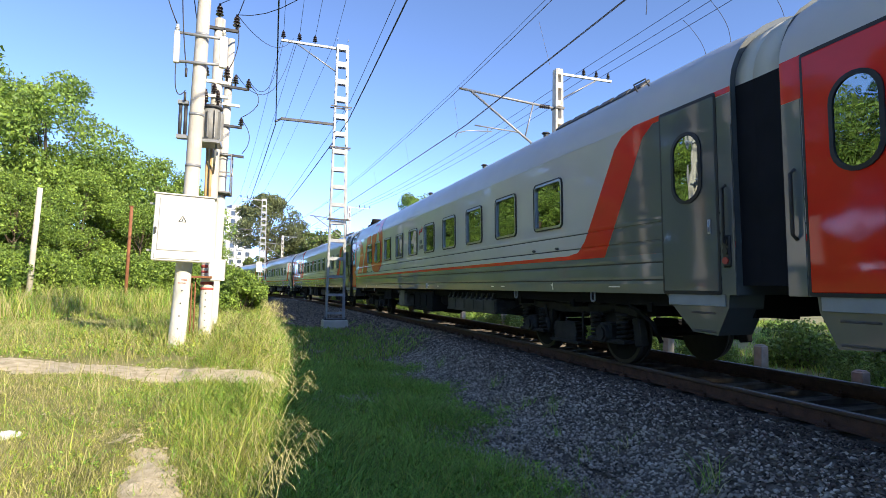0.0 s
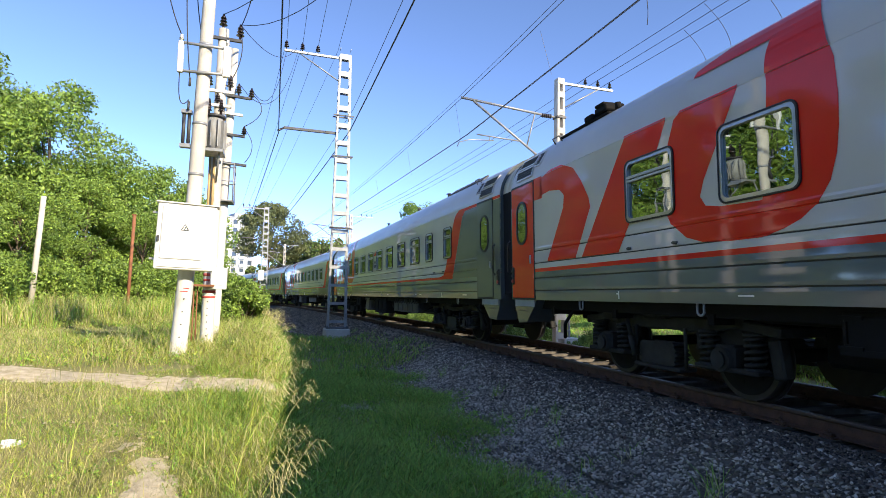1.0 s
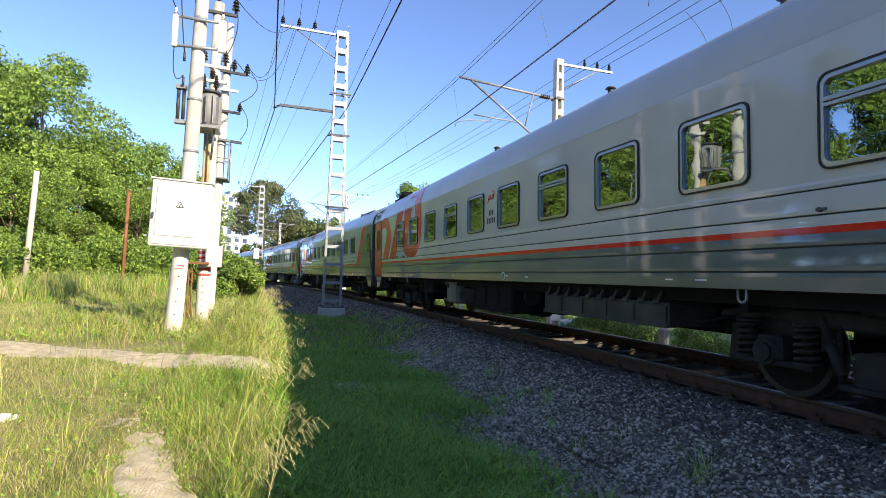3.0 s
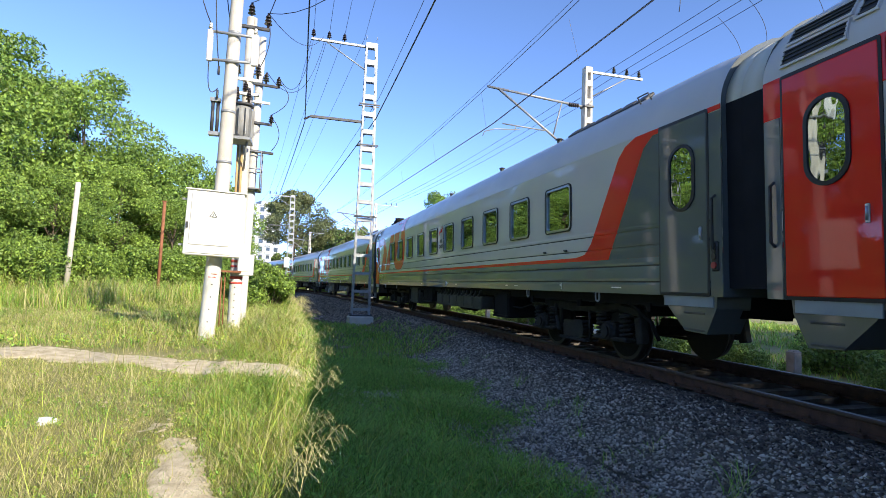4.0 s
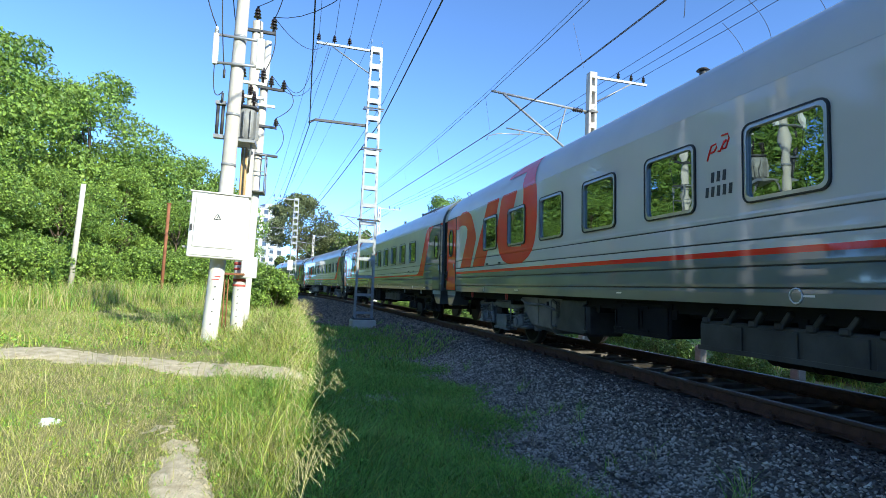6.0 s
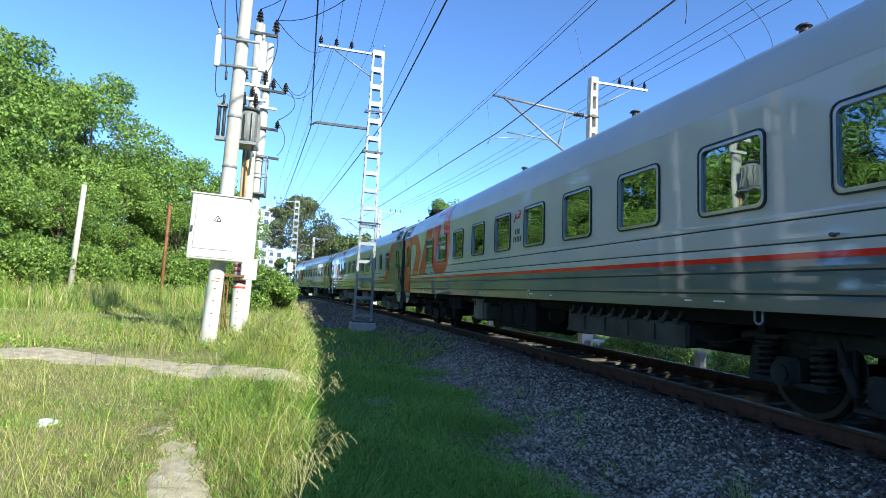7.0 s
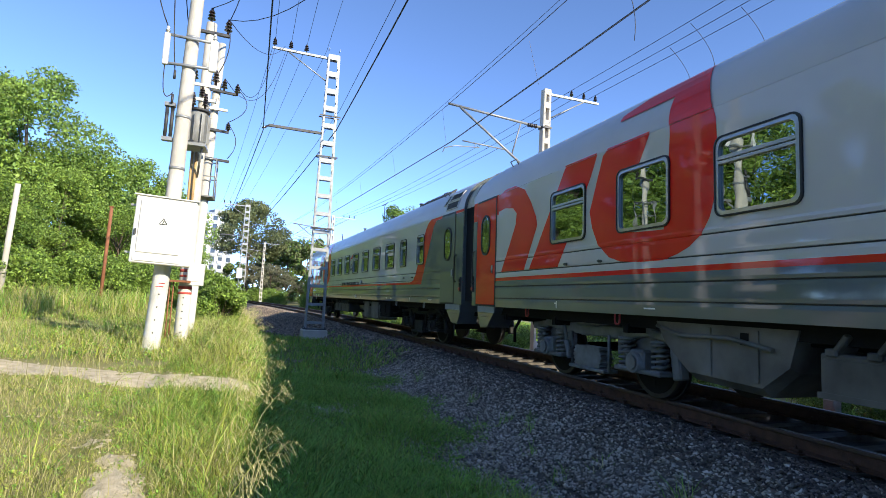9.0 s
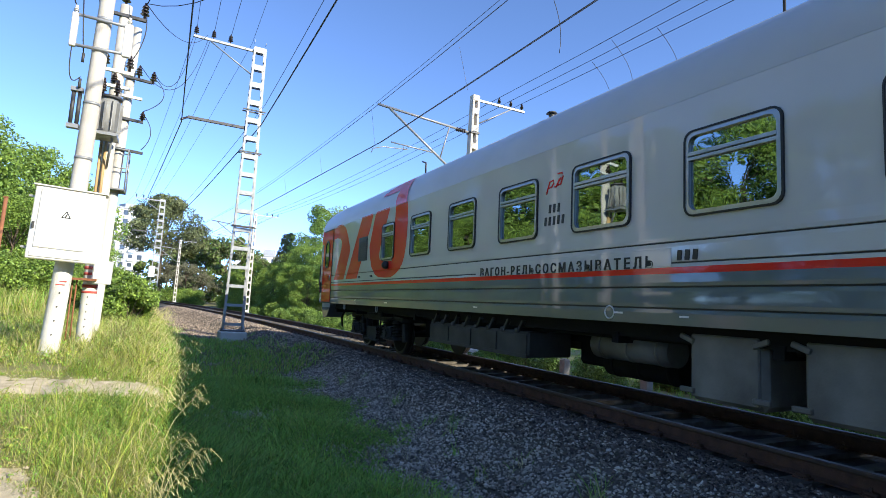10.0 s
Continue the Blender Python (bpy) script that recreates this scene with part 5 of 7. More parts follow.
def foot_block(s, l, w, h):
    x, y = on_track(s, l)
    bm = bmesh.new()
    box(bm, (0, 0, h / 2 - 0.1), (w, w * 0.9, h + 0.2), bevel=0.03)
    ob = part("concrete_block", bm, M["whitewash"])
    ob.matrix_basis = pose(x, y, float(ground_z(x, y)), 0, 0, heading(s))
    tagged(ob, "white concrete footing block beyond the rails", "block")
    bm = bmesh.new()
    for sx in (-0.14, 0.14):
        box(bm, (sx, 0, h + 0.45), (0.06, 0.09, 0.9))
    for z in (0.25, 0.7):
        box(bm, (0, 0, h + z), (0.28, 0.07, 0.07))
    o2 = part("steel_stand", bm, M["galv"], None)
    o2.matrix_basis = pose(x, y, float(ground_z(x, y)), 0, 0, heading(s))
    tagged(o2, "short grey steel stand on the footing block", "stand")


foot_block(18.9, 4.6, 0.7, 0.42)

# ---- far buildings ----
def apartment(az, d, w, depth, floors, rz, label):
    x, y = polar(az, d)
    root = empty("apartment_building", pose(x, y, -1, 0, 0, rz), label, "building")
    h = floors * 3.0
    bm = bmesh.new()
    box(bm, (0, 0, h / 2), (w, depth, h))
    part("wall", bm, M["facade"], root)
    bm = bmesh.new()
    box(bm, (0, 0, h + 0.35), (w + 0.5, depth + 0.5, 0.5))
    box(bm, (w * 0.2, 0, h + 1.5), (w * 0.25, depth * 0.4, 2.0))
    part("roof", bm, M["facade_grey"], root)
    bm = bmesh.new()
    box(bm, (0, 0, 0), (1.5, 0.16, 1.6), bevel=0.03)
    first = part("window", bm, M["window_dark"], root)
    bm = bmesh.new()
    box(bm, (0, -0.5, 0), (2.6, 1.0, 1.0), bevel=0.03)
    bal = part("balcony", bm, M["facade"], root)
    n = int(w // 3)
    for i in range(0, n, 2):
        bm = bmesh.new()
        box(bm, ((i - (n - 1) / 2) * 3.0, -depth / 2 - 0.02, h / 2), (1.9, 0.3, h - 0.6))
        part("loggia_strip", bm, M["facade_grey"], root, "grey vertical strip of loggias")
    k = 0
    for fl in range(floors):
        for i in range(n):
            xx = (i - (n - 1) / 2) * 3.0
            m = pose(xx, -depth / 2 - (0.12 if i % 2 == 0 else 0.0), fl * 3 + 1.7)
            if k == 0:
                first.matrix_basis = m
                bal.matrix_basis = pose(xx, -depth / 2, fl * 3 + 0.6)
            else:
                again(first, "window", m, root)
                if i % 2 == 1:
                    again(bal, "balcony", pose(xx, -depth / 2, fl * 3 + 0.6), root)
            k += 1
        for j in range(int(depth // 4)):
            again(first, "window", pose(w / 2, (j - 1) * 4.0, fl * 3 + 1.7, 0, 0, 90), root)
            k += 1


apartment(-4.9, 230, 15, 14, 10, 25, "white ten-storey apartment block behind the trees")
apartment(7.4, 190, 14, 10, 5, -10, "bluish grey building half hidden by trees")


# ---- the train ----
LEN, HALF, TAIL = 24.54, 12.0, 11.84
ROOF = [(3.30, 1.55), (3.36, 1.547), (3.42, 1.537), (3.49, 1.52), (3.55, 1.497), (3.62, 1.464), (3.70, 1.42), (3.80, 1.345), (3.88, 1.27), (4.03, 1.05), (4.15, 0.80), (4.24, 0.45), (4.28, 0.0)]
SIDE, P_H, P_X, PROFILE = [], [], [], []


def press(grooves):
    """Sets the section of the side wall: the heights of its pressed grooves."""
    SIDE[:] = [(1.10, 1.545)]
    for g in grooves:
        SIDE.extend([(g - 0.045, 1.554), (g - 0.010, 1.551), (g - 0.006, 1.538), (g + 0.006, 1.538), (g + 0.010, 1.551)])
        if g == grooves[1]:
            SIDE.extend([(g + 0.045, 1.554), (1.60, 1.552), (1.662, 1.552)])
        elif g != grooves[2] or grooves[2] > 1.75:
            SIDE.append((g + 0.045, 1.554))
    if grooves[2] < 1.75:
        SIDE[:] = [p for p in SIDE if p != (grooves[2] - 0.045, 1.554)]
    SIDE.extend([(2.05, 1.55), (2.165, 1.55), (2.935, 1.55), (3.15, 1.55), (3.30, 1.55)])
    PROFILE[:] = SIDE + ROOF[1:]
    P_H[:] = [p[0] for p in PROFILE]
    P_X[:] = [p[1] for p in PROFILE]


press((1.27, 1.49, 1.76, 1.98))


def skin(h):
    return float(np.interp(h, P_H, P_X))


CACHE = {}


def shared(key, build, name, mats, parent, label="", m=None, smooth_on=False):
    """A part whose mesh is built once and then used again on every coach."""
    if key not in CACHE:
        bm = build()
        bmesh.ops.recalc_face_normals(bm, faces=bm.faces)
        me = bpy.data.meshes.new(name)
        bm.to_mesh(me)
        bm.free()
        for mt in mats if isinstance(mats, (list, tuple)) else [mats]:
            me.materials.append(mt)
        if smooth_on:
            me.polygons.foreach_set("use_smooth", [True] * len(me.polygons))
        CACHE[key] = me
    ob = new(name, CACHE[key])
    ob.parent = parent
    if m is not None:
        ob.matrix_basis = m
    return tagged(ob, label)


def body_mesh(wins):
    """Both sides with window openings and pressed grooves, and the end walls."""
    bm = bmesh.new()
    def quad(pts, mi):
        f = bm.faces.new([bm.verts.new(p) for p in pts])
        f.material_index = mi
    for sx in (-1, 1):
        for (h0, x0), (h1, x1) in zip(SIDE, SIDE[1:]):
            # groove floors take the black of the rubber as painted shade; no rubber there
            mi = 4 if x0 == x1 == 1.538 else 1 if h1 <= 1.601 else 2 if h1 <= 1.666 else 0
            if 2.16 < h0 < 2.9:
                cuts = [-HALF]
                for c, w in sorted(wins):
                    cuts += [c - w / 2, c + w / 2]
                cuts.append(TAIL)
                for a, b in zip(cuts[0::2], cuts[1::2]):
                    quad([(sx * x0, a, h0), (sx * x0, b, h0), (sx * x1, b, h1), (sx * x1, a, h1)], mi)
                for c, w in wins:
                    for e in (c - w / 2, c + w / 2):
                        quad([(sx * x0, e, h0), (sx * (x0 - 0.1), e, h0), (sx * (x1 - 0.1), e, h1), (sx * x1, e, h1)], mi)
                    for hh in (h0, h1):
                        quad([(sx * x0, c - w / 2, hh), (sx * x0, c + w / 2, hh), (sx * (x0 - 0.1), c + w / 2, hh), (sx * (x0 - 0.1), c - w / 2, hh)], mi)
            else:
                quad([(sx * x0, -HALF, h0), (sx * x0, TAIL, h0), (sx * x1, TAIL, h1), (sx * x1, -HALF, h1)], mi)
    for e in (-HALF, TAIL):
        quad([(-1.545, e, 1.10), (1.545, e, 1.10), (1.545, e, 3.30), (-1.545, e, 3.30)], 3)
        pts = [(-x, e, h) for h, x in ROOF] + [(x, e, h) for h, x in reversed(ROOF[:-1])]
        f = bm.faces.new([bm.verts.new(p) for p in pts])
        f.material_index = 3
    quad([(-1.545, -HALF, 1.10), (1.545, -HALF, 1.10), (1.545, TAIL, 1.10), (-1.545, TAIL, 1.10)], 3)
    bmesh.ops.remove_doubles(bm, verts=bm.verts, dist=0.0005)
    return bm


def roof_mesh():
    bm = bmesh.new()
    ys = [-HALF, -HALF + 0.25, -HALF + 0.6] + [-11 + k * 1.1 for k in range(1, 20)] + [TAIL - 0.6, TAIL - 0.25, TAIL]
    prof = [(-x, h) for h, x in ROOF] + [(x, h) for h, x in reversed(ROOF[:-1])]
    rows = []
    for y in ys:
        k = max(0.0, abs(y) - ((TAIL if y > 0 else HALF) - 0.6)) / 0.6
        rows.append([bm.verts.new((x * (1 + 0.001), y, 3.30 + (h - 3.30) * (1 - 0.07 * k * k) + 0.001)) for x, h in prof])
    for a, b in zip(rows, rows[1:]):
        for i in range(len(prof) - 1):
            f = bm.faces.new((a[i], a[i + 1], b[i + 1], b[i]))
            f.smooth = True
    return bm


def decal_mesh(poly, off=0.004, wins=(), side=-1):
    """A painted field given as (along, height), laid on the skin of one side in level strips, cut out round the windows."""
    bm = bmesh.new()
    hs = sorted({round(h, 4) for _, h in poly} | {round(h, 4) for h, _ in PROFILE if min(p[1] for p in poly) < h < max(p[1] for p in poly)})
    fine = []
    for h0, h1 in zip(hs, hs[1:]):
        n = max(1, int(math.ceil((h1 - h0) / 0.05)))
        fine += [h0 + (h1 - h0) * k / n for k in range(n)]
    fine.append(hs[-1])
    edges = list(zip(poly, poly[1:] + poly[:1]))
    for h0, h1 in zip(fine, fine[1:]):
        hm = (h0 + h1) / 2
        cross = []
        for (s0, a0), (s1, a1) in edges:
            if (a0 - hm) * (a1 - hm) < 0:
                g = lambda h: s0 + (s1 - s0) * (h - a0) / (a1 - a0)
                cross.append((g(hm), g(h0), g(h1)))
        cross.sort()
        for l, r in zip(cross[0::2], cross[1::2]):
            pieces = [(l, r)]
            if 2.165 <= hm <= 2.935:
                for c, w in wins:
                    lo, hi = c - w / 2, c + w / 2
                    cut = []
                    for p, q in pieces:
                        if q[0] <= lo or p[0] >= hi:
                            cut.append((p, q))
                            continue
                        if p[0] < lo:
                            cut.append((p, (lo, lo, lo)))
                        if q[0] > hi:
                            cut.append(((hi, hi, hi), q))
                    pieces = cut
            for p, q in pieces:
                o0, o1 = (off if h0 < 3.29 else 0.016), (off if h1 < 3.31 else 0.016)
                x0, x1 = side * (skin(h0) + o0), side * (skin(h1) + o1)
                bm.faces.new([bm.verts.new(v) for v in ((x0, p[1], h0), (x0, q[1], h0), (x1, q[2], h1), (x1, p[2], h1))])
    bmesh.ops.remove_doubles(bm, verts=bm.verts, dist=0.0003)
    return bm


def flip_x(bm):
    for v in bm.verts:
        v.co.x = -v.co.x
    return bm


def rounded(w, h, r, n=5):
    pts = []
    for cx, cy, a0 in ((w / 2 - r, h / 2 - r, 0), (-w / 2 + r, h / 2 - r, 90), (-w / 2 + r, -h / 2 + r, 180), (w / 2 - r, -h / 2 + r, 270)):
        for k in range(n):
            a = radians(a0 + 90 * k / (n - 1))
            pts.append((cx + r * math.cos(a), cy + r * math.sin(a)))
    return pts


def ring_mesh(outer, inner, x0, x1, mi=0, bm=None):
    """A frame between two outlines (along, height), from depth x0 (outside) to x1."""
    bm = bm or bmesh.new()
    n = len(outer)
    o = [bm.verts.new((x0, a, b)) for a, b in outer]
    i = [bm.verts.new((x0 - 0.004, a, b)) for a, b in inner]
    ob_ = [bm.verts.new((x1, a, b)) for a, b in outer]
    ib = [bm.verts.new((x1, a, b)) for a, b in inner]
    for k in range(n):
        j = (k + 1) % n
        for q in ((o[k], o[j], i[j], i[k]), (o[k], ob_[k], ob_[j], o[j]), (i[k], i[j], ib[j], ib[k])):
            f = bm.faces.new(q)
            f.material_index = mi
            f.smooth = False
    return bm


def coach_window(root, c, w, transom, curtain):
    h, mid = 0.77, 2.55
    def rim():
        bm = ring_mesh(rounded(w + 0.065, h + 0.065, 0.10), rounded(w + 0.03, h + 0.03, 0.09), -1.572, -1.545, 0)
        ring_mesh(rounded(w + 0.03, h + 0.03, 0.09), rounded(w - 0.05, h - 0.05, 0.075), -1.566, -1.50, 1, bm)
        if transom:
            box(bm, (-1.555, 0, 0.14), (0.03, w - 0.04, 0.03), mi=1)
            box(bm, (-1.560, 0, 0.185), (0.03, w - 0.04, 0.035), mi=1)
        return bm
    win = shared(("rim", round(w, 2), transom), rim, "window", [M["rubber"], M["alu"]], root, "", pose(0, c, mid))
    def pane():
        bm = bmesh.new()
        bm.faces.new([bm.verts.new((-1.535, a, b)) for a, b in rounded(w - 0.03, h - 0.03, 0.08)])
        bm.faces.new([bm.verts.new((-1.515, a, b)) for a, b in reversed(rounded(w - 0.03, h - 0.03, 0.08))])
        return bm
    p = shared(("pane", round(w, 2)), pane, "pane", M["glass"], win)
    p.visible_shadow = False
    if curtain:
        def cloth():
            bm = bmesh.new()
            for side in (-1, 1):
                n = 10
                rows = []
                for k in range(n + 1):
                    y = side * (w / 2 - 0.02 - 0.17 * k / n)
                    rows.append([bm.verts.new((-1.42 + 0.02 * (k % 2), y, z)) for z in (-0.38, 0.37)])
                for a, b in zip(rows, rows[1:]):
                    bm.faces.new((a[0], a[1], b[1], b[0]))
            return bm
        shared(("curtain", round(w, 2)), cloth, "curtain", M["curtain"], win, "pale folded curtain")


def coach_door(root, y0, y1, mat, label):
    c, w = (y0 + y1) / 2, abs(y1 - y0)
    def leaf():
        bm = bmesh.new()
        box(bm, (-1.553, 0, 2.20), (0.03, w - 0.05, 2.13), bevel=0.008)
        ring_mesh([(a, b + 2.2) for a, b in rounded(w, 2.2, 0.03, 3)], [(a, b + 2.2) for a, b in rounded(w - 0.05, 2.13, 0.02, 3)], -1.560, -1.54, 1, bm)
        return bm
    d = shared(("door", round(w, 2), mat.name), leaf, "door", [mat, M["rubber"]], root, label, pose(0, c, 0))
    oval = rounded(0.44, 0.80, 0.215, 7)
    def rim():
        return ring_mesh([(a * 1.08, b * 1.04) for a, b in oval], [(a * 0.9, b * 0.94) for a, b in oval], -1.583, -1.555)
    win = shared("door_rim", rim, "door_window", M["rubber"], d, "", pose(0, 0, 2.55))
    def pane():
        bm = bmesh.new()
        bm.faces.new([bm.verts.new((-1.574, a * 0.94, b * 0.97)) for a, b in oval])
        bm.faces.new([bm.verts.new((-1.570, a * 0.94, b * 0.97)) for a, b in reversed(oval)])
        return bm
    p = shared("door_pane", pane, "door_pane", M["glass"], d, "", pose(0, 0, 2.55))
    p.visible_shadow = False
    def grip():
        bm = bmesh.new()
        tube(bm, (-1.585, 0, 1.9), (-1.585, 0, 1.78), 0.012, seg=6)
        box(bm, (-1.575, 0, 1.84), (0.02, 0.04, 0.16), bevel=0.005)
        return bm
    shared("door_grip", grip, "door_handle", M["alu"], d, "", pose(0, -w * 0.36, 0))
    def rail():
        bm = bmesh.new()
        bent(bm, [(-1.56, 0, 1.62), (-1.61, 0, 1.66), (-1.61, 0, 2.22), (-1.56, 0, 2.26)], 0.018, 8)
        return bm
    outer = y0 if abs(y0) > abs(y1) else y1
    shared("grab_rail", rail, "grab_rail", M["steel_dark"], root, "", pose(0, outer + math.copysign(0.1, outer), 0))


def step_mesh():
    """The tapered step well under a door; along runs from 0 outwards to 1.1."""
    bm = bmesh.new()
    o = [(0.0, 1.12), (0.98, 1.12), (0.96, 0.96), (0.80, 0.66), (0.44, 0.68), (0.14, 0.95)]
    f = [bm.verts.new((-1.53, y, z)) for y, z in o]
    b = [bm.verts.new((-1.05, y, z)) for y, z in o]
    bm.faces.new(f)
    bm.faces.new(list(reversed(b)))
    for k in range(6):
        bm.faces.new((f[k], b[k], b[(k + 1) % 6], f[(k + 1) % 6]))
    return bm


def sill_mesh():
    bm = bmesh.new()
    box(bm, (-1.537, 0.5, 1.04), (0.02, 0.86, 0.13), bevel=0.004)
    return bm


def tread_mesh():
    bm = bmesh.new()
    box(bm, (-1.30, 0.60, 0), (0.47, 0.36, 0.025), bevel=0.006)
    return bm


def coil_mesh(r, h, n):
    bm = bmesh.new()
    pts = []
    for k in range(n * 9 + 1):
        a = 2 * math.pi * k / 9
        pts.append((r * math.cos(a), r * math.sin(a), h * k / (n * 9)))
    bent(bm, pts, r * 0.21, 5)
    tube(bm, (0, 0, -0.02), (0, 0, h + 0.02), r * 0.55, seg=8)
    tube(bm, (0, 0, -0.03), (0, 0, 0.0), r * 1.2, seg=12)
    tube(bm, (0, 0, h), (0, 0, h + 0.03), r * 1.2, seg=12)
    return bm


def wheelset_mesh():
    bm = bmesh.new()
    m = Matrix.Rotation(radians(90), 4, "Y")
    tube(bm, (-1.05, 0, 0), (1.05, 0, 0), 0.08, seg=14)
    for sx in (-1, 1):
        tube(bm, (sx * 0.73, 0, 0), (sx * 0.86, 0, 0), 0.475, 0.468, seg=40, mi=1)
        tube(bm, (sx * 0.70, 0, 0), (sx * 0.735, 0, 0), 0.503, seg=40, mi=1)
        tube(bm, (sx * 0.862, 0, 0), (sx * 0.868, 0, 0), 0.41, seg=32, mi=0)
        tube(bm, (sx * 0.862, 0, 0), (sx * 0.91, 0, 0), 0.16, 0.13, seg=20, mi=0)
        for k in range(6):
            a = 2 * math.pi * k / 6
            tube(bm, (sx * 0.866, 0.28 * math.cos(a), 0.28 * math.sin(a)), (sx * 0.876, 0.28 * math.cos(a), 0.28 * math.sin(a)), 0.035, seg=8, mi=0)
    return bm


WHEELS = []


def bogie(root, y, paint):
    def frame_m():
        bm = bmesh.new()
        for sx in (-1, 1):
            x = sx * 1.02
            box(bm, (x, 0, 0.83), (0.16, 2.0, 0.17), bevel=0.02)
            for sy in (-1, 1):
                box(bm, (x, sy * 1.15, 0.86), (0.16, 0.55, 0.13), (sy * 8, 0, 0), bevel=0.02)
                box(bm, (x, sy * 1.62, 0.83), (0.16, 0.55, 0.12), (sy * -6, 0, 0), bevel=0.02)
                box(bm, (x - sx * 0.02, sy * 0.68, 0.70), (0.12, 0.10, 0.35), bevel=0.01)
                box(bm, (x - sx * 0.10, sy * 1.2, 0.70), (0.06, 1.0, 0.24), bevel=0.01)
                box(bm, (x - sx * 0.06, sy * 1.76, 0.52), (0.14, 0.16, 0.42), (sy * 9, 0, 0), bevel=0.02)
        for sy in (-0.35, 0.35):
            box(bm, (0, sy, 0.80), (2.0, 0.22, 0.16), bevel=0.02)
        for sy in (-1.85, 1.85):
            box(bm, (0, sy, 0.80), (1.9, 0.1, 0.1), bevel=0.01)
        box(bm, (0, 0, 0.95), (2.4, 0.5, 0.14), bevel=0.03)
        return bm
    bg = shared(("bogie", paint.name), frame_m, "bogie", paint, root, "", pose(0, y, 0))
    for sy in (-1.2, 1.2):
        ws = shared("wheelset", wheelset_mesh, "wheelset", [M["wheel"], M["tread"]], bg, "steel wheelset with worn bright treads", pose(0, sy, 0.475))
        WHEELS.append((ws, sy))
    for sx in (-1, 1):
        for sy in (-1.2, 1.2):
            def axle():
                bm = bmesh.new()
                tube(bm, (-0.16, 0, 0), (0.1, 0, 0), 0.135, seg=18)
                tube(bm, (-0.19, 0, 0), (-0.16, 0, 0), 0.095, seg=14)
                box(bm, (0, 0, -0.11), (0.22, 0.95, 0.06), bevel=0.015)
                box(bm, (0, 0, 0.03), (0.2, 0.3, 0.26), bevel=0.03)
                return bm
            shared(("axle", paint.name), axle, "axle_box", paint, bg, "", pose(sx * 1.08, sy, 0.475, 0, 0, 0 if sx < 0 else 180))
            for d in (-0.34, 0.34):
                shared(("coil", paint.name), lambda: coil_mesh(0.105, 0.34, 5), "coil_spring", paint, bg, "", pose(sx * 1.06, sy + d, 0.41))
        def leafs():
            bm = bmesh.new()
            rows = []
            for k in range(11):
                z, e = 0.28 + k * 0.03, (0.41 if k % 2 else 0.36) - 0.012 * abs(k - 5)
                rows.append([bm.verts.new(q) for q in ((-0.1, -e, z), (-0.1, e, z), (0.1, e, z), (0.1, -e, z))])
            for p, q in zip(rows, rows[1:]):
                for j in range(4):
                    bm.faces.new((p[j], p[(j + 1) % 4], q[(j + 1) % 4], q[j]))
            box(bm, (0, 0, 0.25), (0.26, 0.95, 0.05), bevel=0.01)
            for e in (-0.5, 0.5):
                tube(bm, (-0.05, e, 0.25), (-0.05, e, 0.78), 0.022, seg=8)
            return bm
        shared(("leafs", paint.name), leafs, "bolster_spring", paint, bg, "", pose(sx * 1.06, 0, 0))
        def damper():
            bm = bmesh.new()
            tube(bm, (0, 0.42, 0.36), (0, 0.52, 0.62), 0.045, seg=10)
            tube(bm, (0, 0.50, 0.58), (0, 0.60, 0.86), 0.03, seg=10)
            return bm
        def rod():
            bm = bmesh.new()
            tube(bm, (0, -1.2, 0.98), (0, -0.2, 0.93), 0.028, seg=8)
            return bm
        shared(("rod", paint.name), rod, "anchor_rod", paint, bg, "", pose(sx * 1.2, 0, 0))
        shared(("damper", paint.name), damper, "damper", paint, bg, "", pose(sx * 1.2, 0, 0))


def crate_mesh(w, h, n, style):
    """An underfloor equipment box: 0 doors and latches, 1 a battery row with lugs over its fronts, 2 one plain rounded panel."""
    bm = bmesh.new()
    if style == 2:
        box(bm, (0.03, 0, -h / 2), (0.70, w, h), bevel=0.05)
        box(bm, (-0.335, 0, -h * 0.5), (0.03, w - 0.10, h * 0.9), bevel=0.012)
        for e in (-1, 1):
            box(bm, (-0.36, e * (w / 2 - 0.02), -h * 0.12), (0.04, 0.16, 0.05), (e * 20, 0, 0), bevel=0.008)
            box(bm, (-0.36, e * (w / 2 - 0.02), -h * 0.86), (0.04, 0.16, 0.05), bevel=0.008)
        return bm
    low = 0.66 if style == 1 else 1.0
    box(bm, (0, 0, -h * (1 - low / 2)), (0.75, w, h * low), bevel=0.02)
    if style == 1:
        box(bm, (0.16, 0, -h * 0.2), (0.42, w, h * 0.4))
    for k in range(n):
        y = (k - (n - 1) / 2) * w / n
        box(bm, (-0.385, y, -h * (1 - low * 0.48)), (0.02, w / n - 0.06, h * low * 0.8), bevel=0.006)
        if style == 1:
            for d in (-0.24, 0.24):
                box(bm, (-0.26, y + d * w / n, -h * 0.2), (0.26, 0.05, h * 0.36), (38, 0, 0), bevel=0.01)
                box(bm, (-0.34, y + (d + 0.1) * w / n, -h * 0.33), (0.12, 0.11, 0.07), bevel=0.015)
        else:
            box(bm, (-0.402, y + w / n * 0.4, -h * 0.5), (0.03, 0.03, h * 0.5))
            for z in (-0.15, -0.85):
                box(bm, (-0.40, y + w / n * 0.33, h * z), (0.03, 0.22, 0.03))
    box(bm, (-0.39, 0, -h + 0.02), (0.03, w, 0.05))
    return bm


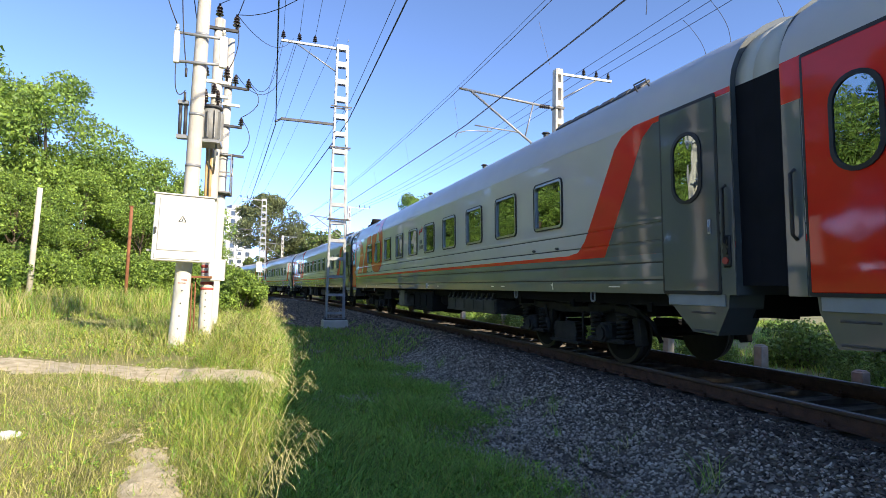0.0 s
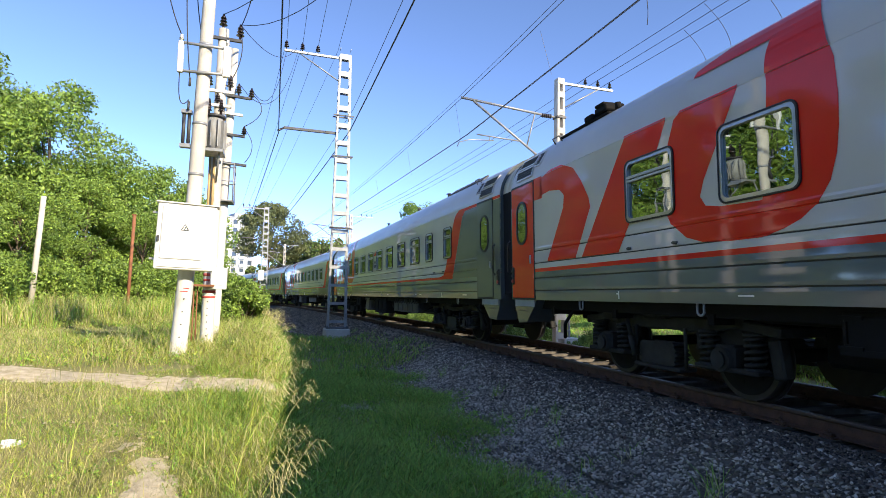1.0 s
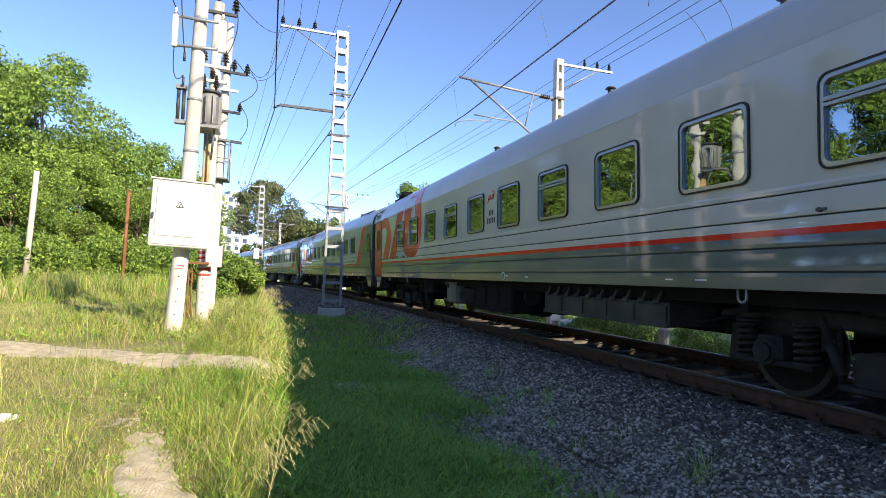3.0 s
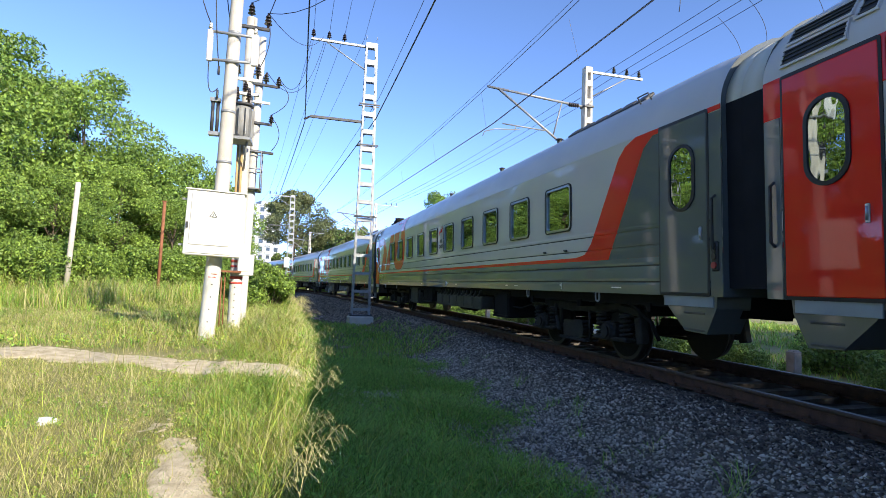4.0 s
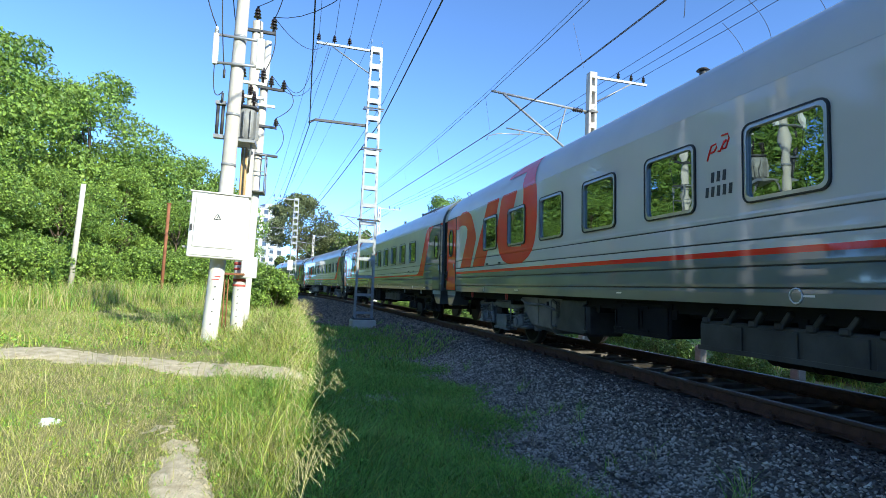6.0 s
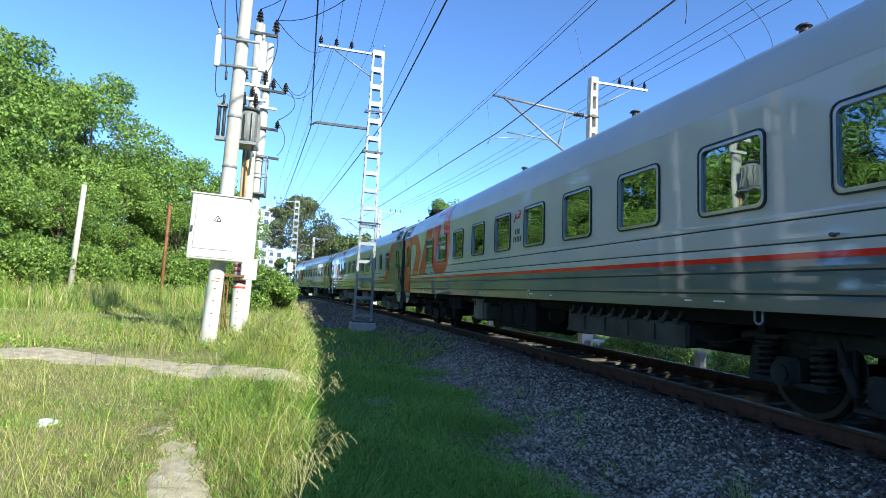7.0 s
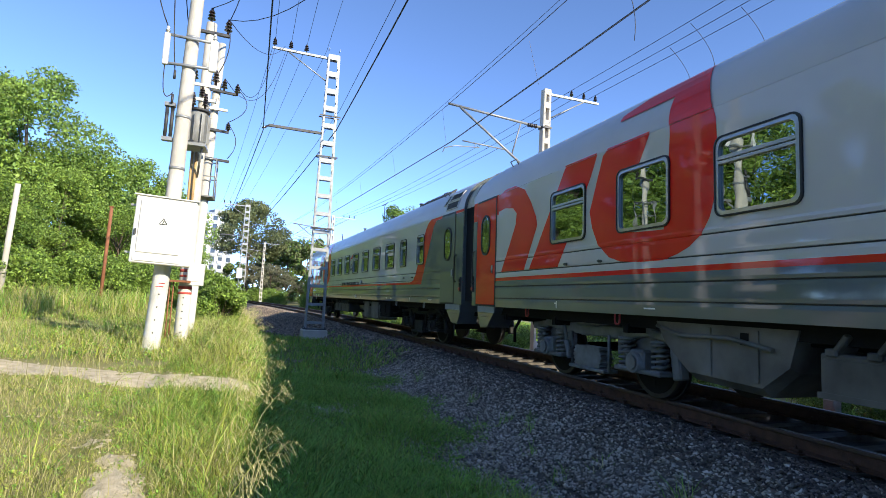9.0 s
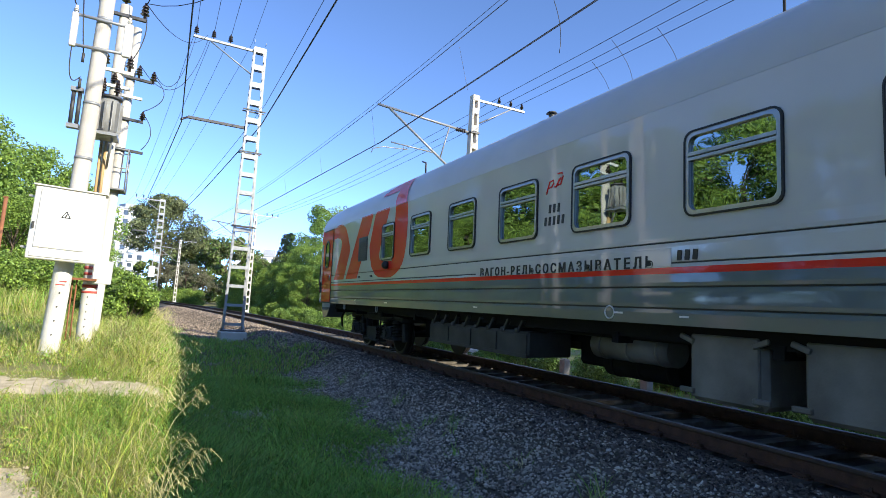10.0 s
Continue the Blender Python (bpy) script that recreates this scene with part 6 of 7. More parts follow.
def keel_tank_mesh():
    """A deep grey water tank with sloping ends and welded straps."""
    bm = bmesh.new()
    o = [(-0.95, 0.0), (0.95, 0.0), (0.80, -0.28), (0.42, -0.62), (-0.55, -0.66), (-0.85, -0.40)]
    rings = [[bm.verts.new((x, y, z * k)) for y, z in o] for x, k in ((-0.42, 0.86), (-0.30, 1.0), (0.4, 1.0))]
    for p, q in zip(rings, rings[1:]):
        for j in range(6):
            bm.faces.new((p[j], p[(j + 1) % 6], q[(j + 1) % 6], q[j]))
    bm.faces.new(rings[0])
    bm.faces.new(rings[-1])
    for y in (-0.5, 0.1):
        box(bm, (-0.43, y, -0.28), (0.02, 0.05, 0.5), bevel=0.004)
    bent(bm, [(-0.45, 0.9, -0.05), (-0.47, 0.5, -0.14), (-0.47, -0.2, -0.12), (-0.45, -0.7, -0.2)], 0.025, 6)
    return bm


LOGO = [
    [(10.56, 3.26), (10.1, 3.34), (9.73, 3.33), (9.37, 3.20), (9.13, 2.95), (8.92, 2.65), (8.88, 2.50), (9.05, 2.24), (9.34, 1.77), (10.32, 1.77), (9.72, 2.62), (9.69, 2.82), (9.84, 2.93), (10.2, 2.98), (10.56, 2.95)],
    [(7.95, 3.32), (7.10, 3.32), (7.27, 3.01), (8.17, 1.77), (9.15, 1.77), (8.05, 3.20)],
    [(6.84, 3.32), (6.97, 3.25), (7.08, 3.0), (7.29, 2.51), (7.22, 2.27), (7.08, 2.03), (6.81, 1.84), (6.56, 1.77), (6.17, 1.745), (5.77, 1.745), (5.52, 1.80), (5.33, 1.87), (5.16, 1.99), (5.04, 2.16), (4.97, 2.38), (4.94, 2.6), (4.93, 2.86), (4.95, 3.19), (5.04, 3.5), (5.16, 3.75), (5.3, 3.95), (6.1, 3.95), (6.72, 3.75), (6.72, 3.66), (5.66, 3.66), (5.64, 3.2), (5.66, 2.9), (5.7, 2.3), (5.75, 2.10), (6.27, 2.12), (6.5, 2.16), (6.58, 2.27), (6.52, 2.44), (5.98, 3.32)],
]
BAND = [(-8.75, 1.667), (-9.0, 1.70), (-9.2, 1.86), (-9.98, 3.08), (-10.15, 3.22), (-10.4, 3.299), (-12.0, 3.299), (-12.0, 3.24), (-10.78, 3.23), (-10.58, 3.1), (-9.82, 1.80), (-9.70, 1.598), (-8.75, 1.598)]
DARK_END = [(-12.0, 1.60), (-9.70, 1.60), (-9.82, 1.80), (-10.58, 3.1), (-10.78, 3.23), (-12.0, 3.23)]


# how far the slanting band stands from that of the first kind, at its foot, and how it leans
BAND_AT = {"A": (0.0, 0.0), "B": (0.42, -0.26), "C": (0.45, -0.12), "D": (0.56, 0.0), "E": (0.65, 0.10)}


def moved(poly, key):
    foot, lean = BAND_AT[key]
    return [(s + foot + lean * (h - 1.6) if s > -11 else s, h) for s, h in poly]


def louvre_mesh(y0, y1):
    """Two rows of slatted intakes on the curve of the roof."""
    bm = bmesh.new()
    e = math.copysign(1, y0)
    for a, b, r0, r1 in ((10.9 * e, 11.6 * e, 3.39, 3.57), (10.9 * e, 11.6 * e, 3.62, 3.80), (10.64 * e, 10.83 * e, 3.54, 3.80)):
        for k in range(1):
            x0, x1 = skin(r0) + 0.02, skin(r1) + 0.02
            f = bm.faces.new([bm.verts.new(p) for p in ((-x0, a, r0), (-x0, b, r0), (-x1, b, r1), (-x1, a, r1))])
            for j in range(4):
                u = (j + 0.5) / 4
                h = r0 + (r1 - r0) * u
                box(bm, (-(x0 + (x1 - x0) * u) - 0.004, (a + b) / 2, h), (0.02, abs(b - a), 0.008), mi=1)
            for h in (r0, r1):
                box(bm, (-(skin(h) + 0.015), (a + b) / 2, h), (0.03, abs(b - a) + 0.03, 0.022), mi=2)
            for y in (a, b):
                box(bm, (-((x0 + x1) / 2 - 0.004), y, (r0 + r1) / 2), (0.03, 0.022, math.hypot(r1 - r0, x1 - x0)), (0, math.degrees(math.atan2(x0 - x1, r1 - r0)), 0), mi=2)
    return bm


def fairing_mesh(y0, y1):
    bm = bmesh.new()
    prof = [(-1.47, 1.2)] + [(-x * 0.955, 3.30 + (h - 3.30) * 0.94) for h, x in ROOF] + [(x * 0.955, 3.30 + (h - 3.30) * 0.94) for h, x in reversed(ROOF[:-1])] + [(1.47, 1.2)]
    a = [bm.verts.new((x, y0, h)) for x, h in prof]
    b = [bm.verts.new((x, y1, h)) for x, h in prof]
    for k in range(len(prof) - 1):
        f = bm.faces.new((a[k], a[k + 1], b[k + 1], b[k]))
        f.material_index = 1 if prof[k][1] >= 3.29 and prof[k + 1][1] >= 3.29 else 0
        f.smooth = f.material_index == 1
    bm.faces.new(list(reversed(a)))
    bm.faces.new(b)
    return bm


WIN_A = [(-8.08, 0.92), (-6.38, 0.92), (-4.68, 0.92), (-2.95, 0.92), (-1.22, 0.92), (0.50, 0.92), (2.24, 0.92), (4.02, 0.92), (5.80, 0.92), (7.48, 0.92)]
WIN_B = [(-9.18, 0.58), (-7.60, 0.58), (-6.07, 0.97), (-4.36, 0.95), (-2.62, 0.95), (-0.89, 0.95), (0.85, 0.95), (2.58, 0.95), (4.30, 0.95), (6.02, 0.95), (7.75, 0.95)]
WIN_C = [(-9.15, 0.55), (-7.55, 0.55), (-5.80, 0.95), (-4.08, 0.95), (-2.42, 0.95), (-0.73, 0.94), (0.96, 0.93), (2.67, 0.92), (4.47, 0.93), (6.14, 0.95), (7.90, 0.96)]
WIN_E = [(-8.69, 0.57), (-7.10, 0.57), (-5.60, 0.95), (-3.92, 0.94), (-2.23, 0.95), (-0.55, 0.93), (1.12, 0.92), (2.81, 0.93), (4.51, 0.92), (6.20, 0.92), (7.90, 0.94)]
WIN_D = [(-9.02, 0.54), (-7.42, 0.53), (-5.93, 0.94), (-4.20, 0.92), (-2.50, 0.92), (-0.82, 0.92), (0.87, 0.92), (2.55, 0.90), (4.26, 0.90), (6.03, 0.72)]
CRATES_1 = [(2.65, 0.85, 0.58, 1, 2, "crate_pale"), (-0.1, 2.0, 0.60, 3, 0, "under"), (-3.95, 3.1, 0.46, 5, 1, "crate"), (4.6, 1.1, 0.36, 2, 0, "under")]
CRATES_2 = [(-1.6, 4.2, 0.50, 6, 1, "crate"), (3.9, 1.2, 0.62, 1, 2, "crate"), (-5.0, 0.9, 0.6, 1, 0, "under"), (1.7, 1.3, 0.45, 2, 0, "under")]
CRATES_4 = [(2.55, 2.9, 0.56, 4, 1, "crate_pale"), (-2.55, 1.95, 0.58, 1, 2, "crate_pale"), (-5.6, 0.7, 0.45, 1, 0, "under"), (0.0, 1.4, 0.42, 2, 0, "under")]
CRATES_3 = [(2.35, 3.2, 0.54, 4, 1, "crate"), (-2.27, 0.80, 0.66, 1, 2, "crate_pale"), (-3.52, 1.10, 0.66, 1, 2, "crate_pale"), (-5.1, 1.2, 0.5, 2, 0, "under")]


# where the small emblem and the number stand, between two windows
MARKS = {"A": -0.36, "B": -0.02, "C": 0.115, "D": 0.03, "E": 0.285}


def coach(wins, key, crates, ckey, nose_louvre, tail_louvre, transoms, paint, label, extras=(), tank=-0.6, tail_door=10.62):
    root = empty("passenger_coach", Matrix(), label, "railway coach", "coaches of the train")
    shared(("body", key), lambda: body_mesh(wins), "body", [M["grey"], M["lower"], M["red"], M["ends"], M["rubber"]], root)
    shared("roof", roof_mesh, "roof", M["roof"], root, "bluish grey coach roof")
    for i, poly in enumerate(LOGO):
        for side in (-1, 1):
            shared(("logo", i, key, side), lambda: decal_mesh(poly, 0.004, wins, side), "red_emblem", M["red"], root, "bold red painted emblem stroke")
    for side in (-1, 1):
        shared(("band", key, side), lambda: decal_mesh(moved(BAND, key), 0.006, wins, side), "slanted_band", M["red"], root, "slanting red painted band")
        shared(("dark_end", key, side), lambda: decal_mesh(moved(DARK_END, key), 0.003, wins, side), "dark_end_panel", M["ends"], root, "dark grey painted end")
        shared(("tail_strip", side), lambda: decal_mesh([(10.5, 2.9), (TAIL, 2.9), (TAIL, 3.299), (10.5, 3.299)], 0.004, (), side), "tail_panel", M["red"], root, "red painted door header")
    nose = {"A": -10.9, "D": -10.62}.get(key, -10.72)
    coach_door(root, nose, nose - 0.9, M["ends"], "dark grey entrance door")
    coach_door(root, tail_door - 0.03, tail_door + 1.0, M["red"], "red entrance door")
    for i, (c, w) in enumerate(wins):
        coach_window(root, c, w, transoms(i), (i * 7 + len(key) + ord(key[0])) % 5 in (0, 2))
    def post(y0, y1):
        bm = bmesh.new()
        box(bm, (-1.548, (y0 + y1) / 2, 2.0), (0.024, abs(y1 - y0), 1.79))
        return bm
    shared(("post_n", key), lambda: post(nose - 0.915, -11.995), "end_post", M["ends"], root)
    shared(("post_t", tail_door), lambda: post(tail_door + 1.015, TAIL - 0.005), "end_post", M["lower"], root)
    for key2, turned, y in (("tail", lambda bm: bm, tail_door - 0.03), ("nose", mirror_y, -10.9)):
        st = shared(("step", key2), lambda: turned(step_mesh()), "door_step", M["ends"], root, "", pose(0, y, 0))
        shared(("sill", key2), lambda: turned(sill_mesh()), "step_sill", M["step_grey"], st, "pale grey step sill")
        for z in (0.7, 0.9):
            shared(("tread", key2), lambda: turned(tread_mesh()), "step_tread", M["steel_dark"], st, "", pose(0, 0, z))
    def partition():
        bm = bmesh.new()
        box(bm, (0.15, 0, 2.2), (0.05, 23.6, 2.0))
        for k in range(9):
            box(bm, (-0.6, -7.2 + 1.72 * k, 2.2), (1.5, 0.04, 2.0))
        box(bm, (0, 0, 1.28), (2.9, 23.6, 0.05))
        box(bm, (0, 0, 3.24), (2.9, 23.6, 0.04))
        return bm
    shared("partition", partition, "interior_wall", M["inner"], root, "beige interior wall")
    def floor_beam():
        bm = bmesh.new()
        box(bm, (0, 0, 1.02), (2.7, 23.2, 0.16))
        for sx in (-0.45, 0.45):
            box(bm, (sx, 0, 0.86), (0.12, 22.0, 0.22))
        for k in range(12):
            box(bm, (0, -10.4 + 1.9 * k, 0.92), (2.75, 0.1, 0.12))
        for e in (-1, 1):
            box(bm, (0, e * 11.6, 1.0), (2.3, 0.5, 0.3))
            box(bm, (0, e * 12.05, 0.92), (0.35, 0.42, 0.28), bevel=0.04)
        for y, w, h in ((-4.6, 2.4, 0.44), (-0.4, 2.2, 0.5), (3.6, 1.4, 0.46), (5.3, 1.5, 0.5)):
            box(bm, (0.1, y, 0.95 - h / 2), (1.3, w, h), bevel=0.05)
        return bm
    shared("floor_beam", floor_beam, "underframe", M["under"], root, "black underframe")
    for y in (-7.9, 7.95):
        bogie(root, y, paint)
    for y, w, h, n, st, mt in crates:
        shared((ckey, y), lambda: crate_mesh(w, h, n, st), "equipment_box", M[mt], root, "", pose(-1.02, y, 1.06))
        shared((ckey, y), lambda: crate_mesh(w, h, n, st), "equipment_box", M[mt], root, "", pose(1.02, y, 1.06, 0, 0, 180))
    def cyl():
        bm = bmesh.new()
        tube(bm, (0, -0.6, 0), (0, 0.6, 0), 0.17, seg=18)
        for e in (-0.45, 0.0, 0.45):
            tube(bm, (0, e - 0.02, 0), (0, e + 0.02, 0), 0.178, seg=18)
            box(bm, (0.05, e, 0.2), (0.06, 0.05, 0.3))
        return bm
    shared(("air_tank", key == "D"), cyl, "air_tank", M["crate_pale" if key == "D" else "crate"], root, "", pose(-1.0, tank, 0.80))
    shared("air_tank_inner", cyl, "air_tank", M["under"], root, "", pose(-0.6, tank + 0.2, 0.55))
    if key in "BC":
        shared("keel_tank", keel_tank_mesh, "water_tank", M["crate_pale"], root, "dirty grey water tank with sloping ends", pose(-0.95, 5.15, 1.04))
    def hooks():
        bm = bmesh.new()
        pts = [(-1.50, 0.055 * math.cos(radians(a)), 0.055 * math.sin(radians(a)) - 0.02) for a in range(200, 345, 20)]
        bent(bm, [(-1.50, -0.052, 0.06)] + pts + [(-1.50, 0.052, 0.06)], 0.014, 6)
        return bm
    for y in (-9.3, -6.7, 6.7, 9.3):
        shared(("hook", paint.name), hooks, "lifting_ring", M["hook"] if paint is M["bogie_light"] else M["galv"], root, "", pose(0, y, 1.04))
    def pipes():
        bm = bmesh.new()
        bent(bm, [(-1.2, -6.0, 0.9), (-1.2, -2.0, 0.93), (-1.15, 2.0, 0.9), (-1.2, 6.2, 0.93)], 0.025, 6)
        bent(bm, [(-1.28, -5.2, 0.72), (-1.28, -5.9, 0.70), (-1.2, -6.3, 0.8)], 0.018, 6)
        for y in (-10.3, 10.3):
            bent(bm, [(-1.3, y * 0.96, 0.95), (-1.25, y, 0.7), (-1.2, y * 1.01, 0.45)], 0.03, 6)
        return bm
    shared("pipes", pipes, "brake_pipe", M["under"], root)
    if nose_louvre:
        shared("louvre_nose_r", lambda: flip_x(louvre_mesh(-11.75, -10.4)), "roof_intake", [M["black"], M["steel_dark"], M["grey"]], root)
        shared("louvre_nose", lambda: louvre_mesh(-11.75, -10.4), "roof_intake", [M["black"], M["steel_dark"], M["grey"]], root, "dark slatted air intake")
    if tail_louvre:
        shared("louvre_tail_r", lambda: flip_x(louvre_mesh(10.4, 11.75)), "roof_intake", [M["black"], M["steel_dark"], M["grey"]], root)
        shared("louvre_tail", lambda: louvre_mesh(10.4, 11.75), "roof_intake", [M["black"], M["steel_dark"], M["grey"]], root, "dark slatted air intake")
        def cooler():
            bm = bmesh.new()
            box(bm, (-0.88, 9.35, 4.18), (0.36, 0.34, 0.10), bevel=0.02)
            box(bm, (-0.88, 9.35, 4.25), (0.40, 0.26, 0.05), bevel=0.015)
            box(bm, (-0.90, 9.75, 4.15), (0.30, 0.26, 0.12), bevel=0.03)
            box(bm, (-0.95, 10.0, 4.10), (0.12, 1.6, 0.06), bevel=0.02)
            tube(bm, (-0.95, 9.0, 4.09), (-0.95, 9.0, 4.19), 0.05, seg=10)
            return bm
        shared("cooler", cooler, "roof_cooler", M["under"], root, "dark cooling unit on the roof")
    def vent():
        bm = bmesh.new()
        box(bm, (-0.98, 0, 4.09), (0.22, 0.3, 0.05), (0, -38, 0), bevel=0.015)
        return bm
    def cap():
        bm = bmesh.new()
        tube(bm, (-0.75, 0, 4.14), (-0.75, 0, 4.25), 0.05, seg=10)
        tube(bm, (-0.75, 0, 4.24), (-0.75, 0, 4.27), 0.09, 0.06, seg=10)
        return bm
    def loop():
        bm = bmesh.new()
        bent(bm, [(-1.30, -0.12, 3.86), (-1.36, -0.12, 3.95), (-1.36, 0.12, 3.95), (-1.30, 0.12, 3.86)], 0.012, 5)
        return bm
    for k in range(6):
        shared("vent", vent, "roof_vent", M["steel_dark"], root, "", pose(0, -9.8 + 0.42 * k, 0))
    for y in (-6.6, -3.4, 1.2):
        shared("cap", cap, "roof_cap", M["steel_dark"], root, "", pose(0, y, 0))
    for y in (-10.3, 10.3):
        shared("loop", loop, "roof_grip", M["steel_dark"], root, "", pose(0, y, 0))
    shared("fairing_n", lambda: fairing_mesh(-12.27, -12.0), "gangway", [M["bellows"], M["cream"]], root, "black gangway bellows under a cream cap")
    if "last" not in extras:
        shared("fairing_t", lambda: fairing_mesh(TAIL, 12.265), "gangway", [M["bellows"], M["cream"]], root, "black gangway bellows under a cream cap")
    def digit():
        bm = bmesh.new()
        box(bm, (-1.552, 0, 0), (0.006, 0.045, 0.115), (6, 0, 0))
        return bm
    for y, z in [(0.09 - 0.09 * k, 2.50) for k in range(3)] + [(0.18 - 0.09 * k, 2.34) for k in range(5)]:
        shared("digit", digit, "number_mark", M["black"], root, "dark stencilled number bar", pose(0, MARKS[key] + y, z))
    def small_logo():
        bm = bmesh.new()
        for stroke in ([(0.17, 2.70), (0.14, 2.78), (0.10, 2.86), (0.03, 2.87), (0.02, 2.83), (0.06, 2.79), (0.12, 2.78)],
                       [(0.0, 2.78), (-0.03, 2.77), (-0.10, 2.87), (-0.13, 2.86)],
                       [(-0.06, 2.94), (-0.15, 2.94), (-0.17, 2.89), (-0.12, 2.79), (-0.07, 2.79), (-0.07, 2.83), (-0.13, 2.88)]):
            bent(bm, [(-1.551, y, z) for y, z in stroke], 0.012, 5)
        return bm
    shared("small_logo", small_logo, "small_emblem", M["red"], root, "small red emblem", pose(0, MARKS[key], 0))
    for y, w in ((-9.9, 0.5), (-6.2, 0.35), (-5.7, 0.25), (6.0, 0.4), (2.0, 0.25), (-2.0, 0.22)):
        def bars():
            bm = bmesh.new()
            box(bm, (-1.551, 0, 1.185), (0.006, w * 0.5, 0.018))
            return bm
        shared(("stencil", w), bars, "stencil_mark", M["white"], root, "", pose(0, y, 0))
    for y in (-8.2, 8.2):
        def jack():
            bm = bmesh.new()
            box(bm, (-1.551, 0, 1.19), (0.006, 0.025, 0.11))
            box(bm, (-1.551, 0.03, 1.21), (0.006, 0.06, 0.02))
            return bm
        shared("jack_mark", jack, "jacking_mark", M["white"], root, "", pose(0, y, 0))
    def stencils():
        bm = bmesh.new()
        ring = [( -1.0 + 0.07 * math.cos(radians(a)), 1.2 + 0.07 * math.sin(radians(a))) for a in range(0, 361, 30)]
        bent(bm, [(-1.553, y, z) for y, z in ring], 0.009, 5)
        box(bm, (-1.551, -1.13, 1.2), (0.006, 0.14, 0.02))
        return bm
    shared("stencils", stencils, "ring_mark", M["white"], root, "small white painted ring on the sill")
    def tail_lamp():
        bm = bmesh.new()
        box(bm, (-1.56, 0, 0), (0.05, 0.1, 0.34), bevel=0.015)
        tube(bm, (-1.58, 0, 0.09), (-1.60, 0, 0.09), 0.036, seg=12)
        tube(bm, (-1.58, 0, 0.0), (-1.60, 0, 0.0), 0.036, seg=12)
        tube(bm, (-1.58, 0, -0.10), (-1.60, 0, -0.10), 0.038, seg=12, mi=1)
        return bm
    for y in (-11.9, 11.78) if key != "A" or tail_door > 10.8 else ():
        shared("tail_lamp", tail_lamp, "marker_light", [M["black"], M["hook"]], root, "unlit marker lights, dark with a red lens", pose(0, y, 1.56))
    def lugs():
        bm = bmesh.new()
        tube(bm, (-1.54, 0, 1.80), (-1.60, 0, 1.80), 0.02, seg=8)
        box(bm, (-1.60, -0.03, 1.80), (0.02, 0.09, 0.02))
        return bm
    for y in (-8.4, -7.6, 7.0, 7.9):
        shared("lugs", lugs, "lamp_bracket", M["steel_dark"], root, "", pose(0, y, 0))
    return root


def mirror_y(bm):
    for v in bm.verts:
        v.co.y = -v.co.y
    bmesh.ops.reverse_faces(bm, faces=bm.faces[:])
    return bm


def lettering(root, text, y, z, size, mat, name, label, bold=0.0, space=1.02):
    """Painted words on the camera's side of a coach, as a mesh."""
    cu = bpy.data.curves.new(name, "FONT")
    cu.body, cu.size, cu.extrude = text, size, 0.006
    cu.offset, cu.space_character = bold, space
    tmp = bpy.data.objects.new(name, cu)
    scene.collection.objects.link(tmp)
    dg = bpy.context.evaluated_depsgraph_get()
    me = bpy.data.meshes.new_from_object(tmp.evaluated_get(dg))
    bpy.data.objects.remove(tmp)
    me.materials.clear()
    me.materials.append(mat)
    ob = new(name, me)
    ob.parent = root
    ob.matrix_basis = Matrix.Translation((-1.5615, y, z)) @ Matrix(((0, 0, -1, 0), (-1, 0, 0, 0), (0, 1, 0, 0), (0, 0, 0, 1)))
    return tagged(ob, label)


grey_label = "grey passenger coach with red emblem and stripe"
never, every = (lambda i: False), (lambda i: True)
mixed = lambda i: i % 3 == 0
B1, B2 = M["bogie"], M["bogie_light"]
COACHES = [
    coach(WIN_A, "A", CRATES_1, "k1", False, False, mixed, B1, grey_label),
    coach(WIN_A, "A", CRATES_1, "k1", False, True, lambda i: i == 9, B1, grey_label + ", roof cooler", (), -0.6, 10.86),
    coach(WIN_E, "E", CRATES_1, "k1", True, False, every, B1, grey_label + ", sliding window tops", (), -0.6, 10.76),
    coach(WIN_A, "A", CRATES_1, "k1", False, True, mixed, B1, grey_label + ", roof cooler", (), -0.6, 10.62),
    coach(WIN_A, "A", CRATES_2, "k2", False, True, never, B1, grey_label + ", long equipment boxes below", (), -0.6, 10.86),
    coach(WIN_B, "B", CRATES_2, "k2", True, False, lambda i: i < 3, B2, grey_label + ", narrow washroom windows", (), -0.6, 10.86),
    coach(WIN_A, "A", CRATES_1, "k1", False, True, lambda i: i in (8, 9), B1, grey_label + ", roof cooler", (), -0.6, 10.68),
    coach(WIN_C, "C", CRATES_4, "k4", True, False, lambda i: i % 2 == 0, B2, grey_label + ", pale grey bogies", (), -0.45),
]
press((1.26, 1.47, 1.705, 1.91))
COACHES.append(coach(WIN_D, "D", CRATES_3, "k3", True, False, every, B1, "last grey coach of the train, black lettering on its side", ("last",), -0.85))
last = COACHES[-1]
lettering(last, "ВАГОН-РЕЛЬСОСМАЗЫВАТЕЛЬ", 1.86, 1.667, 0.165, M["black"], "lettering", "black painted words above the red stripe", 0.003, 1.50)
bm = bmesh.new()
box(bm, (-1.5535, 0.08, 1.760), (0.008, 3.86, 0.178), bevel=0.003)
part("lettering_panel", bm, M["grey"], last, "smooth grey panel under the words")
for k in range(3):
    bm = bmesh.new()
    box(bm, (-1.556, -1.95 - 0.09 * k, 1.775), (0.012, 0.05, 0.10), (6, 0, 0))
    part("number_mark", bm, M["black"], last, "black stencilled number bar")
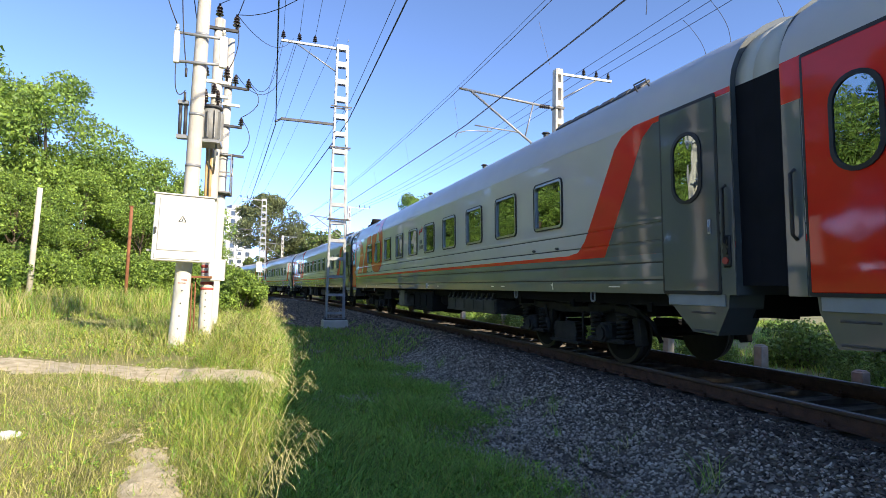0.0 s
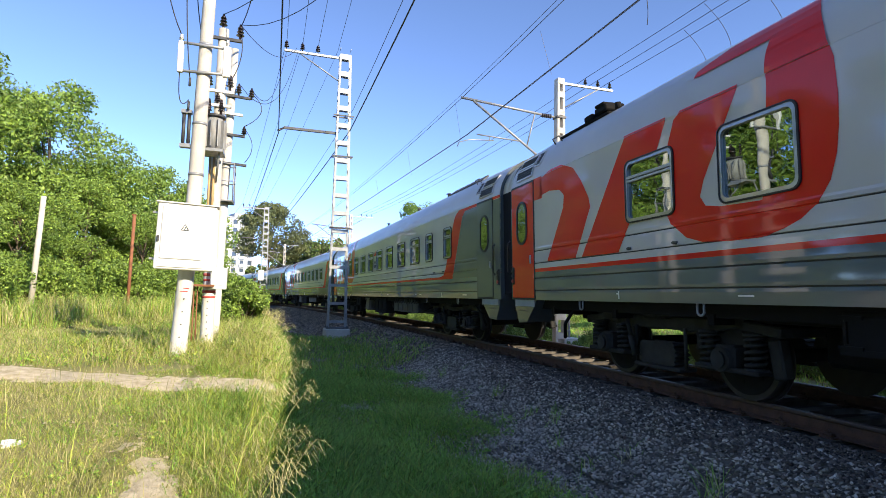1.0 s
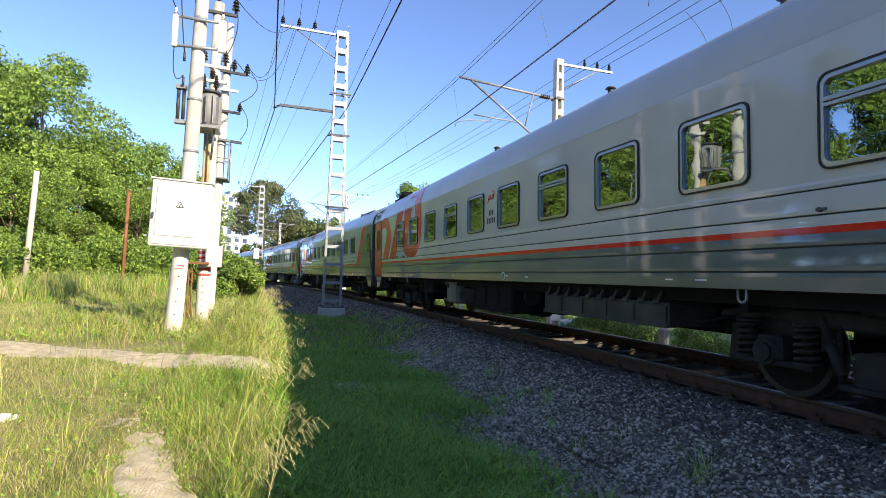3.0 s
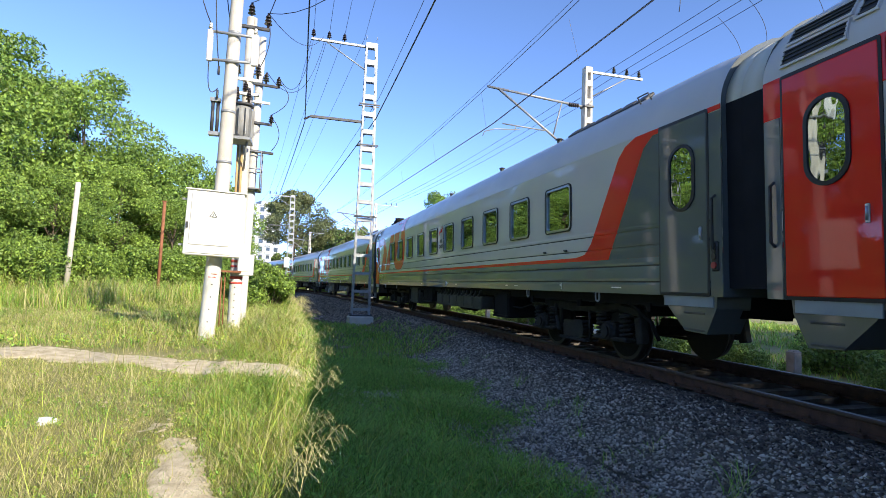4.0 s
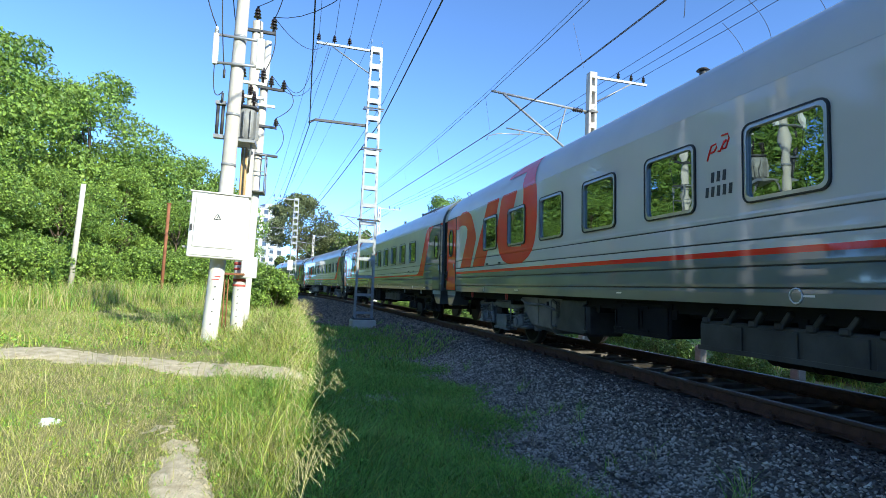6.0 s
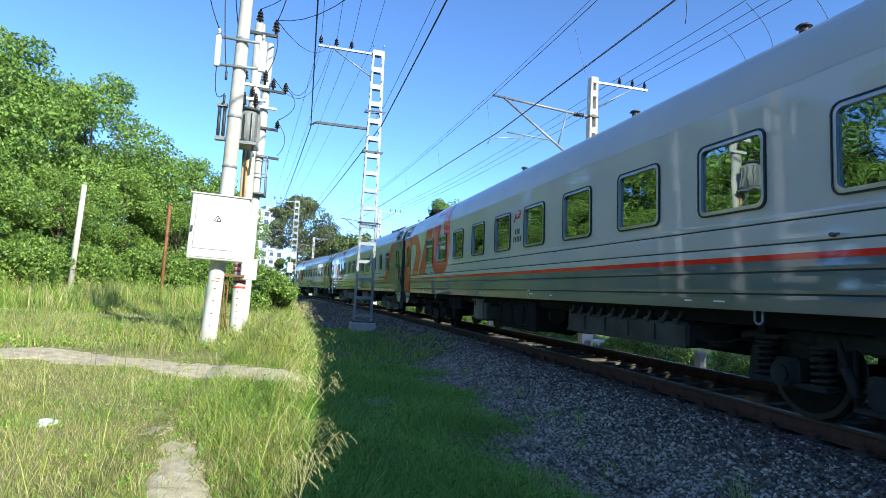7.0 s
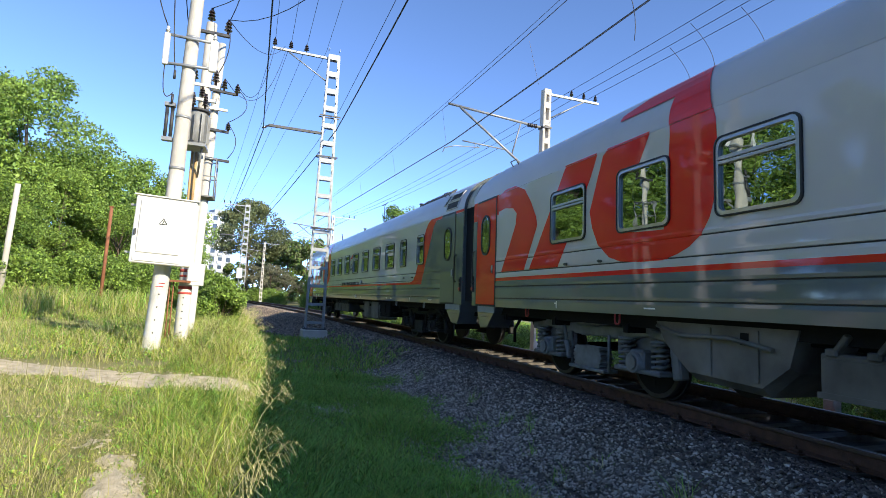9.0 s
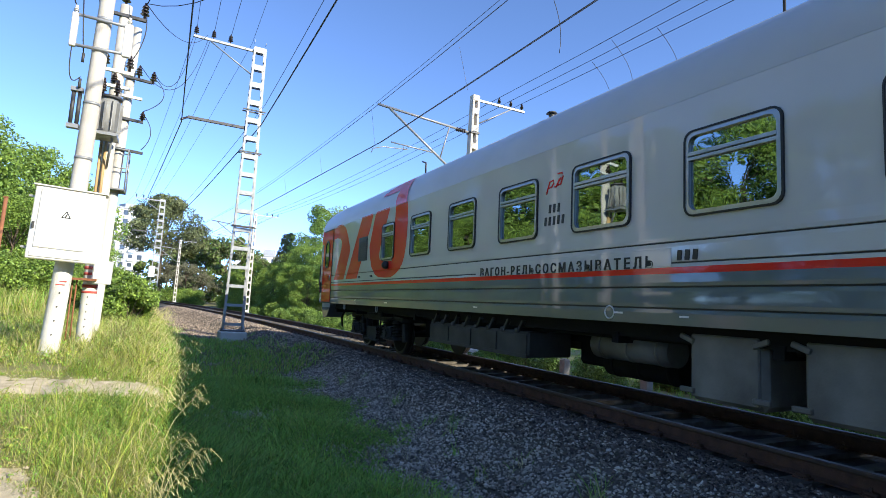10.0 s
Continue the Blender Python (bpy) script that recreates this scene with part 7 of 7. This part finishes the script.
lettering(COACHES[5], "МЕСТ-54", -9.95, 2.06, 0.088, M["white"], "lettering", "white painted words on the dark end")
bm = bmesh.new()
for k in range(9):
    box(bm, (-1.565, 7.78, 2.27 + 0.055 * k), (0.02, 0.60, 0.02))
box(bm, (-1.556, 7.78, 2.5), (0.012, 0.66, 0.60))
part("side_grille", bm, M["steel_dark"], last, "dark slatted grille")
bm = bmesh.new()
bmesh.ops.create_uvsphere(bm, u_segments=14, v_segments=8, radius=0.09, matrix=pose(-1.60, 6.0, 2.02))
tube(bm, (-1.54, 6.0, 2.02), (-1.64, 6.0, 2.02), 0.085, seg=16)
part("marker_lamp", bm, M["black"], last, "dark tail marker lamp housing")
bm = bmesh.new()
tube(bm, (-1.64, 6.0, 2.02), (-1.66, 6.0, 2.02), 0.06, seg=16)
part("lamp_glass", bm, M["alu"], last)
bm = bmesh.new()
bent(bm, [(-0.9, -2.6, 4.1), (-0.9, -2.6, 4.75), (-0.9, -3.0, 4.82)], 0.014, 6)
bent(bm, [(-0.9, -2.7, 4.80), (-0.9, -2.2, 4.80)], 0.014, 6)
part("roof_aerial", bm, M["steel_dark"], last, "thin roof aerial")
bm = bmesh.new()
bent(bm, [(-0.9, 5.6, 4.1), (-0.9, 5.6, 4.35), (-0.9, 5.8, 4.42)], 0.02, 6)
part("roof_aerial", bm, M["steel_dark"], last)

START, SPEED = 4.557, 18.27
# small unevenness of the run, in metres at seconds
RUN_T = [0.0, 1.0, 1.5, 2.0, 2.5, 3.2, 4.0, 4.5, 5.0, 5.5, 7.0, 7.5, 8.0, 8.5, 9.0, 9.5, 10.0]
RUN_D = [0.0, 0.0, -0.10, 0.10, 0.33, 0.20, 0.10, 0.0, -0.03, 0.0, 0.0, -0.08, 0.18, 0.0, 0.0, -0.10, 0.0]


def coach_pose(i, t):
    """Both bogie pivots stay on the curve, the body leans with the track."""
    c = START + (i - 0.5) * LEN - SPEED * t + float(np.interp(t, RUN_T, RUN_D))
    a, b = Vector(on_track(c - 8.2)), Vector(on_track(c + 8.2))
    m, d = (a + b) / 2, b - a
    return pose(m.x, m.y, 0.017, 0, -CANT, math.degrees(math.atan2(-d.x, d.y)))


def motions():
    for i, ob in enumerate(COACHES):
        walk(ob, [(k / 2, coach_pose(i, k / 2)) for k in range(21)])
    for ws, y in WHEELS:
        walk(ws, [(k / 30, pose(0, y, 0.475, math.degrees(SPEED / 0.475 * k / 30) % 360, 0, 0)) for k in range(301)])


motions()
